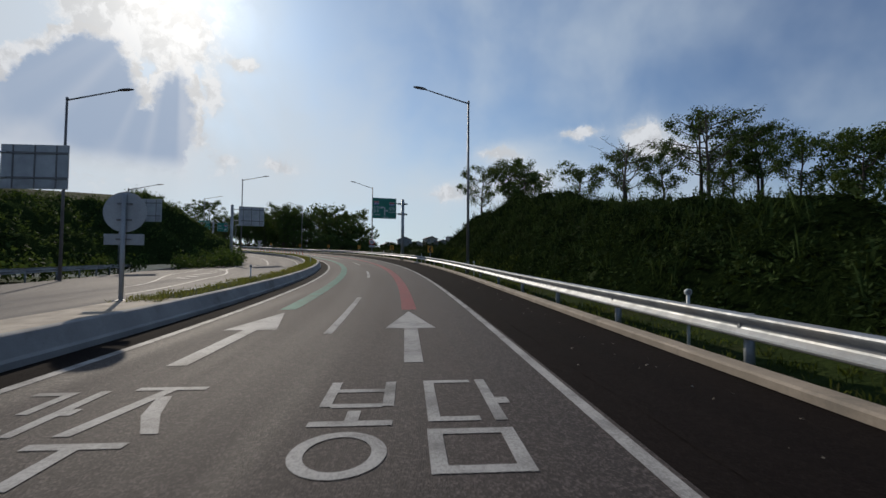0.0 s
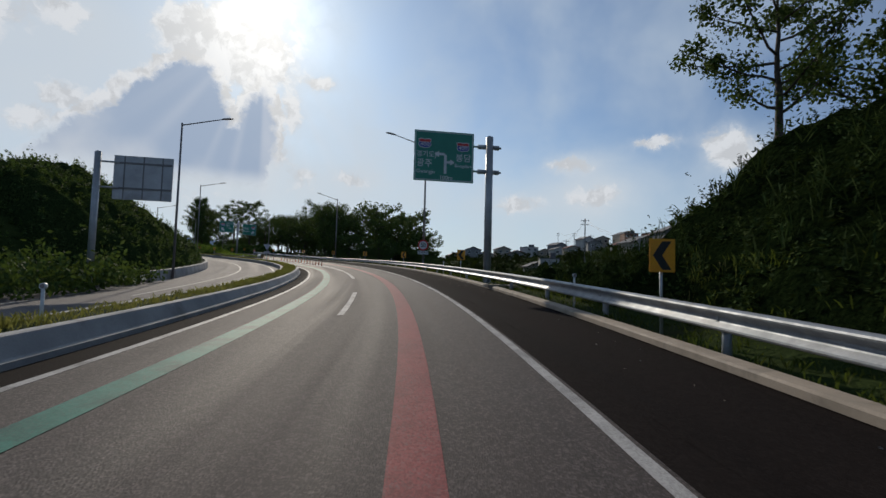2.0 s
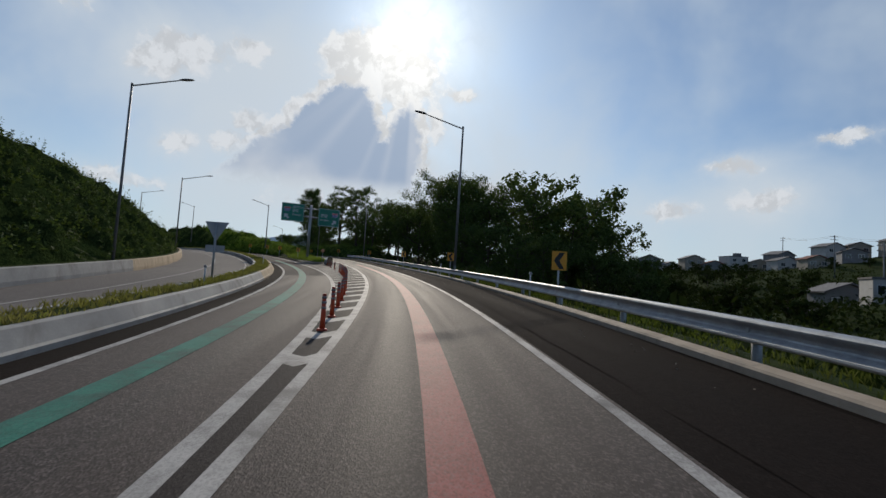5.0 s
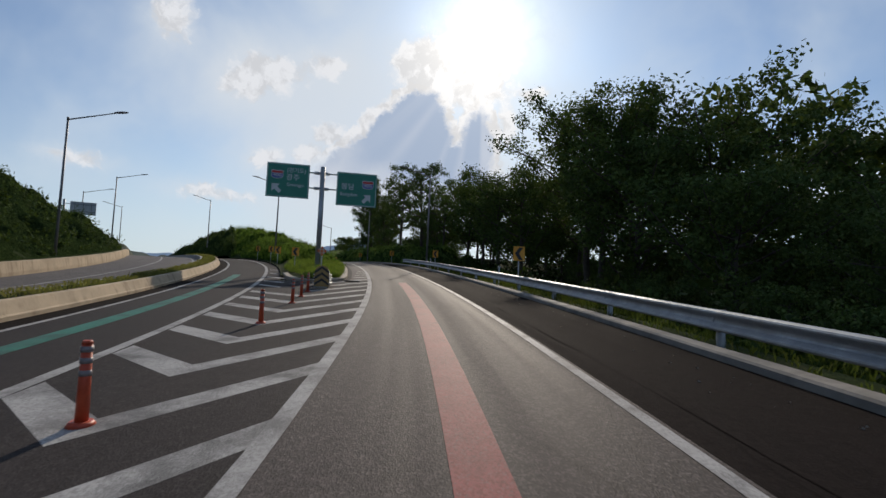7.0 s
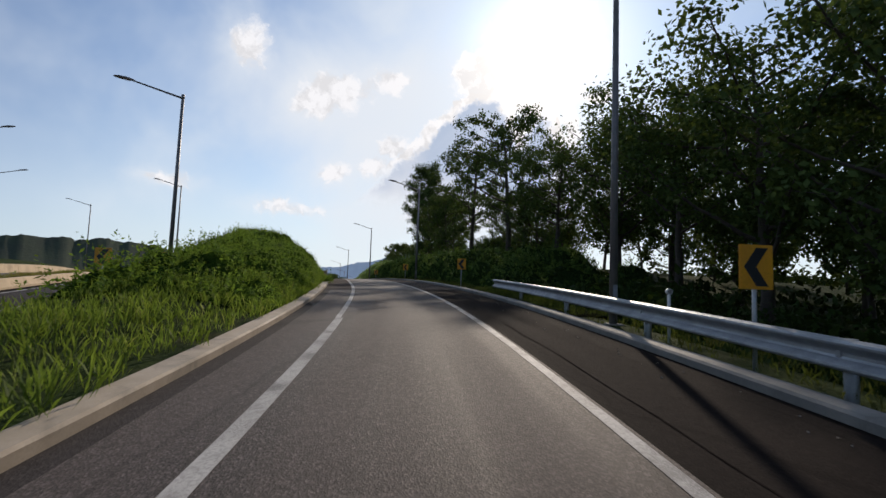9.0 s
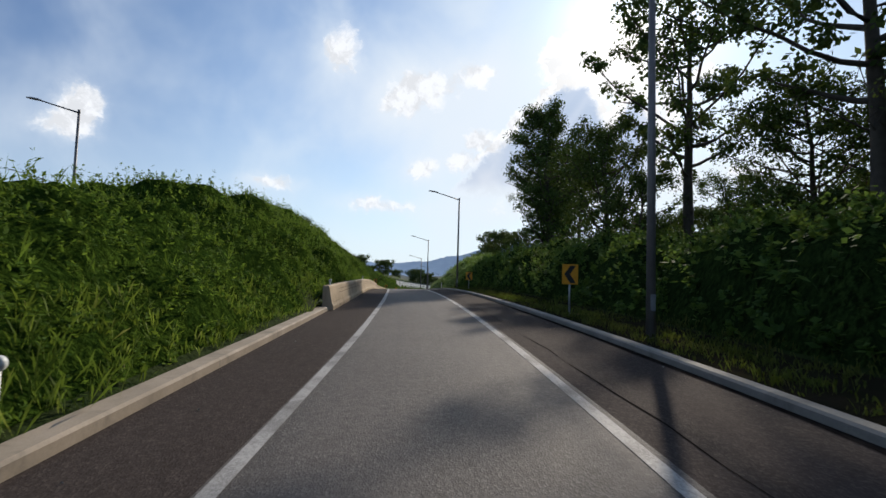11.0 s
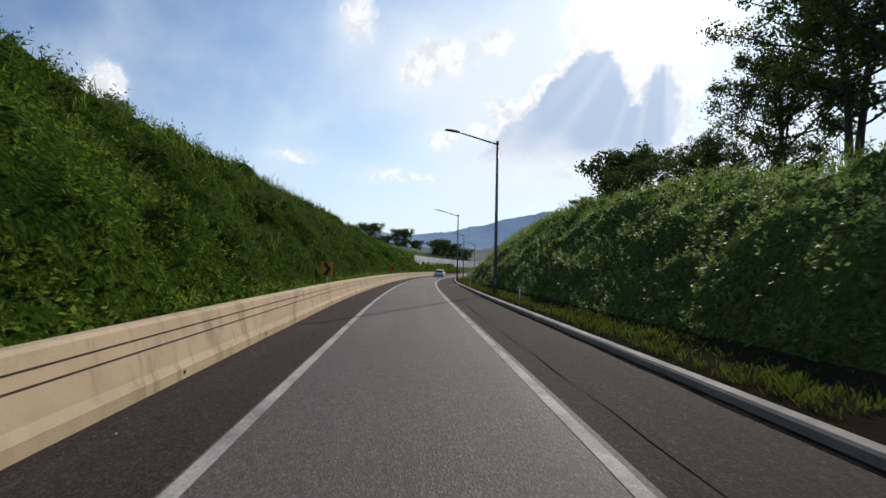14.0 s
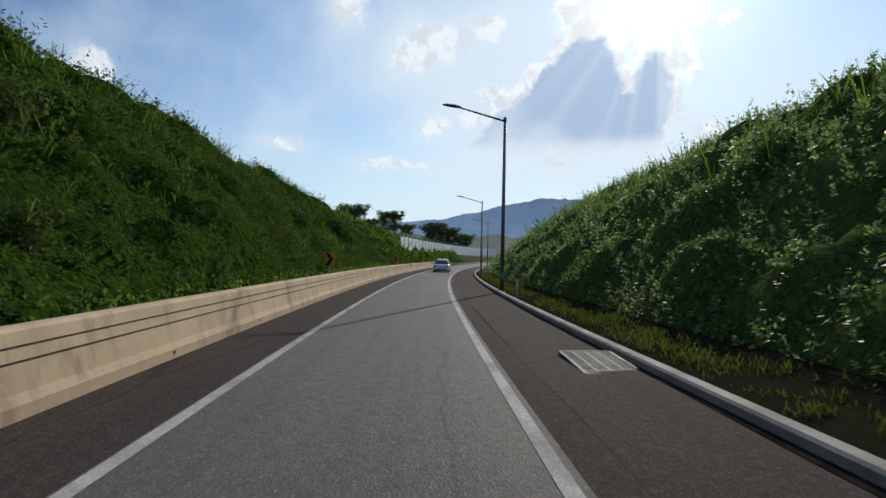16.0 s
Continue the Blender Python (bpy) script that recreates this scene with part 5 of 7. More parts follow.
# thin trees on the dark hill
for s, d, k, a, sc in [(50.4, 9.6, 5, 0, 0.70), (47.5, 11.5, 4, 80, 0.72), (52.5, 15.3, 4, 80, 0.95), (44.5, 12, 4, 200, 0.50), (50, 21, 4, 140, 0.85), (47, 25, 5, 60, 0.78), (42.5, 30, 5, 10, 1.05), (44, 27, 4, 300, 0.75), (38, 29, 4, 200, 0.68),
                       (37, 31, 5, 50, 0.78), (33, 30, 4, 20, 0.7), (31, 33, 11, 77, 0.55), (28, 29, 4, 150, 0.68), (25, 32, 10, 120, 0.62), (20, 30, 10, 30, 0.52), (22.5, 34, 11, 200, 0.60), (40, 34, 5, 90, 0.85), (35, 25, 4, 20, 0.42)]:
    tree(k, place(s, d, float(right_height(s, d))), a, sc, "thin straggly tree on the crest of the hill", "trees on the hill")
# bare dead trees
for s, d, k, a, sc in [(38, 26.5, 5, 0, 0.95), (43.5, 22, 4, 120, 0.9), (214, 16.5, 4, 40, 1.05), (216.5, 18, 5, 200, 0.8)]:
    dead = anchor("tree", spot(s, d, float(right_height(s, d)) - 0.3, a), "bare dead tree with thin branches", "tree", "dead trees")
    dead.scale = (sc, sc, sc)
    new("trunk", TREES[k][0]).parent = dead


def bush_meshes(seed, size, leaf, mat):
    """A low leafy bush: short stems and a loose dome of leaves."""
    rng = np.random.default_rng(seed)
    verts, faces, tips = [], [], []
    for i in range(9):
        a, r = rng.uniform(0, 6.28), size * rng.uniform(0.15, 0.75)
        top = np.array([math.cos(a) * r, math.sin(a) * r, size * (0.95 - 0.55 * (r / size) ** 2) * rng.uniform(0.75, 1.15)])
        v, f = tube(np.array([[0, 0, -0.1], top * np.array([0.4, 0.4, 0.55]), top]), [0.02, 0.014, 0.006], 4)
        base = len(verts)
        verts.extend(v)
        faces.extend([[q + base for q in face] for face in f])
        tips += [top, top * 0.75 + rng.normal(size=3) * 0.1 * size]
    stems = bpy.data.meshes.new("stem")
    stems.from_pydata([tuple(map(float, p)) for p in verts], [], faces)
    stems.materials.append(M_BARK)
    c = np.repeat(np.array(tips), 40, 0)
    out = unit(rng.normal(size=c.shape))
    p = c + out * size * 0.34 * rng.uniform(0.3, 1.0, (len(c), 1))
    p[:, 2] = np.maximum(p[:, 2], 0.02)
    nn = unit(out + np.array([0, 0, 0.5]) + rng.normal(size=c.shape) * 0.5)
    tip = unit(np.cross(nn, rng.normal(size=c.shape)))
    z = leaf * rng.uniform(0.6, 1.3, (len(c), 1)) * 0.5
    w = np.cross(nn, tip)
    return stems, quads_mesh("foliage", np.stack([p - tip * z, p + w * z * 0.55, p + tip * z, p - w * z * 0.55], 1), mat)


BUSHES = {"left": [bush_meshes(61, 0.9, 0.11, M_SLOPE), bush_meshes(62, 1.1, 0.12, M_SLOPE_SHADE), bush_meshes(65, 1.0, 0.12, M_SHRUB)], "right": [bush_meshes(63, 1.0, 0.12, M_BANK), bush_meshes(64, 1.1, 0.13, M_KUDZU)]}


def bush(side, k, s, d, h, scale, label, turn):
    b = anchor("bush", spot(s, d, h, turn), label, "bush", "bushes on the " + side + " slope")
    b.scale = (scale, scale, scale * 1.1)
    for name, me in zip(("stem", "foliage"), BUSHES[side][k]):
        new(name, me).parent = b


rng_b = np.random.default_rng(17)
for k in range(40):
    s, u = rng_b.uniform(196, 328), rng_b.random()
    d = -6.2 - u * 9.0 if k % 3 else -13.0 - 2.5 * u
    if float(gore_left(s)) + 2.5 > d:
        continue
    bush("left", k % 3, s, d, float(left_height(s, d)) - 0.05, rng_b.uniform(0.45, 1.25), "leafy green bush among the slope weeds", rng_b.uniform(0, 360))
for k in range(28):
    s, d = rng_b.uniform(196, 326), 5.2 + 9.5 * rng_b.random()
    bush("right", 0 if s > 256 else 1, s, d, float(right_height(s, d)) - 0.05, rng_b.uniform(0.5, 1.35), "leafy bush on the shaded bank", rng_b.uniform(0, 360))

# ---- road lettering and arrows ----


def painted(name, polys, label, mat=M_WHITE, category="road marking", h=0.007):
    """Flat paint on the road: polygons of (station, offset) corners."""
    first = None
    for poly in polys:
        pts = np.array(poly, float)
        ob = make(name if first is None else "stroke", place(pts[:, 0], pts[:, 1], h), [list(range(len(pts)))], mat, first)
        first = first or structure(ob, label, category)
    return first


def rect(s0, s1, d0, d1):
    return [(s0, d0), (s0, d1), (s1, d1), (s1, d0)]


def ring(s, d, rs, rd, ws, wd, n=36):
    out = []
    for k in range(n):
        a, b = 2 * math.pi * k / n, 2 * math.pi * (k + 1) / n
        out.append([(s + rs * math.sin(a), d + rd * math.cos(a)), (s + rs * math.sin(b), d + rd * math.cos(b)),
                    (s + (rs - ws) * math.sin(b), d + (rd - wd) * math.cos(b)), (s + (rs - ws) * math.sin(a), d + (rd - wd) * math.cos(a))])
    return out


def arrow(d):
    return [rect(7.15, 10.5, d - 0.14, d + 0.14), [(10.45, d - 0.55), (10.45, d + 0.53), (13.5, d)]]


BONG = [rect(5.1, 6.06, -2.71, -2.59), rect(5.1, 6.06, -2.07, -1.95), rect(5.06, 5.19, -2.59, -2.07), rect(5.62, 5.75, -2.59, -2.07),
        rect(4.52, 4.66, -2.72, -1.95), rect(4.66, 4.96, -2.4, -2.27)] + ring(3.91, -2.35, 0.46, 0.38, 0.12, 0.12)
DAM = [rect(4.6, 6.09, -1.62, -1.5), rect(5.97, 6.09, -1.5, -1.06), rect(4.6, 4.73, -1.5, -1.12), rect(4.6, 6.1, -0.99, -0.87), rect(5.12, 5.34, -0.87, -0.74),
       rect(3.5, 4.4, -1.64, -1.51), rect(3.5, 4.4, -1.0, -0.87), rect(4.27, 4.4, -1.51, -1.0), rect(3.5, 3.63, -1.51, -1.0)]
JU = [rect(5.86, 5.99, -4.9, -4.12), [(5.86, -4.58), (5.86, -4.44), (4.42, -4.66), (4.42, -4.81)], [(5.6, -4.52), (5.62, -4.38), (5.0, -4.2), (4.44, -3.95), (4.44, -4.1), (4.95, -4.36)],
      rect(4.12, 4.25, -4.86, -4.08), rect(3.42, 4.12, -4.54, -4.4)]
GWANG = [rect(4.42, 5.86, -5.26, -5.14), rect(5.0, 5.2, -5.14, -5.04), rect(5.7, 5.83, -5.9, -5.46), rect(5.05, 5.7, -5.58, -5.46), rect(4.5, 4.63, -5.95, -5.36), rect(4.63, 4.9, -5.72, -5.6)] + ring(3.85, -5.5, 0.46, 0.38, 0.12, 0.12)
painted("road_lettering", BONG + DAM, "white painted place name on the ramp lane")
painted("road_lettering", GWANG + JU, "white painted place name on the main lane")
painted("road_arrow", arrow(-1.72), "white straight-ahead arrow on the ramp lane")
painted("road_arrow", arrow(-5.03), "white straight-ahead arrow on the main lane")


def build_gore_paint():
    polys = []
    for k in range(-11, 14):
        s = 122.65 + 2.24 * k
        mid = -4.67 - 0.043 * (s - 122.65)
        run = (-3.44 - mid) * 1.4
        gl = float(gore_left(s + 0.9)) + 0.08
        if mid - gl < 0.12:
            continue
        polys.append([(s, mid), (s + run, -3.44), (s + run + 0.7, -3.44), (s + 0.67, mid)])
        if s < 147:
            out = (mid - gl) * 1.02
            polys.append([(s, mid), (s + 0.67, mid), (s + out + 0.67, gl - 0.04 * out), (s + out, gl - 0.02 * out)])
    for s in (152.1, 154.6, 157.0, 159.6, 162.2, 165.0):
        a = -4.6 + 0.05 * (s - 152)
        polys.append([(s, a), (s + 0.9, -3.44), (s + 1.35, -3.44), (s + 0.45, a)])
    for s in (149.5, 152.5, 156, 160, 165):
        g = float(gore_left(s))
        polys.append([(s, g + 1.2), (s + 1.6, g - 0.02), (s + 2.2, g - 0.06), (s + 0.6, g + 1.2)])
    painted("gore_chevrons", polys, "worn white chevron hatching on the gore", M_WORNWHITE, h=0.005)


build_gore_paint()

# ---- gore furniture ----
M_ORANGE = mottled("orange_plastic", (0.62, 0.09, 0.03), (0.45, 0.06, 0.025), 6, 60, 0.5, depth=0.001, stain=(0.22, 0.05, 0.03), stain_scale=5)
M_BAND = mottled("grey_reflective_band", (0.30, 0.26, 0.25), (0.20, 0.18, 0.18), 8, 60, 0.4, depth=0.001)
M_YELLOW = mottled("sign_yellow", (0.80, 0.36, 0.02), (0.70, 0.30, 0.02), 3, 40, 0.45, depth=0.0005)
M_BLACK = mottled("sign_black", (0.015, 0.015, 0.016), (0.025, 0.024, 0.024), 4, 40, 0.5, depth=0.0005)
M_SIGNGREEN = mottled("sign_green", (0.014, 0.23, 0.155), (0.012, 0.195, 0.135), 1.2, 40, 0.42, depth=0.0004)
M_SIGNWHITE = mottled("sign_white", (0.62, 0.66, 0.66), (0.54, 0.58, 0.58), 2, 40, 0.45, depth=0.0004)
M_SIGNRED = mottled("sign_red", (0.62, 0.03, 0.03), (0.52, 0.03, 0.03), 3, 40, 0.45, depth=0.0004)
M_SIGNBLUE = mottled("sign_blue", (0.03, 0.06, 0.32), (0.03, 0.05, 0.26), 3, 40, 0.45, depth=0.0004)
M_SIGNBACK = mottled("aluminium_back", (0.42, 0.43, 0.44), (0.34, 0.35, 0.36), 1.5, 30, 0.5, 0.4, 0.001, stain=(0.24, 0.24, 0.24))
M_POSTGREY = mottled("galvanised_post", (0.42, 0.44, 0.45), (0.32, 0.34, 0.35), 1.5, 25, 0.5, 0.5, 0.001, stain=(0.22, 0.22, 0.22))
M_GRATE = mottled("steel_grating", (0.15, 0.15, 0.145), (0.10, 0.10, 0.095), 4, 40, 0.75, 0.2, 0.002, stain=(0.10, 0.08, 0.06))

BOLLARD = None
for s in list(np.arange(101.3, 132.5, 2.2)) + [138.6, 143.0, 145.2, 147.4]:
    d = -4.68 - 0.043 * (s - 122.65)
    if BOLLARD is None:
        b = anchor("delineator_post", spot(s, d), "orange flexible lane post with grey bands", "traffic post", "orange posts on the gore")
        part("base", rod((0, 0, 0.0), (0, 0, 0.045), 0.12, 0.09, 16), M_ORANGE, b)
        part("tube", rod((0, 0, 0.04), (0, 0, 0.72), 0.055, 0.042, 16), M_ORANGE, b)
        for z in (0.44, 0.55, 0.65):
            part("band", rod((0, 0, z), (0, 0, z + 0.05), 0.052, 0.05, 16), M_BAND, b, "grey reflective band")
        part("cap", rod((0, 0, 0.72), (0, 0, 0.75), 0.047, 0.035, 16), M_ORANGE, b)
        BOLLARD = b
    else:
        copy_thing(BOLLARD, spot(s, d, 0, 0, random.uniform(-2, 2)))


M_OLDYELLOW = mottled("weathered_yellow", (0.40, 0.27, 0.09), (0.30, 0.20, 0.08), 6, 40, 0.7, depth=0.001, stain=(0.12, 0.10, 0.07))
M_HOOD = mottled("bright_zinc", (0.75, 0.76, 0.74), (0.62, 0.63, 0.62), 3, 40, 0.5, 0.35, 0.002, stain=(0.36, 0.35, 0.32))


def crash_cushion():
    c = anchor("crash_cushion", spot(149.0, -5.4, 0.0, 3), "steel crash cushion with yellow and black chevron nose", "crash cushion")
    L, w, r = 2.6, 0.31, 0.33
    # rounded steel hood
    n = 14
    prof = [(-w, 0.55)] + [(-w + 0.06 + (w - 0.06) * (1 - math.cos(math.pi * k / n)), 0.62 + r * math.sin(math.pi * k / n)) for k in range(n + 1)] + [(w, 0.55)]
    v = [(x, y, z) for y in (0.04, L) for x, z in prof]
    m = len(prof)
    hood = make("hood", v, [[i, i + 1, m + i + 1, m + i] for i in range(m - 1)] + [list(range(m))[::-1], list(range(m, 2 * m))], M_HOOD, c, "bright galvanised hood", True)
    for side in (-1, 1):
        for k in range(4):
            z = 0.22 + 0.115 * k
            bm = bmesh.new()
            pts = [(side * (w - 0.06), z - 0.05), (side * (w + 0.05), z + 0.03), (side * (w + 0.07), z + 0.045), (side * (w - 0.04), z + 0.07)]
            a = [bm.verts.new((x, 0.06, q)) for x, q in pts]
            b = [bm.verts.new((x, L + 0.03, q)) for x, q in pts]
            for i in range(4):
                bm.faces.new([a[i], a[(i + 1) % 4], b[(i + 1) % 4], b[i]])
            bm.faces.new(a[::-1]), bm.faces.new(b)
            bmesh.ops.recalc_face_normals(bm, faces=bm.faces)
            part("fin", bm, M_HOOD, c)
    part("core", box(0.46, L - 0.1, 0.44, (0, L / 2, 0.36)), M_BLACK, c, "dark inner box")
    for y in (0.25, L - 0.25):
        part("leg", box(0.5, 0.12, 0.2, (0, y, 0.08), 0.01), M_POSTGREY, c)
    # nose plate with chevrons
    nose = make("nose_plate", [(x, q, z) for q in (-0.03, 0.03) for x, z in [(-w, 0.1), (w, 0.1), (w, 0.7), (w * 0.72, 0.93), (0, 1.0), (-w * 0.72, 0.93), (-w, 0.7)]],
                [list(range(7)), list(range(7, 14))[::-1]] + [[i, i + 7, (i + 1) % 7 + 7, (i + 1) % 7] for i in range(7)], M_OLDYELLOW, c, "weathered yellow nose plate")
    for k in range(3):
        z = 0.12 + 0.26 * k
        pts = [(-w, z), (0, z + 0.22), (w, z), (w, z + 0.11), (0, z + 0.33), (-w, z + 0.11)]
        make("stripe", [(x * 0.98, -0.036, q) for x, q in pts], [[0, 1, 4, 5], [1, 2, 3, 4]], M_BLACK, nose, "black chevron stripe")
    pad = box(1.05, 3.4, 0.05, (0.05, 1.5, 0.0), 0.01)
    part("base_slab", pad, M_KERB, c, "stained concrete base slab")


crash_cushion()


def island_kerb():
    """Rounded kerb round the nose of the grass island."""
    pts = [(158.2, -4.63), (156.6, -4.64), (155.0, -4.72), (154.1, -4.95), (153.5, -5.35), (153.15, -5.9), (153.3, -6.6), (154.2, -7.35), (156.5, -8.05), (160.0, -8.75)]
    path = place([p[0] for p in pts], [p[1] for p in pts])
    n = len(path)
    v, f = [], []
    for k in range(n):
        t = path[min(k + 1, n - 1)] - path[max(k - 1, 0)]
        t = t / np.linalg.norm(t)
        w = np.array([-t[1], t[0], 0.0])  # towards the grass
        for a, z in ((0.0, -0.1), (0.0, 0.12), (0.03, 0.16), (0.32, 0.18), (0.34, -0.1)):
            v.append(path[k] - w * a + np.array([0, 0, z]))
    m = 5
    for k in range(n - 1):
        for j in range(m):
            f.append([k * m + j, k * m + (j + 1) % m, (k + 1) * m + (j + 1) % m, (k + 1) * m + j])
    structure(make("kerb", v, f, M_KERB), "stained concrete kerb rounding the island nose", "kerb")


island_kerb()


def grating(s, d, length, width):
    g = anchor("drain_grate", spot(s, d, 0.012), "worn steel drain grate set in the gutter", "drain grate", "drain grates")
    part("frame", joined(box(width, 0.05, 0.03, (0, -length / 2, 0)), box(width, 0.05, 0.03, (0, length / 2, 0)), box(0.05, length, 0.03, (-width / 2, 0, 0)), box(0.05, length, 0.03, (width / 2, 0, 0))), M_GRATE, g)
    # thin black sheet below the bars stands in for the pit's shade
    part("pit", box(width - 0.06, length - 0.06, 0.01, (0, 0, -0.012)), M_BLACK, g, "black sheet standing in for the shaded drain pit")
    n = int(length / 0.06)
    bar = None
    for k in range(n):
        y = -length / 2 + (k + 0.5) * length / n
        if bar is None:
            bar = part("bar", box(width - 0.04, 0.028, 0.022), M_GRATE, g)
            b = bar
        else:
            b = new("bar", bar.data)
            b.parent = g
        b.location = (0, y, 0)
    for x in (-width / 4, 0, width / 4):
        part("cross_bar", box(0.03, length - 0.04, 0.016, (x, 0, 0.002)), M_GRATE, g)


grating(154.45, -4.28, 1.5, 0.74)
grating(293.35, 1.60, 1.3, 0.8)

# ---- signs ----


def words(body, size, mat, parent, x, z, y, name="lettering", align="CENTER", stretch=1.0):
    cu = bpy.data.curves.new("words", "FONT")
    cu.body, cu.size, cu.align_x, cu.align_y = body, size, align, "CENTER"
    cu.extrude = 0.002
    cu.offset = size * 0.008
    ob = new("words", cu)
    dg = bpy.context.evaluated_depsgraph_get()
    me = bpy.data.meshes.new_from_object(ob.evaluated_get(dg))
    bpy.data.objects.remove(ob)
    bpy.data.curves.remove(cu)
    me.materials.clear()
    me.materials.append(mat)
    o = new(name, me)
    o.parent = parent
    o.matrix_basis = Matrix.Translation((x, y, z)) @ Euler((radians(90), 0, 0)).to_matrix().to_4x4() @ Matrix.Diagonal((stretch, 1, 1, 1))
    return o


def flat(name, pts, mat, parent, y, label="", thick=0.004):
    """A flat shape on a panel, from (x, z) corners, standing slightly proud."""
    n = len(pts)
    v = [(x, y - thick, z) for x, z in pts] + [(x, y, z) for x, z in pts]
    return make(name, v, [list(range(n)), list(range(n, 2 * n))[::-1]] + [[i, i + n, (i + 1) % n + n, (i + 1) % n] for i in range(n)], mat, parent, label)


def shield(parent, x, z, w, y):
    h = w * 0.72
    out = [(-0.5, 0.42), (-0.3, 0.5), (0, 0.44), (0.3, 0.5), (0.5, 0.42), (0.46, 0.1), (0.5, -0.2), (0.36, -0.44), (0, -0.52), (-0.36, -0.44), (-0.5, -0.2), (-0.46, 0.1)]
    s = flat("route_shield", [(x + a * w * 1.08, z + b * h * 1.1) for a, b in out], M_SIGNWHITE, parent, y, "white rimmed route shield")
    flat("shield_field", [(x + a * w * 0.98, z + b * h * 0.98) for a, b in out if b < 0.2] + [], M_SIGNBLUE, s, y - 0.004, "blue field")
    flat("shield_top", [(x - 0.47 * w, z + 0.14 * h), (x + 0.47 * w, z + 0.14 * h), (x + 0.48 * w, z + 0.4 * h), (x + 0.29 * w, z + 0.46 * h), (x, z + 0.4 * h), (x - 0.29 * w, z + 0.46 * h), (x - 0.48 * w, z + 0.4 * h)], M_SIGNRED, s, y - 0.005, "red top")
    words("400", w * 0.42, M_SIGNWHITE, s, x, z - 0.14 * h, y - 0.009, "route_number", stretch=1.2)


def panel(name, parent, x0, x1, z0, z1, face, y=0.0, border=None, label=""):
    """A flat panel with an edge frame and, on the back, stiffening rails."""
    p = part(name, box(x1 - x0, 0.04, z1 - z0, ((x0 + x1) / 2, y, (z0 + z1) / 2), 0.008), face, parent, label)
    if border:
        t = 0.035
        for a, b, c, d in ((x0 + 0.05, x1 - 0.05, z1 - 0.05 - t, z1 - 0.05), (x0 + 0.05, x1 - 0.05, z0 + 0.05, z0 + 0.05 + t),
                           (x0 + 0.05, x0 + 0.05 + t, z0 + 0.05 + t, z1 - 0.05 - t), (x1 - 0.05 - t, x1 - 0.05, z0 + 0.05 + t, z1 - 0.05 - t)):
            flat("border", [(a, c), (b, c), (b, d), (a, d)], border, p, y - 0.021, "white border strip")
    return p


def slant_arrow(parent, x, z, w, y, turn):
    """A thick arrow, pointing up before it is turned by that many degrees to the left."""
    pts = [(-0.16, -0.5), (0.16, -0.5), (0.16, 0.02), (0.46, 0.02), (0, 0.5), (-0.46, 0.02), (-0.16, 0.02)]
    c, s = math.cos(radians(turn)), math.sin(radians(turn))
    flat("arrow", [(x + w * (a * c - b * s), z + w * (a * s + b * c)) for a, b in pts], M_SIGNWHITE, parent, y, "white arrow")


def sign_post(parent, height, radius, arms, reach):
    part("post", joined(rod((0, 0, -0.3), (0, 0, height), radius, radius * 0.96, 20), rod((0, 0, height), (0, 0, height + 0.05), radius * 0.9, radius * 0.4, 20)), M_POSTGREY, parent)
    part("base_plate", box(radius * 4, radius * 4, 0.05, (0, 0, 0.02), 0.01), M_POSTGREY, parent)
    for z in arms:
        part("arm", joined(rod((reach[0], 0.0, z), (reach[1], 0.0, z), 0.055), rod((-radius - 0.42, 0, z), (-radius, 0, z), 0.12, 0.12, 14), rod((radius, 0, z), (radius + 0.30, 0, z), 0.12, 0.12, 14)), M_POSTGREY, parent)


def direction_sign():
    """Single-post sign over the shoulder, 100 m before the fork."""
    g = anchor("direction_sign", spot(61.25, 3.2, 0.0), "green direction sign on a thick grey post", "road sign")
    sign_post(g, 7.6, 0.2, (7.05, 5.75), (-1.0, 0.62))
    p = panel("sign_panel", g, -3.95, -0.88, 5.08, 7.66, M_SIGNGREEN, -0.16, M_SIGNWHITE, "green enamelled panel")
    y = -0.183
    shield(p, -3.42, 7.0, 0.62, y)
    shield(p, -1.45, 6.92, 0.62, y)
    words("(경기도)", 0.34, M_SIGNWHITE, p, -3.38, 6.42, y)
    words("광주", 0.44, M_SIGNWHITE, p, -3.42, 5.96, y)
    words("Gwangju", 0.27, M_SIGNWHITE, p, -3.35, 5.55, y)
    words("봉담", 0.44, M_SIGNWHITE, p, -1.42, 6.32, y)
    words("Bongdam", 0.24, M_SIGNWHITE, p, -1.42, 5.93, y)
    words("100m", 0.30, M_SIGNWHITE, p, -2.3, 5.27, y)
    for k, pts in enumerate(([(-2.42, 5.48), (-2.28, 5.48), (-2.28, 6.42), (-2.42, 6.52)], [(-2.28, 6.36), (-2.42, 6.55), (-2.72, 6.55), (-2.72, 6.42), (-2.42, 6.42)],
                             [(-2.68, 6.32), (-2.68, 6.64), (-2.92, 6.48)], [(-2.28, 6.02), (-2.1, 6.02), (-2.1, 6.14), (-2.28, 6.14)], [(-2.1, 5.92), (-1.86, 6.08), (-2.1, 6.24)])):
        flat("arrow", pts, M_SIGNWHITE, p, y - 0.001 * k, "white fork arrow")


direction_sign()


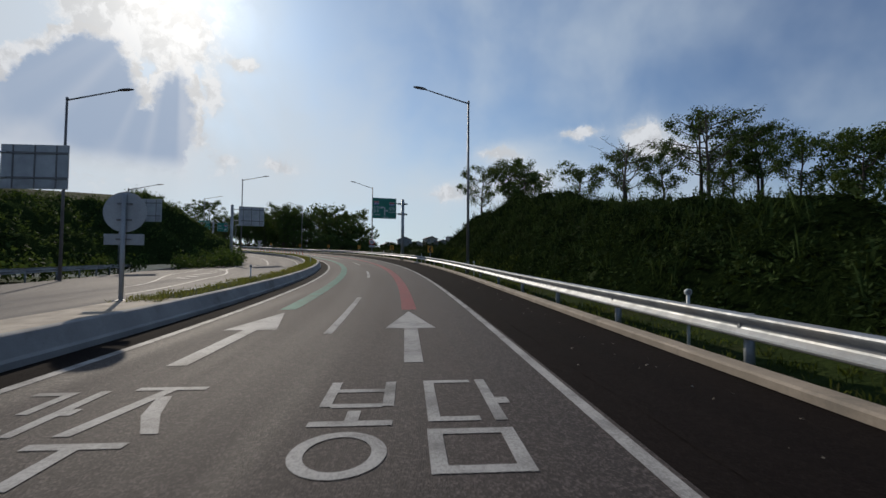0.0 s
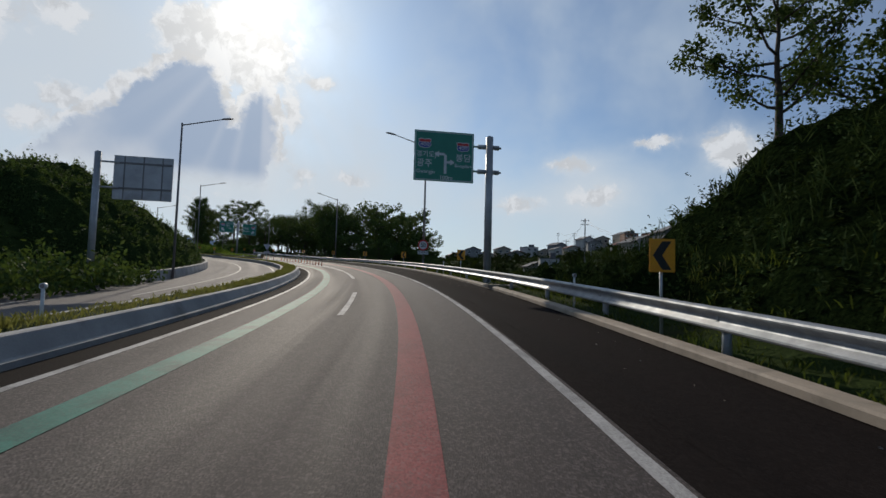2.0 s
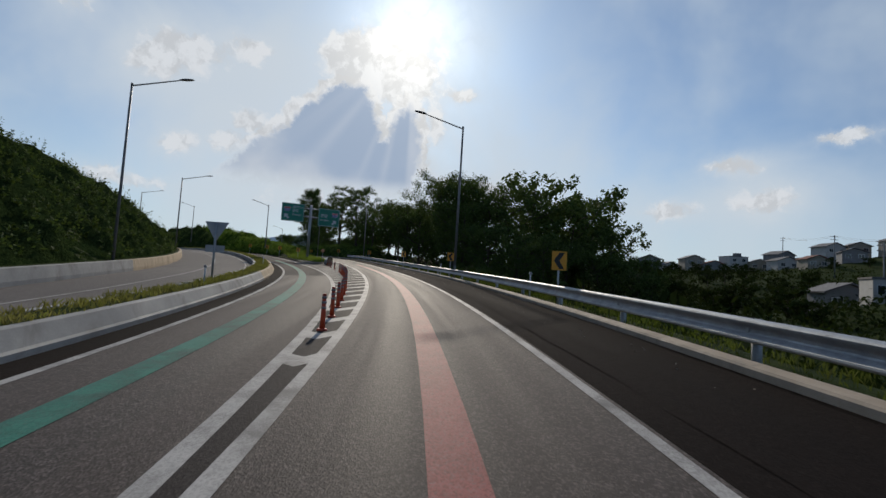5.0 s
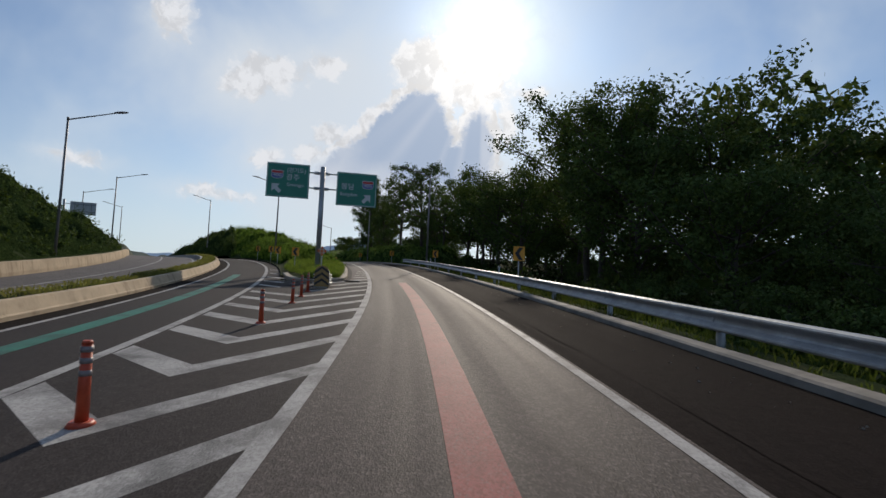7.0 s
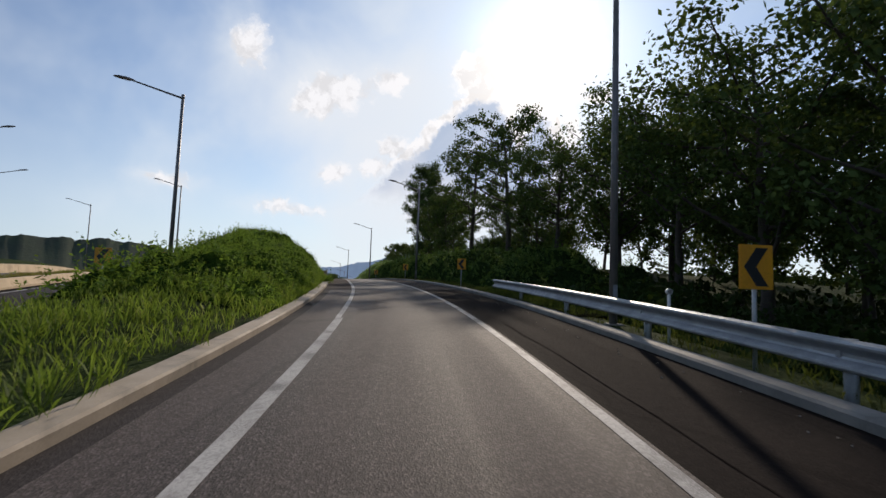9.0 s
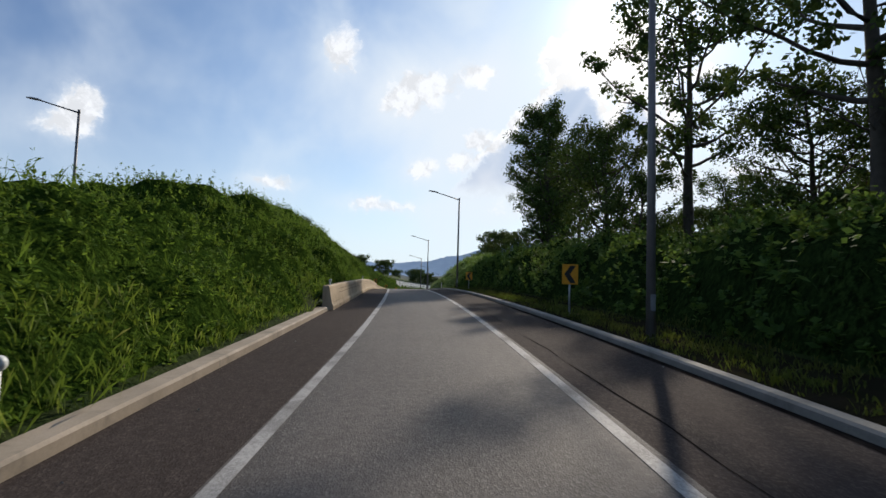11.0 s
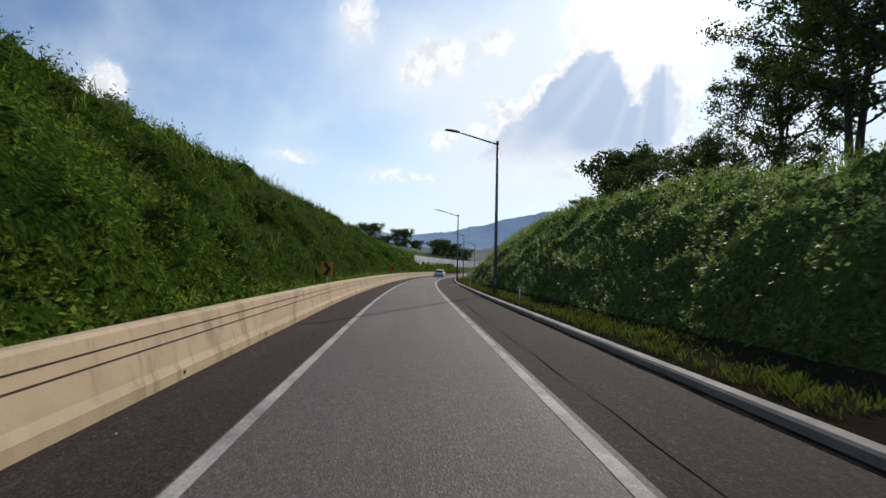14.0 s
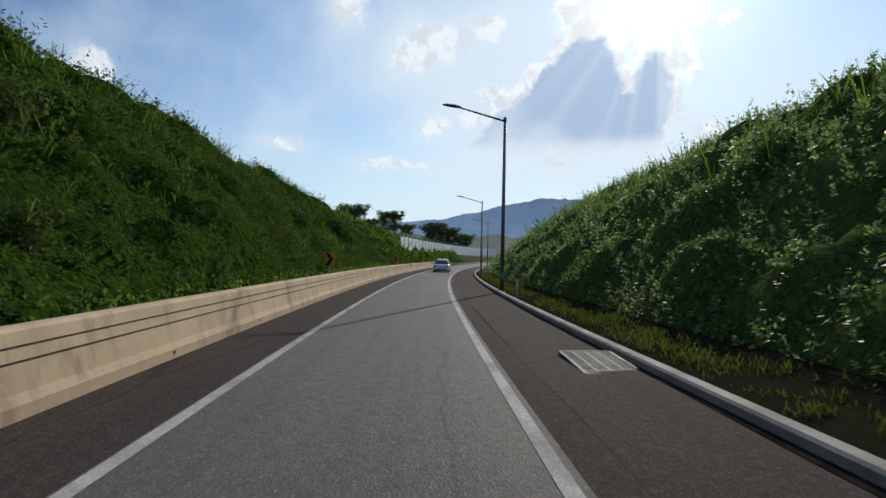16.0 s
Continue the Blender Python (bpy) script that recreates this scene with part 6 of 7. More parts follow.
def fork_sign():
    g = anchor("fork_sign", spot(166.4, -7.0, 0.3, 0), "pair of green signs on one grey post at the fork", "road sign")
    sign_post(g, 7.75, 0.2, (7.25, 6.05), (-1.2, 1.3))
    p = panel("sign_panel", g, -4.12, -0.98, 5.15, 7.78, M_SIGNGREEN, -0.16, M_SIGNWHITE, "green panel for the left branch")
    y = -0.183
    shield(p, -3.35, 6.9, 0.84, y)
    words("(경기도)", 0.42, M_SIGNWHITE, p, -1.95, 7.25, y)
    words("광주", 0.54, M_SIGNWHITE, p, -2.2, 6.7, y)
    words("Gwangju", 0.36, M_SIGNWHITE, p, -2.0, 6.15, y)
    slant_arrow(p, -3.4, 5.85, 0.9, y, 45)
    q = panel("sign_panel", g, 1.1, 4.2, 4.85, 7.48, M_SIGNGREEN, -0.16, M_SIGNWHITE, "green panel for the right branch")
    words("봉담", 0.56, M_SIGNWHITE, q, 1.95, 6.35, y)
    words("Bongdam", 0.36, M_SIGNWHITE, q, 2.05, 5.75, y)
    shield(q, 3.5, 6.6, 0.84, y)
    slant_arrow(q, 3.45, 5.5, 0.85, y, -45)


fork_sign()


def back_of_sign(s, d, turn, width, z0, z1, post, height):
    """A large sign for oncoming traffic, seen from behind."""
    g = anchor("sign_back", spot(s, d, 0.3, turn), "bare grey back of a large road sign on a post", "road sign", "sign backs")
    part("post", joined(rod((post, 0, -0.5), (post, 0, height), 0.17, 0.165, 18), rod((post, 0, height), (post, 0, height + 0.05), 0.16, 0.06, 18)), M_POSTGREY, g)
    x0 = post + 0.75 if post <= 0 else post - 0.75 - width
    p = panel("sign_panel", g, x0, x0 + width, z0, z1, M_SIGNBACK, 0.12, None, "weathered aluminium panel")
    for z in (z0 + 0.32 * (z1 - z0) - 0.15, z1 - 0.4):
        part("rail", box(width - 0.1, 0.05, 0.09, (x0 + width / 2, 0.075, z), 0.005), M_POLE, p)
        part("arm", rod((post, 0, z), (x0 + 0.3, 0.05, z), 0.05), M_POSTGREY, g)
    for x in (x0 + 0.18 * width, x0 + 0.5 * width, x0 + 0.82 * width):
        part("stiffener", box(0.06, 0.03, z1 - z0 - 0.06, (x, 0.085, (z0 + z1) / 2), 0.004), M_POLE, p)


back_of_sign(66.0, -17.2, 0, 2.95, 4.6, 7.0, 0.0, 7.1)
back_of_sign(53.6, -25.8, -12, 2.95, 4.6, 6.8, 0.0, 7.0)
back_of_sign(25.7, -21.6, -3, 3.1, 4.45, 6.6, 0.0, 6.9)


def round_back():
    g = anchor("round_sign", spot(12.6, -8.75, 0.42, 4), "grey back of a round sign with a plate below", "road sign")
    part("post", rod((0, 0, -0.3), (0, 0, 2.65), 0.055, 0.055, 14), M_POSTGREY, g)
    part("disc", rod((0, 0.06, 2.2), (0, 0.075, 2.2), 0.5, 0.5, 40), M_SIGNBACK, g, "bare aluminium disc")
    part("plate", box(0.92, 0.012, 0.27, (0, 0.066, 1.52), 0.004), M_SIGNBACK, g)
    for z in (2.0, 2.4, 1.52):
        part("clamp", box(0.34, 0.05, 0.04, (0, 0.03, z), 0.004), M_POLE, g)
    part("foot", box(0.26, 0.26, 0.03, (0, 0, 0.02), 0.005), M_POSTGREY, g)


round_back()


def speed_sign():
    g = anchor("speed_sign", spot(78.0, 2.86, 0.0, 3), "red-rimmed round speed sign with plate, clamped to lamp pole", "road sign")
    y = -0.14
    part("disc", rod((0, y + 0.012, 2.22), (0, y, 2.22), 0.46, 0.46, 48), M_SIGNRED, g, "red rimmed disc")
    part("face", rod((0, y, 2.22), (0, y - 0.004, 2.22), 0.345, 0.345, 48), M_SIGNWHITE, g, "white face")
    words("50", 0.52, M_BLACK, g, 0, 2.22, y - 0.008, stretch=0.92)
    p = part("plate", box(0.94, 0.012, 0.33, (0, y + 0.006, 1.58), 0.004), M_SIGNWHITE, g, "white lettered plate")
    words("램프구간", 0.225, M_BLACK, p, 0, 1.58, y - 0.004)
    for a, b, c, d in ((-0.45, 0.45, 1.725, 1.74), (-0.45, 0.45, 1.42, 1.435), (-0.45, -0.435, 1.435, 1.725), (0.435, 0.45, 1.435, 1.725)):
        flat("border", [(a, c), (b, c), (b, d), (a, d)], M_BLACK, p, y - 0.001, "black border")
    for z in (2.05, 2.4, 1.58):
        part("clamp", box(0.3, 0.06, 0.05, (0, y + 0.05, z), 0.005), M_POSTGREY, g)


speed_sign()


def chevron_sign(s, d, z, way=-1, turn=0.0, base=0.0, size=1.0):
    """Yellow plate with a black chevron; way -1 points left."""
    g = anchor("chevron_sign", spot(s, d, base, turn), "yellow bend marker with a black chevron on a thin post", "road sign", "bend markers")
    w, h = 0.25 * size, 0.31 * size
    part("post", rod((0, 0.04, -0.25), (0, 0.04, z + h * 0.8), 0.03, 0.03, 12), M_POSTGREY, g)
    p = part("plate", box(2 * w, 0.02, 2 * h, (0, 0, z), 0.006), M_YELLOW, g, "yellow plate")
    k = way
    pts = [(k * 0.75 * w, 0.0), (k * 0.02 * w, 0.86 * h), (-k * 0.7 * w, 0.86 * h), (k * 0.02 * w, 0.0), (-k * 0.7 * w, -0.86 * h), (k * 0.02 * w, -0.86 * h)]
    v = [(x, -0.0135, z + q) for x, q in pts]
    make("chevron", v, [[0, 1, 2, 3], [0, 3, 4, 5]] if k > 0 else [[0, 3, 2, 1], [0, 5, 4, 3]], M_BLACK, p, "black chevron")
    return g


for s, d, z in [(45.6, 2.92, 1.5), (66.0, 2.92, 1.45), (86.1, 2.92, 1.37), (106.4, 2.92, 1.45), (126.7, 2.92, 1.55), (147.8, 2.92, 1.60), (169.8, 2.9, 1.42), (190.8, 2.8, 1.34), (212.0, 2.9, 1.27), (234.6, 3.1, 1.10)]:
    chevron_sign(s, d, z)
for s, d, z in [(270.7, -5.2, 1.40), (307.2, -5.25, 1.42), (331.0, -5.25, 1.36)]:
    chevron_sign(s, d, z, 1)
for s, e in [(164.3, 1.9), (172.7, 1.0), (182, 1.2), (193, 1.3)]:
    chevron_sign(s, float(gore_left(s)) + e, 1.45, -1, 12)


M_PALEORANGE = mottled("faded_orange", (0.62, 0.42, 0.30), (0.52, 0.35, 0.25), 5, 40, 0.5, depth=0.0004)
M_ORANGE2 = mottled("sign_orange", (0.70, 0.16, 0.02), (0.62, 0.13, 0.02), 5, 40, 0.45, depth=0.0004)


def diamond_marker():
    g = anchor("object_marker", spot(154.2, -5.95, 0.15), "orange checkered diamond marker on a thin post", "road sign")
    part("post", rod((0, 0.03, -0.3), (0, 0.03, 1.6), 0.03, 0.03, 12), M_POSTGREY, g)
    p = part("plate", box(0.37, 0.015, 0.37, (0, 0, 0), 0.004, (0, 45, 0)), M_PALEORANGE, g, "pale diamond plate")
    p.location = (0, 0, 1.45)
    for i in range(3):
        for j in range(3):
            if (i + j) % 2 == 0:
                c = box(0.12, 0.006, 0.12, ((i - 1) * 0.123, -0.009, (j - 1) * 0.123))
                bmesh.ops.rotate(c, cent=(0, 0, 0), matrix=Euler((0, radians(45), 0)).to_matrix(), verts=c.verts)
                part("square", c, M_ORANGE2, p, "orange square")


diamond_marker()


def yield_back():
    g = anchor("yield_sign", spot(113.0, -9.85, 0.4, -4), "grey back of a triangular sign with a plate below", "road sign")
    part("post", rod((0, 0, -0.3), (0, 0, 2.4), 0.045, 0.045, 12), M_POSTGREY, g)
    flat("triangle", [(-0.5, 2.45), (0, 1.6), (0.5, 2.45)], M_SIGNBACK, g, 0.06, "bare aluminium triangle", 0.012)
    part("plate", box(0.8, 0.012, 0.3, (0, 0.055, 1.3), 0.004), M_SIGNBACK, g)


yield_back()


def delineator(s, d, z, base=0.0):
    g = anchor("delineator", spot(s, d, base), "thin white delineator post with a round reflector", "traffic post", "white delineators")
    part("post", rod((0, 0, -0.15), (0, 0, z - 0.05), 0.028, 0.028, 12), M_SIGNWHITE, g)
    part("reflector", rod((0, -0.03, z), (0, 0.03, z), 0.055, 0.055, 18), M_SIGNWHITE, g)
    part("lens", rod((0, -0.036, z), (0, -0.03, z), 0.04, 0.04, 18), M_BAND, g, "grey reflector lens")


for s in (8.0, 29.1, 50.0, 71.0, 92.0, 109.5, 130.2, 151.1, 172.0):
    delineator(s, 2.95, 0.93)
for s in (250.3, 268.9, 288.3, 306.0, 326.0):
    delineator(s, 2.62, 0.68)
for s in (21.1, 46.0, 110.0, 135.0):
    delineator(s, float(median(s)) - 0.9, 0.62, 0.42)
for s in (214.9, 231.1):
    delineator(s, -4.78, 0.16, 0.84)
delineator(201.0, -4.82, 0.56, 0.25)


def spillway():
    """Concrete drain channel across the verge, its slabs shifted and broken."""
    g = anchor("drain_channel", spot(58.6, 3.1, -0.02, 8), "broken pale concrete drain channel across the verge", "drain channel")
    for x, y, w, dep, z, tilt, turn in ((-0.35, -0.95, 1.5, 0.5, 0.06, 2, 3), (0.25, 0.75, 1.7, 0.45, 0.07, -3, -6), (1.0, -0.3, 0.9, 1.2, -0.02, 6, 10), (-0.2, -0.1, 1.0, 1.1, 0.0, 1, -4)):
        bm = box(w, dep, 0.14, (0, 0, 0), 0.02, (tilt, tilt * 0.5, turn))
        bmesh.ops.translate(bm, vec=(x, y, z), verts=bm.verts)
        part("slab", bm, M_KERB, g)


spillway()


def litter():
    """Chips of stone and dry scraps along the gutters."""
    rng = np.random.default_rng(33)
    n = 620
    s = rng.uniform(0, 330, n)
    right = rng.random(n) < 0.6
    d = np.where(right, 1.95 - np.abs(rng.normal(size=n)) * 0.35, np.where(s > 190, -4.4 + np.abs(rng.normal(size=n)) * 0.28, 1.9 - np.abs(rng.normal(size=n)) * 0.5))
    p = place(s, d, 0.006)
    r = rng.uniform(0.008, 0.03, n)
    a = rng.uniform(0, 6.28, n)
    u = np.stack([np.cos(a), np.sin(a), 0 * a], -1) * r[:, None]
    w = np.stack([-np.sin(a), np.cos(a), 0 * a], -1) * (r * rng.uniform(0.4, 0.9, n))[:, None]
    up = np.array([0, 0, 1.0]) * (r * 0.6)[:, None]
    quads = np.concatenate([np.stack([p - u, p + w, p + w * 0.3 + up, p - u * 0.3 + up], 1), np.stack([p + u, p - w, p - w * 0.3 + up, p + u * 0.3 + up], 1)])
    tagged(new("litter", quads_mesh("litter", quads, M_LITTER)), "pale stone chips and dry scraps along the gutter", "litter", kind="stuff")


M_LITTER = mottled("pale_chips", (0.34, 0.31, 0.26), (0.22, 0.19, 0.15), 3, 60, 0.9, depth=0.002)
litter()

# ---- vehicles ----
M_CARWHITE = mottled("white_car_paint", (0.85, 0.86, 0.87), (0.82, 0.83, 0.84), 1.0, 200, 0.25, 0.0, 0.0002)
M_TYRE = mottled("tyre_rubber", (0.02, 0.02, 0.02), (0.03, 0.03, 0.03), 10, 60, 0.85, depth=0.002)
M_RIM = mottled("alloy_rim", (0.5, 0.5, 0.51), (0.4, 0.4, 0.41), 6, 60, 0.35, 0.8, 0.001)
M_LAMPRED = mottled("red_lamp", (0.35, 0.015, 0.012), (0.25, 0.012, 0.01), 8, 60, 0.25, depth=0.0005)
M_LAMPCLEAR = mottled("clear_lamp", (0.6, 0.62, 0.64), (0.5, 0.52, 0.54), 8, 60, 0.15, depth=0.0005)
M_GLASS, _g, _b = material("tinted_glass", 0.06)
_b.inputs["Base Color"].default_value = (0.02, 0.025, 0.03, 1)
_b.inputs["Specular IOR Level"].default_value = 0.7


def loft(name, sections, mat, parent, label=""):
    """A smooth skin through cross-sections, each a closed ring of the same number of points."""
    m = len(sections[0])
    v = [p for ring_ in sections for p in ring_]
    f = [[k * m + j, k * m + (j + 1) % m, (k + 1) * m + (j + 1) % m, (k + 1) * m + j] for k in range(len(sections) - 1) for j in range(m)]
    f += [list(range(m))[::-1], list(range((len(sections) - 1) * m, len(sections) * m))]
    ob = make(name, v, f, mat, parent, label, True)
    return ob


def rounded(x, y, z0, z1, r=0.12, taper=0.0):
    """A rounded section across the car at y, half as wide as x at its foot."""
    out = []
    for cx, cz, a0 in ((x - r, z0 + r, -90), (x - r - taper, z1 - r, 0), (-(x - r - taper), z1 - r, 90), (-(x - r), z0 + r, 180)):
        for k in range(4):
            a = radians(a0 + 30 * k)
            out.append((cx + r * math.cos(a), y, cz + r * math.sin(a)))
    return out


def car(s, d, turn, tall, label, h=0.0):
    """A car, nose along +y. tall: roof height over the ground."""
    c = anchor("car", spot(s, d, h, turn), label, "car", "cars on the road")
    L, w = (4.7, 0.91)
    belt = 0.62 * tall
    loft("body", [rounded(w * 0.88, -L / 2, 0.42, belt * 0.98, 0.1), rounded(w * 0.97, -L / 2 + 0.12, 0.28, belt * 1.05, 0.14, 0.04), rounded(w, -L / 2 + 0.7, 0.2, belt * 1.08, 0.14, 0.05), rounded(w, 0.0, 0.18, belt * 1.05, 0.14, 0.05),
                  rounded(w, 0.9, 0.18, belt * 1.02, 0.14, 0.06), rounded(w * 0.98, L / 2 - 0.6, 0.2, belt * 0.9, 0.14, 0.07), rounded(w * 0.9, L / 2 - 0.08, 0.26, belt * 0.78, 0.12, 0.05), rounded(w * 0.82, L / 2, 0.34, belt * 0.68, 0.1)], M_CARWHITE, c, "white painted body")
    back = -L / 2 + (0.55 if tall < 1.55 else 0.12)
    z = belt
    loft("roof", [rounded(w * 0.80, back + 0.55, z + 0.1, tall * 0.97, 0.1, 0.1), rounded(w * 0.82, back + 1.0, z + 0.1, tall, 0.12, 0.1), rounded(w * 0.82, 0.3, z + 0.1, tall, 0.12, 0.1), rounded(w * 0.78, 0.75, z + 0.1, tall * 0.95, 0.1, 0.08)], M_CARWHITE, c, "white roof")
    loft("windows", [rounded(w * 0.86, back, z - 0.02, z + 0.12, 0.05, 0.03), rounded(w * 0.84, back + 0.5, z, tall * 0.93, 0.1, 0.12), rounded(w * 0.845, 0.4, z, tall * 0.95, 0.1, 0.12), rounded(w * 0.86, 1.35, z - 0.03, z + 0.12, 0.05, 0.04)], M_GLASS, c, "dark tinted glass")
    for x in (-w * 0.7, w * 0.7):
        part("tail_lamp", box(0.34, 0.1, 0.2, (x, -L / 2 + 0.05, belt * 0.86), 0.03), M_LAMPRED, c, "red tail lamp")
        part("headlight", box(0.36, 0.2, 0.14, (x, L / 2 - 0.14, belt * 0.68), 0.04), M_LAMPCLEAR, c, "clear headlight")
        part("mirror", box(0.2, 0.1, 0.13, (math.copysign(w + 0.08, x), 0.75, belt + 0.08), 0.03), M_CARWHITE, c)
    part("rear_plate", box(0.5, 0.02, 0.12, (0, -L / 2 - 0.005, belt * 0.75), 0.005), M_SIGNWHITE, c)
    part("rear_bumper", box(1.5, 0.12, 0.18, (0, -L / 2 + 0.06, 0.38), 0.05), M_BLACK, c, "dark lower bumper")
    part("grille", box(0.8, 0.06, 0.14, (0, L / 2 - 0.02, 0.5), 0.02), M_BLACK, c)
    for x in (-w + 0.1, w - 0.1):
        for y in (-1.42, 1.42):
            wl = part("wheel", rod((x - 0.1, y, 0.32), (x + 0.1, y, 0.32), 0.32, 0.32, 24), M_TYRE, c, "black tyre")
            part("rim", rod((x - 0.11, y, 0.32), (x + 0.11, y, 0.32), 0.2, 0.2, 20), M_RIM, wl, "alloy rim")
    return c


car(342.0, -1.6, 0, 1.45, "white saloon car driving ahead on the ramp")
car(268.0, -42.0, 180, 1.68, "pale sport utility car on the oncoming carriageway")

# ---- noise wall beyond the cut ----
M_PANEL = mottled("pale_noise_panel", (0.80, 0.81, 0.80), (0.72, 0.73, 0.73), 0.8, 25, 0.6, 0.0, 0.002, stain=(0.42, 0.43, 0.43))


def noise_wall():
    w = anchor("noise_wall", spot(400, -7.2), "pale grey panelled noise barrier wall", "noise wall")
    inv = w.matrix_basis.inverted()
    posts, panels = None, None
    for s in np.arange(346, 452, 3.0):
        a, b = place(s, -7.2, 0), place(s + 3.0, -7.2, 0)
        yaw = math.degrees(math.atan2(-(b[0] - a[0]), b[1] - a[1]))
        m = inv @ pose(a[0], a[1], a[2], 0, 0, yaw)
        if posts is None:
            posts = part("post", box(0.16, 0.14, 4.6, (0, 0, 2.3), 0.01), M_POSTGREY, w)
            bms = [box(0.07, 2.86, 0.47, (0, 1.5, 0.3 + 0.5 * k), 0.015) for k in range(8)]
            panels = part("panel", joined(*bms), M_PANEL, w)
            p, q = posts, panels
        else:
            p, q = new("post", posts.data), new("panel", panels.data)
            p.parent = q.parent = w
        p.matrix_basis = m
        q.matrix_basis = m


noise_wall()


def mound(name, x, y, z, rx, ry, h, label, mat, seed):
    """A rounded far bank with an uneven crown."""
    n, m = 14, 40
    v, f = [], []
    for i in range(n + 1):
        r = i / n
        for j in range(m):
            a = 2 * math.pi * j / m
            q = Vector((x + rx * r * math.cos(a), y + ry * r * math.sin(a), 0))
            v.append((q.x, q.y, z + h * (1 - r * r) ** 1.3 * (1 + 0.25 * noise.noise(q * 0.05 + Vector((seed, 0, 0))))))
    for i in range(n):
        for j in range(m):
            f.append([i * m + j, i * m + (j + 1) % m, (i + 1) * m + (j + 1) % m, (i + 1) * m + j])
    return structure(make(name, v, f, mat, smooth=True), label, "ground")


M_FARGREEN = mottled("far_green", (0.03, 0.06, 0.016), (0.05, 0.08, 0.024), 0.06, 0.9, 0.95, depth=0.3, stain=(0.03, 0.055, 0.02), stain_scale=0.1)
mound("ground_bank", -358, 332, -2, 75, 50, 13.5, "grassy bank beyond the noise wall", M_FARGREEN, 3)
for x, y, z, k, sc, a in [(-368, 325.6, 10.6, 12, 1.6, 30), (-363.5, 333.5, 10.8, 12, 0.85, 70), (-359, 341.4, 10.4, 12, 1.32, 10), (-352, 346, 9.0, 12, 0.8, 120), (-327, 343, 6.4, 12, 1.12, 90), (-321, 346, 5.4, 12, 1.0, 20), (-318, 352, 3.8, 12, 0.9, 150), (-376, 318, 9.4, 12, 1.15, 40)]:
    tree(k, (x, y, z), a, sc, "round dark tree on a far grassy bank", "trees beyond the noise wall")

far_lamp = street_lamp(400, -26, 10.8, 3.2)
far_lamp.matrix_basis = pose(-333.7, 320.9, 9.4, 0, 0, 52)
# sign for the oncoming traffic, far along the main road
back_of_sign(221, -41.7, 0, 3.4, 5.6, 7.6, 0.0, 7.8)

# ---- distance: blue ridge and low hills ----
# distance haze is put into the ridge's blue, which also glows faintly
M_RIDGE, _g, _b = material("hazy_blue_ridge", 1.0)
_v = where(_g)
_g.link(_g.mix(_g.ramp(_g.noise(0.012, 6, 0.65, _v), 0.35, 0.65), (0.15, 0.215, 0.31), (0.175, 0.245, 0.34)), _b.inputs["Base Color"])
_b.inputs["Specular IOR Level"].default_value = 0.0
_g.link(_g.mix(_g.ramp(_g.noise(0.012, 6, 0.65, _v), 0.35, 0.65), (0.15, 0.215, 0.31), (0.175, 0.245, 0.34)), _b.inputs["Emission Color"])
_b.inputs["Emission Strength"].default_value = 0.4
# far hills: the haze over them is put into this pale grey-green
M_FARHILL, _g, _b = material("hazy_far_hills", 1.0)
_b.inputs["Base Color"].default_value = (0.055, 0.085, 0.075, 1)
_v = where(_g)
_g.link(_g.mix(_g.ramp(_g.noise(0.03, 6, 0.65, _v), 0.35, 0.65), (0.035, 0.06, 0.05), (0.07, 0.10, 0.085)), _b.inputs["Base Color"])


def ridge(name, radius, table, mat, label, rough):
    """A far skyline: heights in degrees by azimuth (to the left of +y)."""
    az = np.arange(table[0][0], table[-1][0], 0.35)
    el = lay(table, az)
    v = []
    for a, e in zip(az, el):
        e = e + rough * (noise.noise(Vector((a * 0.45, radius, 0))) + 0.5 * noise.noise(Vector((a * 1.7, radius, 3))) + 0.25 * noise.noise(Vector((a * 6.0, radius, 5))))
        x, y = -100 - radius * math.sin(radians(a)), 150 + radius * math.cos(radians(a))
        top = 9.0 + radius * math.tan(radians(max(e, 0.1)))
        for k in range(7):
            u = k / 6
            v.append((x + (1 - u) * 0.25 * radius * math.sin(radians(a)), y - (1 - u) * 0.25 * radius * math.cos(radians(a)), -10 + (top + 10) * u ** 1.4))
    n = len(az)
    ob = make(name, v, grid_faces(n, 7), mat, smooth=True)
    structure(ob, label, "backdrop")


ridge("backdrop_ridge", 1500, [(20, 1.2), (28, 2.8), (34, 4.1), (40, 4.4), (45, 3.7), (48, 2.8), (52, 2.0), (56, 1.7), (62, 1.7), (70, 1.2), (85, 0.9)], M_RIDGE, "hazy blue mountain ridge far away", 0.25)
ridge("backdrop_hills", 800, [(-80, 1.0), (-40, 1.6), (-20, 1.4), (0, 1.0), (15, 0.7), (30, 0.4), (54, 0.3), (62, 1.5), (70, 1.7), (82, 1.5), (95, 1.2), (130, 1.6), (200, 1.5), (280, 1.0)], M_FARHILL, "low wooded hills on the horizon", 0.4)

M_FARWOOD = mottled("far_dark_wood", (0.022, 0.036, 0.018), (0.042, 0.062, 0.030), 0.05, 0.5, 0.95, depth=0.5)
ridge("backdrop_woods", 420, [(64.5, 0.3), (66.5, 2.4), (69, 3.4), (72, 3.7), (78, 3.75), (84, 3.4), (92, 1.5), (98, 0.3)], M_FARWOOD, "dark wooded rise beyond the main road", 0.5)

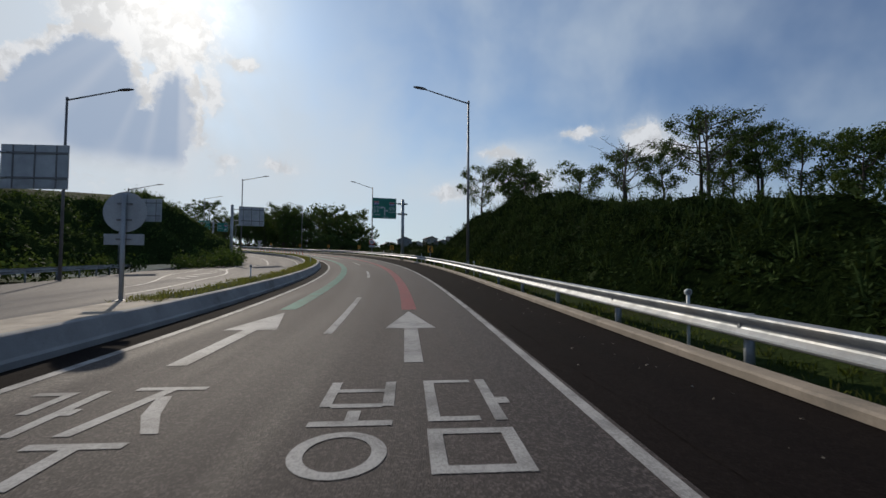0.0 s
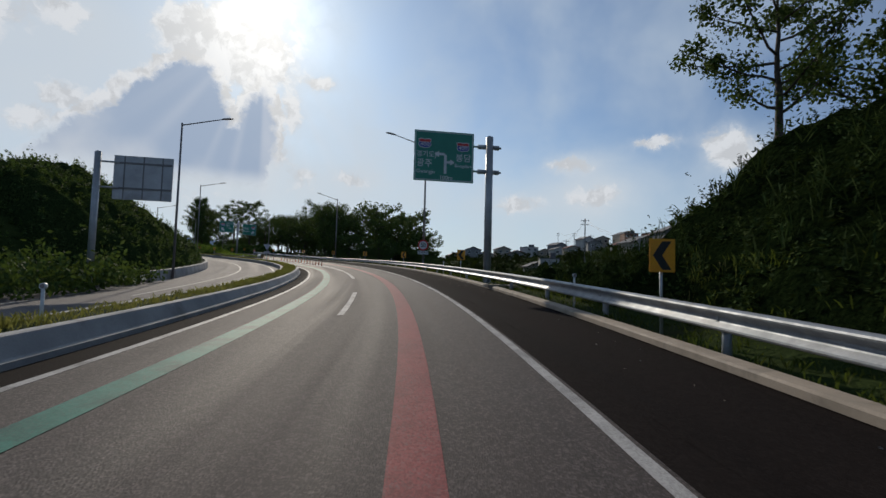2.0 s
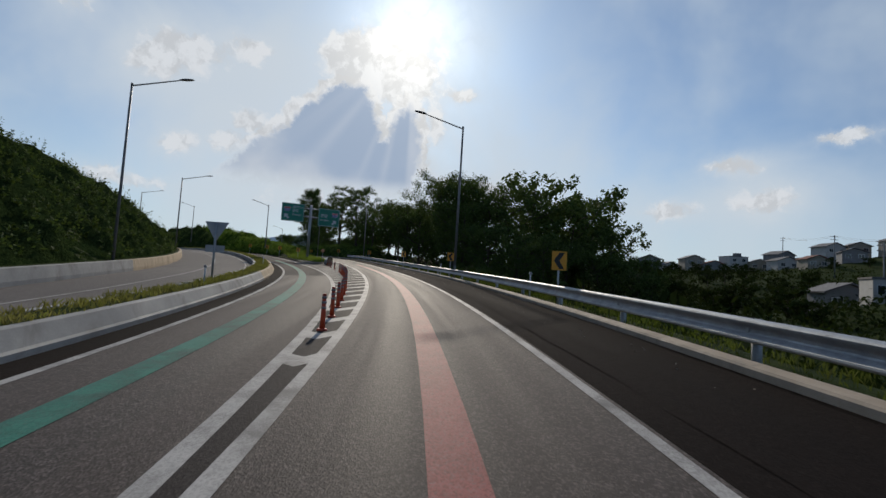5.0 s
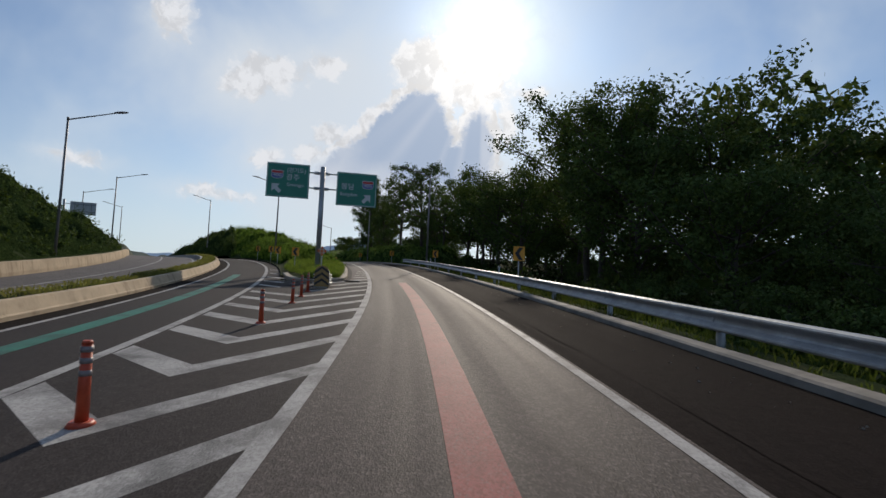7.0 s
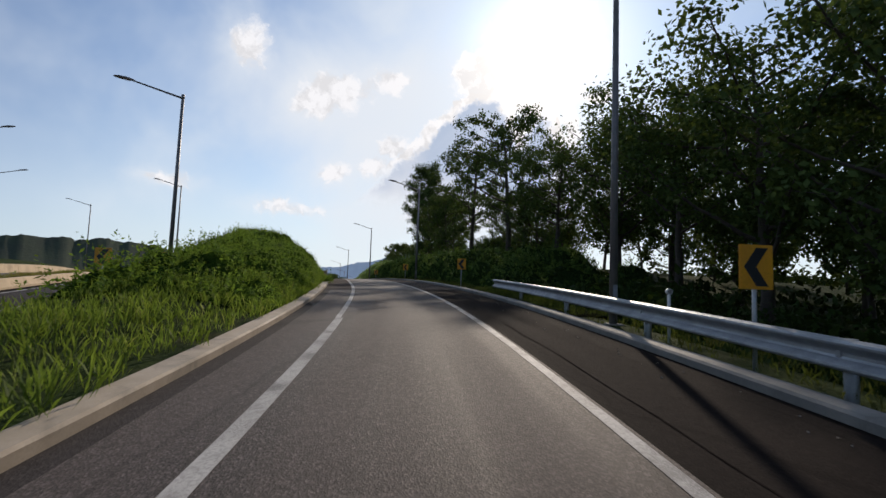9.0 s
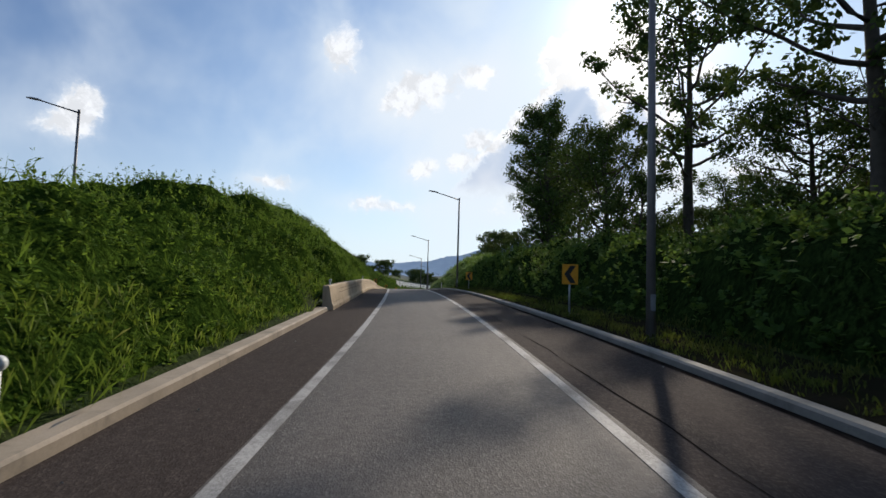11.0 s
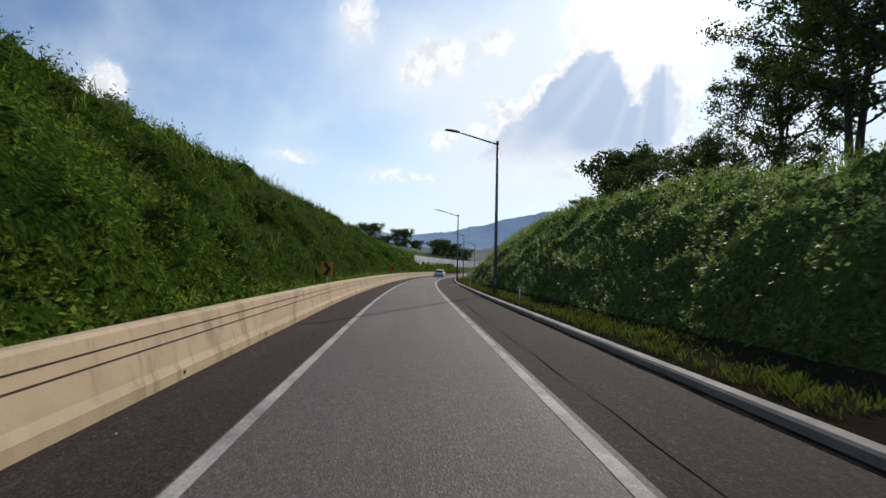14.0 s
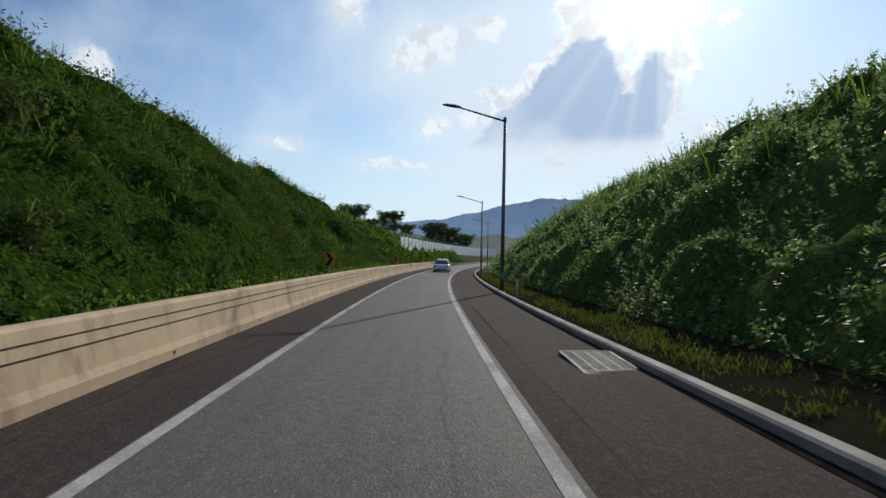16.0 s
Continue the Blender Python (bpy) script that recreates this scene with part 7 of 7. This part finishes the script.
# ---- hillside town across the valley ----
M_ROOFRED = mottled("red_tile_roof", (0.20, 0.07, 0.045), (0.14, 0.05, 0.035), 2, 20, 0.8, depth=0.01)
M_ROOFGREY = mottled("grey_roof", (0.16, 0.16, 0.165), (0.11, 0.11, 0.115), 2, 20, 0.8, depth=0.01)
WALLS = [mottled("cream_render", (0.34, 0.31, 0.26), (0.28, 0.26, 0.22), 0.8, 20, 0.9, stain=(0.26, 0.24, 0.2)), mottled("pink_brick", (0.22, 0.12, 0.09), (0.17, 0.10, 0.07), 0.8, 20, 0.9),
         mottled("grey_render", (0.22, 0.23, 0.24), (0.18, 0.185, 0.19), 0.8, 20, 0.9, stain=(0.2, 0.2, 0.2)), mottled("white_render", (0.48, 0.48, 0.47), (0.42, 0.42, 0.41), 0.8, 20, 0.9, stain=(0.36, 0.36, 0.34)),
         mottled("dark_cladding", (0.05, 0.055, 0.07), (0.04, 0.043, 0.055), 0.8, 20, 0.8)]


def house(s, d, w, dep, storeys, wall, roof, turn, label, gable=True, lift=0.0):
    """A house with its storeys, windows, door and roof; its front looks back along the road."""
    h = float(right_height(s, d)) + lift
    g = anchor("house", spot(s, d, h, turn), label, "house", "houses of the hillside town")
    H = 2.9 * storeys
    body = part("wall", box(w, dep, H + 1.5, (0, 0, H / 2 - 0.75)), wall, g)
    if gable:
        rise = w * 0.2
        bm = bmesh.new()
        o = 0.5
        sec = [(-w / 2 - o, H - 0.1), (0, H + rise), (w / 2 + o, H - 0.1), (w / 2 + o, H + 0.12), (0, H + rise + 0.24), (-w / 2 - o, H + 0.12)]
        a = [bm.verts.new((x, -dep / 2 - o, z)) for x, z in sec]
        b = [bm.verts.new((x, dep / 2 + o, z)) for x, z in sec]
        for i in range(6):
            bm.faces.new([a[i], a[(i + 1) % 6], b[(i + 1) % 6], b[i]])
        bm.faces.new([a[0], a[1], a[4], a[5]]), bm.faces.new([a[1], a[2], a[3], a[4]]), bm.faces.new([b[5], b[4], b[1], b[0]]), bm.faces.new([b[4], b[3], b[2], b[1]])
        bmesh.ops.recalc_face_normals(bm, faces=bm.faces)
        part("roof", bm, roof, g, "pitched roof with eaves")
        for y in (-dep / 2, dep / 2):
            gb = bmesh.new()
            gb.faces.new([gb.verts.new((-w / 2, y, H - 0.02)), gb.verts.new((w / 2, y, H - 0.02)), gb.verts.new((0, y, H + rise - 0.05))])
            part("gable", gb, wall, g)
    else:
        part("roof", joined(box(w + 0.3, dep + 0.3, 0.3, (0, 0, H + 0.15), 0.03), box(w * 0.3, dep * 0.3, 1.6, (w * 0.2, 0, H + 1.0), 0.03)), roof, g, "flat roof with a stair head")
    pane = frame_ = None
    n = max(2, int(w / 3.2))
    for k in range(storeys):
        for j in range(n):
            x, z = -w / 2 + (j + 0.5) * w / n, 2.9 * k + 1.55
            if pane is None:
                frame_ = part("window", joined(box(1.7, 0.06, 0.1, (0, 0, 0.62)), box(1.7, 0.06, 0.1, (0, 0, -0.62)), box(0.1, 0.06, 1.2, (-0.8, 0, 0)), box(0.1, 0.06, 1.2, (0.8, 0, 0)), box(0.06, 0.06, 1.2, (0, 0, 0))), M_SIGNWHITE, g, "window frame")
                pane = part("pane", box(1.55, 0.03, 1.2, (0, 0.02, 0)), M_GLASS, frame_, "dark window glass")
                f = frame_
            else:
                f = new("window", frame_.data)
                f.parent = g
                q = new("pane", pane.data)
                q.parent = f
            f.location = (x, -dep / 2 - 0.03, z)
    return g


TOWN = [(190, 192, 8, 7, 2, 3, 1, 12, True), (187, 199, 7, 7, 2, 0, 1, -8, True), (194, 196, 9, 7, 1, 3, 1, 5, False), (199, 186, 8, 7, 2, 2, 1, 20, True), (204, 183, 7, 7, 1, 0, 1, -10, True), (196, 180, 8, 7, 1, 3, 1, 4, True),
        (209, 178, 8, 7, 2, 3, 1, 10, False), (214, 174, 9, 7, 1, 2, 0, -5, True), (219, 170, 8, 7, 2, 0, 1, 0, True), (225, 164, 8, 7, 1, 3, 1, 14, True), (230, 160, 9, 7, 2, 2, 1, -12, True), (238, 155, 9, 8, 1, 0, 0, 8, True),
        (181, 201, 9, 8, 2, 0, 1, 5, True), (177, 190, 7, 7, 2, 1, 1, -6, False), (172, 194, 8, 7, 2, 1, 1, 10, False), (167, 178, 7, 6, 2, 0, 0, 16, True), (183, 178, 7, 6, 1, 2, 1, -14, True), (174, 172, 8, 6, 1, 3, 0, 9, True), (165, 160, 8, 6, 1, 0, 1, 22, True), (186, 166, 7, 6, 1, 0, 0, 2, True),
        (139, 66, 5, 4, 1, 3, 1, 0, False), (146, 70, 7, 4, 1, 2, 1, 15, True), (136, 98, 10, 7, 1, 0, 1, 20, True), (129, 101, 12, 8, 1, 2, 1, 12, True),
        (112, 80, 14, 8, 1, 1, 0, -4, True), (102.5, 68, 13, 8, 1, 0, 1, 25, True), (118, 96, 17, 8, 2, 4, 1, 4, False)]
for k, (s, d, w, dep, st_, wl, rf, tn, gb) in enumerate(TOWN):
    house(s, d, w, dep, st_, WALLS[wl], (M_ROOFRED, M_ROOFGREY)[rf], tn - 35, ("cream", "pink brick", "grey rendered", "white", "dark clad")[wl] + " hillside house with " + ("a pitched roof" if gb else "a flat roof") + " across the valley", gb, 0.0)
house(143, 124, 11, 9, 2, WALLS[4], M_ROOFGREY, -30, "dark two-storey building below the pines", False)
# yard wall below the nearest house
# stubble field on the valley floor
_s, _d = np.meshgrid(np.arange(96, 127, 2.0), np.arange(30, 45, 1.5), indexing="ij")
structure(make("field", place(_s, _d, right_height(_s, _d) + 0.12).reshape(-1, 3), grid_faces(*_s.shape), mottled("dry_stubble", (0.10, 0.085, 0.045), (0.06, 0.065, 0.028), 0.4, 14, 0.95, depth=0.05, stain=(0.045, 0.06, 0.02), stain_scale=0.25), smooth=True), "dry brown stubble field in the valley", "field")
yard = make("yard_wall", [(x, y, z) for y in (-0.15, 0.15) for x, z in [(-9, -1.5), (9, -1.5), (9, 1.9), (-9, 1.9)]], [[0, 1, 2, 3], [7, 6, 5, 4], [0, 4, 5, 1], [2, 6, 7, 3], [3, 7, 4, 0], [1, 5, 6, 2]], WALLS[0])
yard.matrix_basis = spot(95, 50, float(right_height(95, 50)), -22)
tagged(yard, "cream rendered yard wall below a house", "wall")

# pines on the hilltop and trees among the houses
def pine_meshes(seed):
    rng = np.random.default_rng(seed)
    v, f = tube(np.array([[rng.normal() * 0.12 * (k > 0), rng.normal() * 0.12 * (k > 0), 1.25 * k] for k in range(8)]), [0.17 * (1 - 0.1 * k) for k in range(8)], 7)
    me = bpy.data.meshes.new("trunk")
    me.from_pydata([tuple(map(float, p)) for p in v], [], f)
    me.materials.append(M_BARK)
    tips = np.array([[math.cos(a) * r, math.sin(a) * r, z] for z, r in ((6.6, 1.9), (7.4, 2.2), (8.2, 1.9), (9.0, 1.2), (9.5, 0.4)) for a in rng.uniform(0, 6.3, 7)])
    c = np.repeat(tips, 20, 0) + rng.normal(size=(len(tips) * 20, 3)) * np.array([0.5, 0.5, 0.22])
    return me, quads_mesh("crown", leaves(c, 0.5, 0.35, 0.3), M_LEAF)


PINES = len(TREES)
TREES.append(pine_meshes(21))
TREES.append(pine_meshes(22))
rng_ = np.random.default_rng(5)
for k in range(30):
    s, d = 108 + 20 * rng_.random(), 94 + 20 * rng_.random()
    tree(PINES + k % 2, place(s, d, float(right_height(s, d))), rng_.uniform(0, 360), rng_.uniform(0.8, 1.15), "tall umbrella-shaped pine on a hilltop", "hilltop pines")
for k in range(150):
    # gardens on the hillside, hedgerows on the valley floor
    s, d = (110 + 120 * rng_.random(), 78 + 110 * rng_.random()) if k < 105 else (104 + 66 * rng_.random(), (46.0, 58.0, 72.0)[k % 3] + 3 * rng_.random())
    if any(abs(s - q[0]) < 4 and -14 < d - q[1] < 5 for q in TOWN):
        continue
    tree(9, place(s, d, float(right_height(s, d))), rng_.uniform(0, 360), rng_.uniform(0.55, 1.0), "small dark garden tree among hillside houses", "garden trees")


def utility_pole(s, d, height):
    g = anchor("utility_pole", spot(s, d, float(right_height(s, d)) - 0.5, -30), "concrete utility pole with cross arms", "utility pole", "utility poles")
    part("pole", rod((0, 0, 0), (0, 0, height), 0.17, 0.11, 12), WALLS[2], g)
    for z in (height - 0.5, height - 1.4):
        part("cross_arm", box(2.0, 0.1, 0.1, (0, 0.1, z), 0.01), M_POLE, g)
        for x in (-0.85, -0.3, 0.3, 0.85):
            part("insulator", rod((x, 0.1, z + 0.05), (x, 0.1, z + 0.25), 0.05, 0.03, 8), M_SIGNWHITE, g)


POLES = [(100, 46, 11), (124, 60, 12), (149, 86, 13), (154, 106, 14), (176, 140, 13), (196, 180, 13)]
for s, d, h in POLES:
    utility_pole(s, d, h)
for (s0, d0, h0), (s1, d1, h1) in zip(POLES, POLES[1:]):
    a, b = place(s0, d0, float(right_height(s0, d0)) - 0.5 + h0 - 0.3), place(s1, d1, float(right_height(s1, d1)) - 0.5 + h1 - 0.3)
    for off in (-0.5, 0.5):
        pts = np.array([a + (b - a) * u + np.array([0, 0, -1.0 * 4 * u * (1 - u) + off * 0.4]) for u in np.linspace(0, 1, 9)])
        v, f = tube(pts, [0.02] * 9, 4)
        tagged(make("overhead_cable", v, f, M_BLACK), "thin sagging overhead cable between poles", "cable", "overhead cables")

# ---- side road joining from the left at the start ----
structure(ribbon("road_side", -60, 78, lambda s: lay([(-60, -30), (10, -21.5), (32, -22.5), (60, -24.5), (78, -21)], s), lambda s: far_wall(s) - 0.1, M_FARLANE, -0.01, cols=4), "pale asphalt side road joining from the left", "road")
marking(20, 74, lambda s: lay([(20, -12.4), (35, -13.4), (52, -15.8), (74, -17.0)], s), 0.16, M_WHITE, "white line along the side road")
marking(24, 60, lambda s: lay([(24, -14.6), (42, -17.9), (60, -19.0)], s), 0.16, M_WHITE, "white line along the side road")
painted("gore_chevrons", [[(s, -14.2 - 0.07 * (s - 30)), (s + 1.6, -15.4 - 0.07 * (s - 30)), (s + 2.1, -15.4 - 0.07 * (s - 30)), (s + 0.5, -14.2 - 0.07 * (s - 30))] for s in np.arange(32, 56, 2.4)], "worn hatching between the side roads", M_WORNWHITE, h=0.008)
marking(60, 400, lambda s: far_wall(s) + 3.6, 0.15, M_WHITE, "white lane line on the oncoming carriageway")
marking(20, 400, lambda s: median(s) - 2.4, 0.15, M_WHITE, "white edge line beside the median")


def left_rail():
    g = anchor("guard_rail", spot(35, -24.4), "short galvanised guard rail beside the side road", "guard rail")
    inv = g.matrix_basis.inverted()
    w = [(0.05, 0.78), (-0.04, 0.725), (-0.05, 0.69), (0.03, 0.62), (0.03, 0.60), (-0.05, 0.53), (-0.04, 0.495), (0.05, 0.445)]
    w = w + [(d + 0.012, h) for d, h in w[::-1]]
    off = [(-60, -26), (10, -23.2), (32, -24.2), (60, -25.9)]
    for s in np.arange(2, 58, 4.0):
        b = sweep("beam", w, np.linspace(s, s + 4.02, 3), lambda q: lay(off, q), M_GALV, smooth=True)
        b.matrix_world = inv
        b.parent = g
        p = part("post", rod((0, 0, -0.4), (0, 0, 0.72), 0.06, 0.06, 10), M_GALV, g)
        p.matrix_basis = inv @ spot(s + 0.2, float(lay(off, s)) - 0.15)
    g["kind"] = "structure"


left_rail()
cover(20, 62, const(-36), const(-25.2), lambda s, d: 0.3 + 0.06 * np.maximum(-25.5 - d, 0), 5, 0.35, M_SHRUB, "verge_shrubs", "dark weeds behind the side road rail", 0.6, 0.5, 0.4, bushy=1.4, clump=8)
cover(58, 74, lambda s: far_wall(s) - 6, lambda s: far_wall(s) + 0.6, lambda s, d: 0.1 + 0 * s, 10, 0.28, M_SHRUB, "verge_shrubs", "bushes round a sign post", 0.8, 0.5, 0.4, bushy=2.2, clump=9)

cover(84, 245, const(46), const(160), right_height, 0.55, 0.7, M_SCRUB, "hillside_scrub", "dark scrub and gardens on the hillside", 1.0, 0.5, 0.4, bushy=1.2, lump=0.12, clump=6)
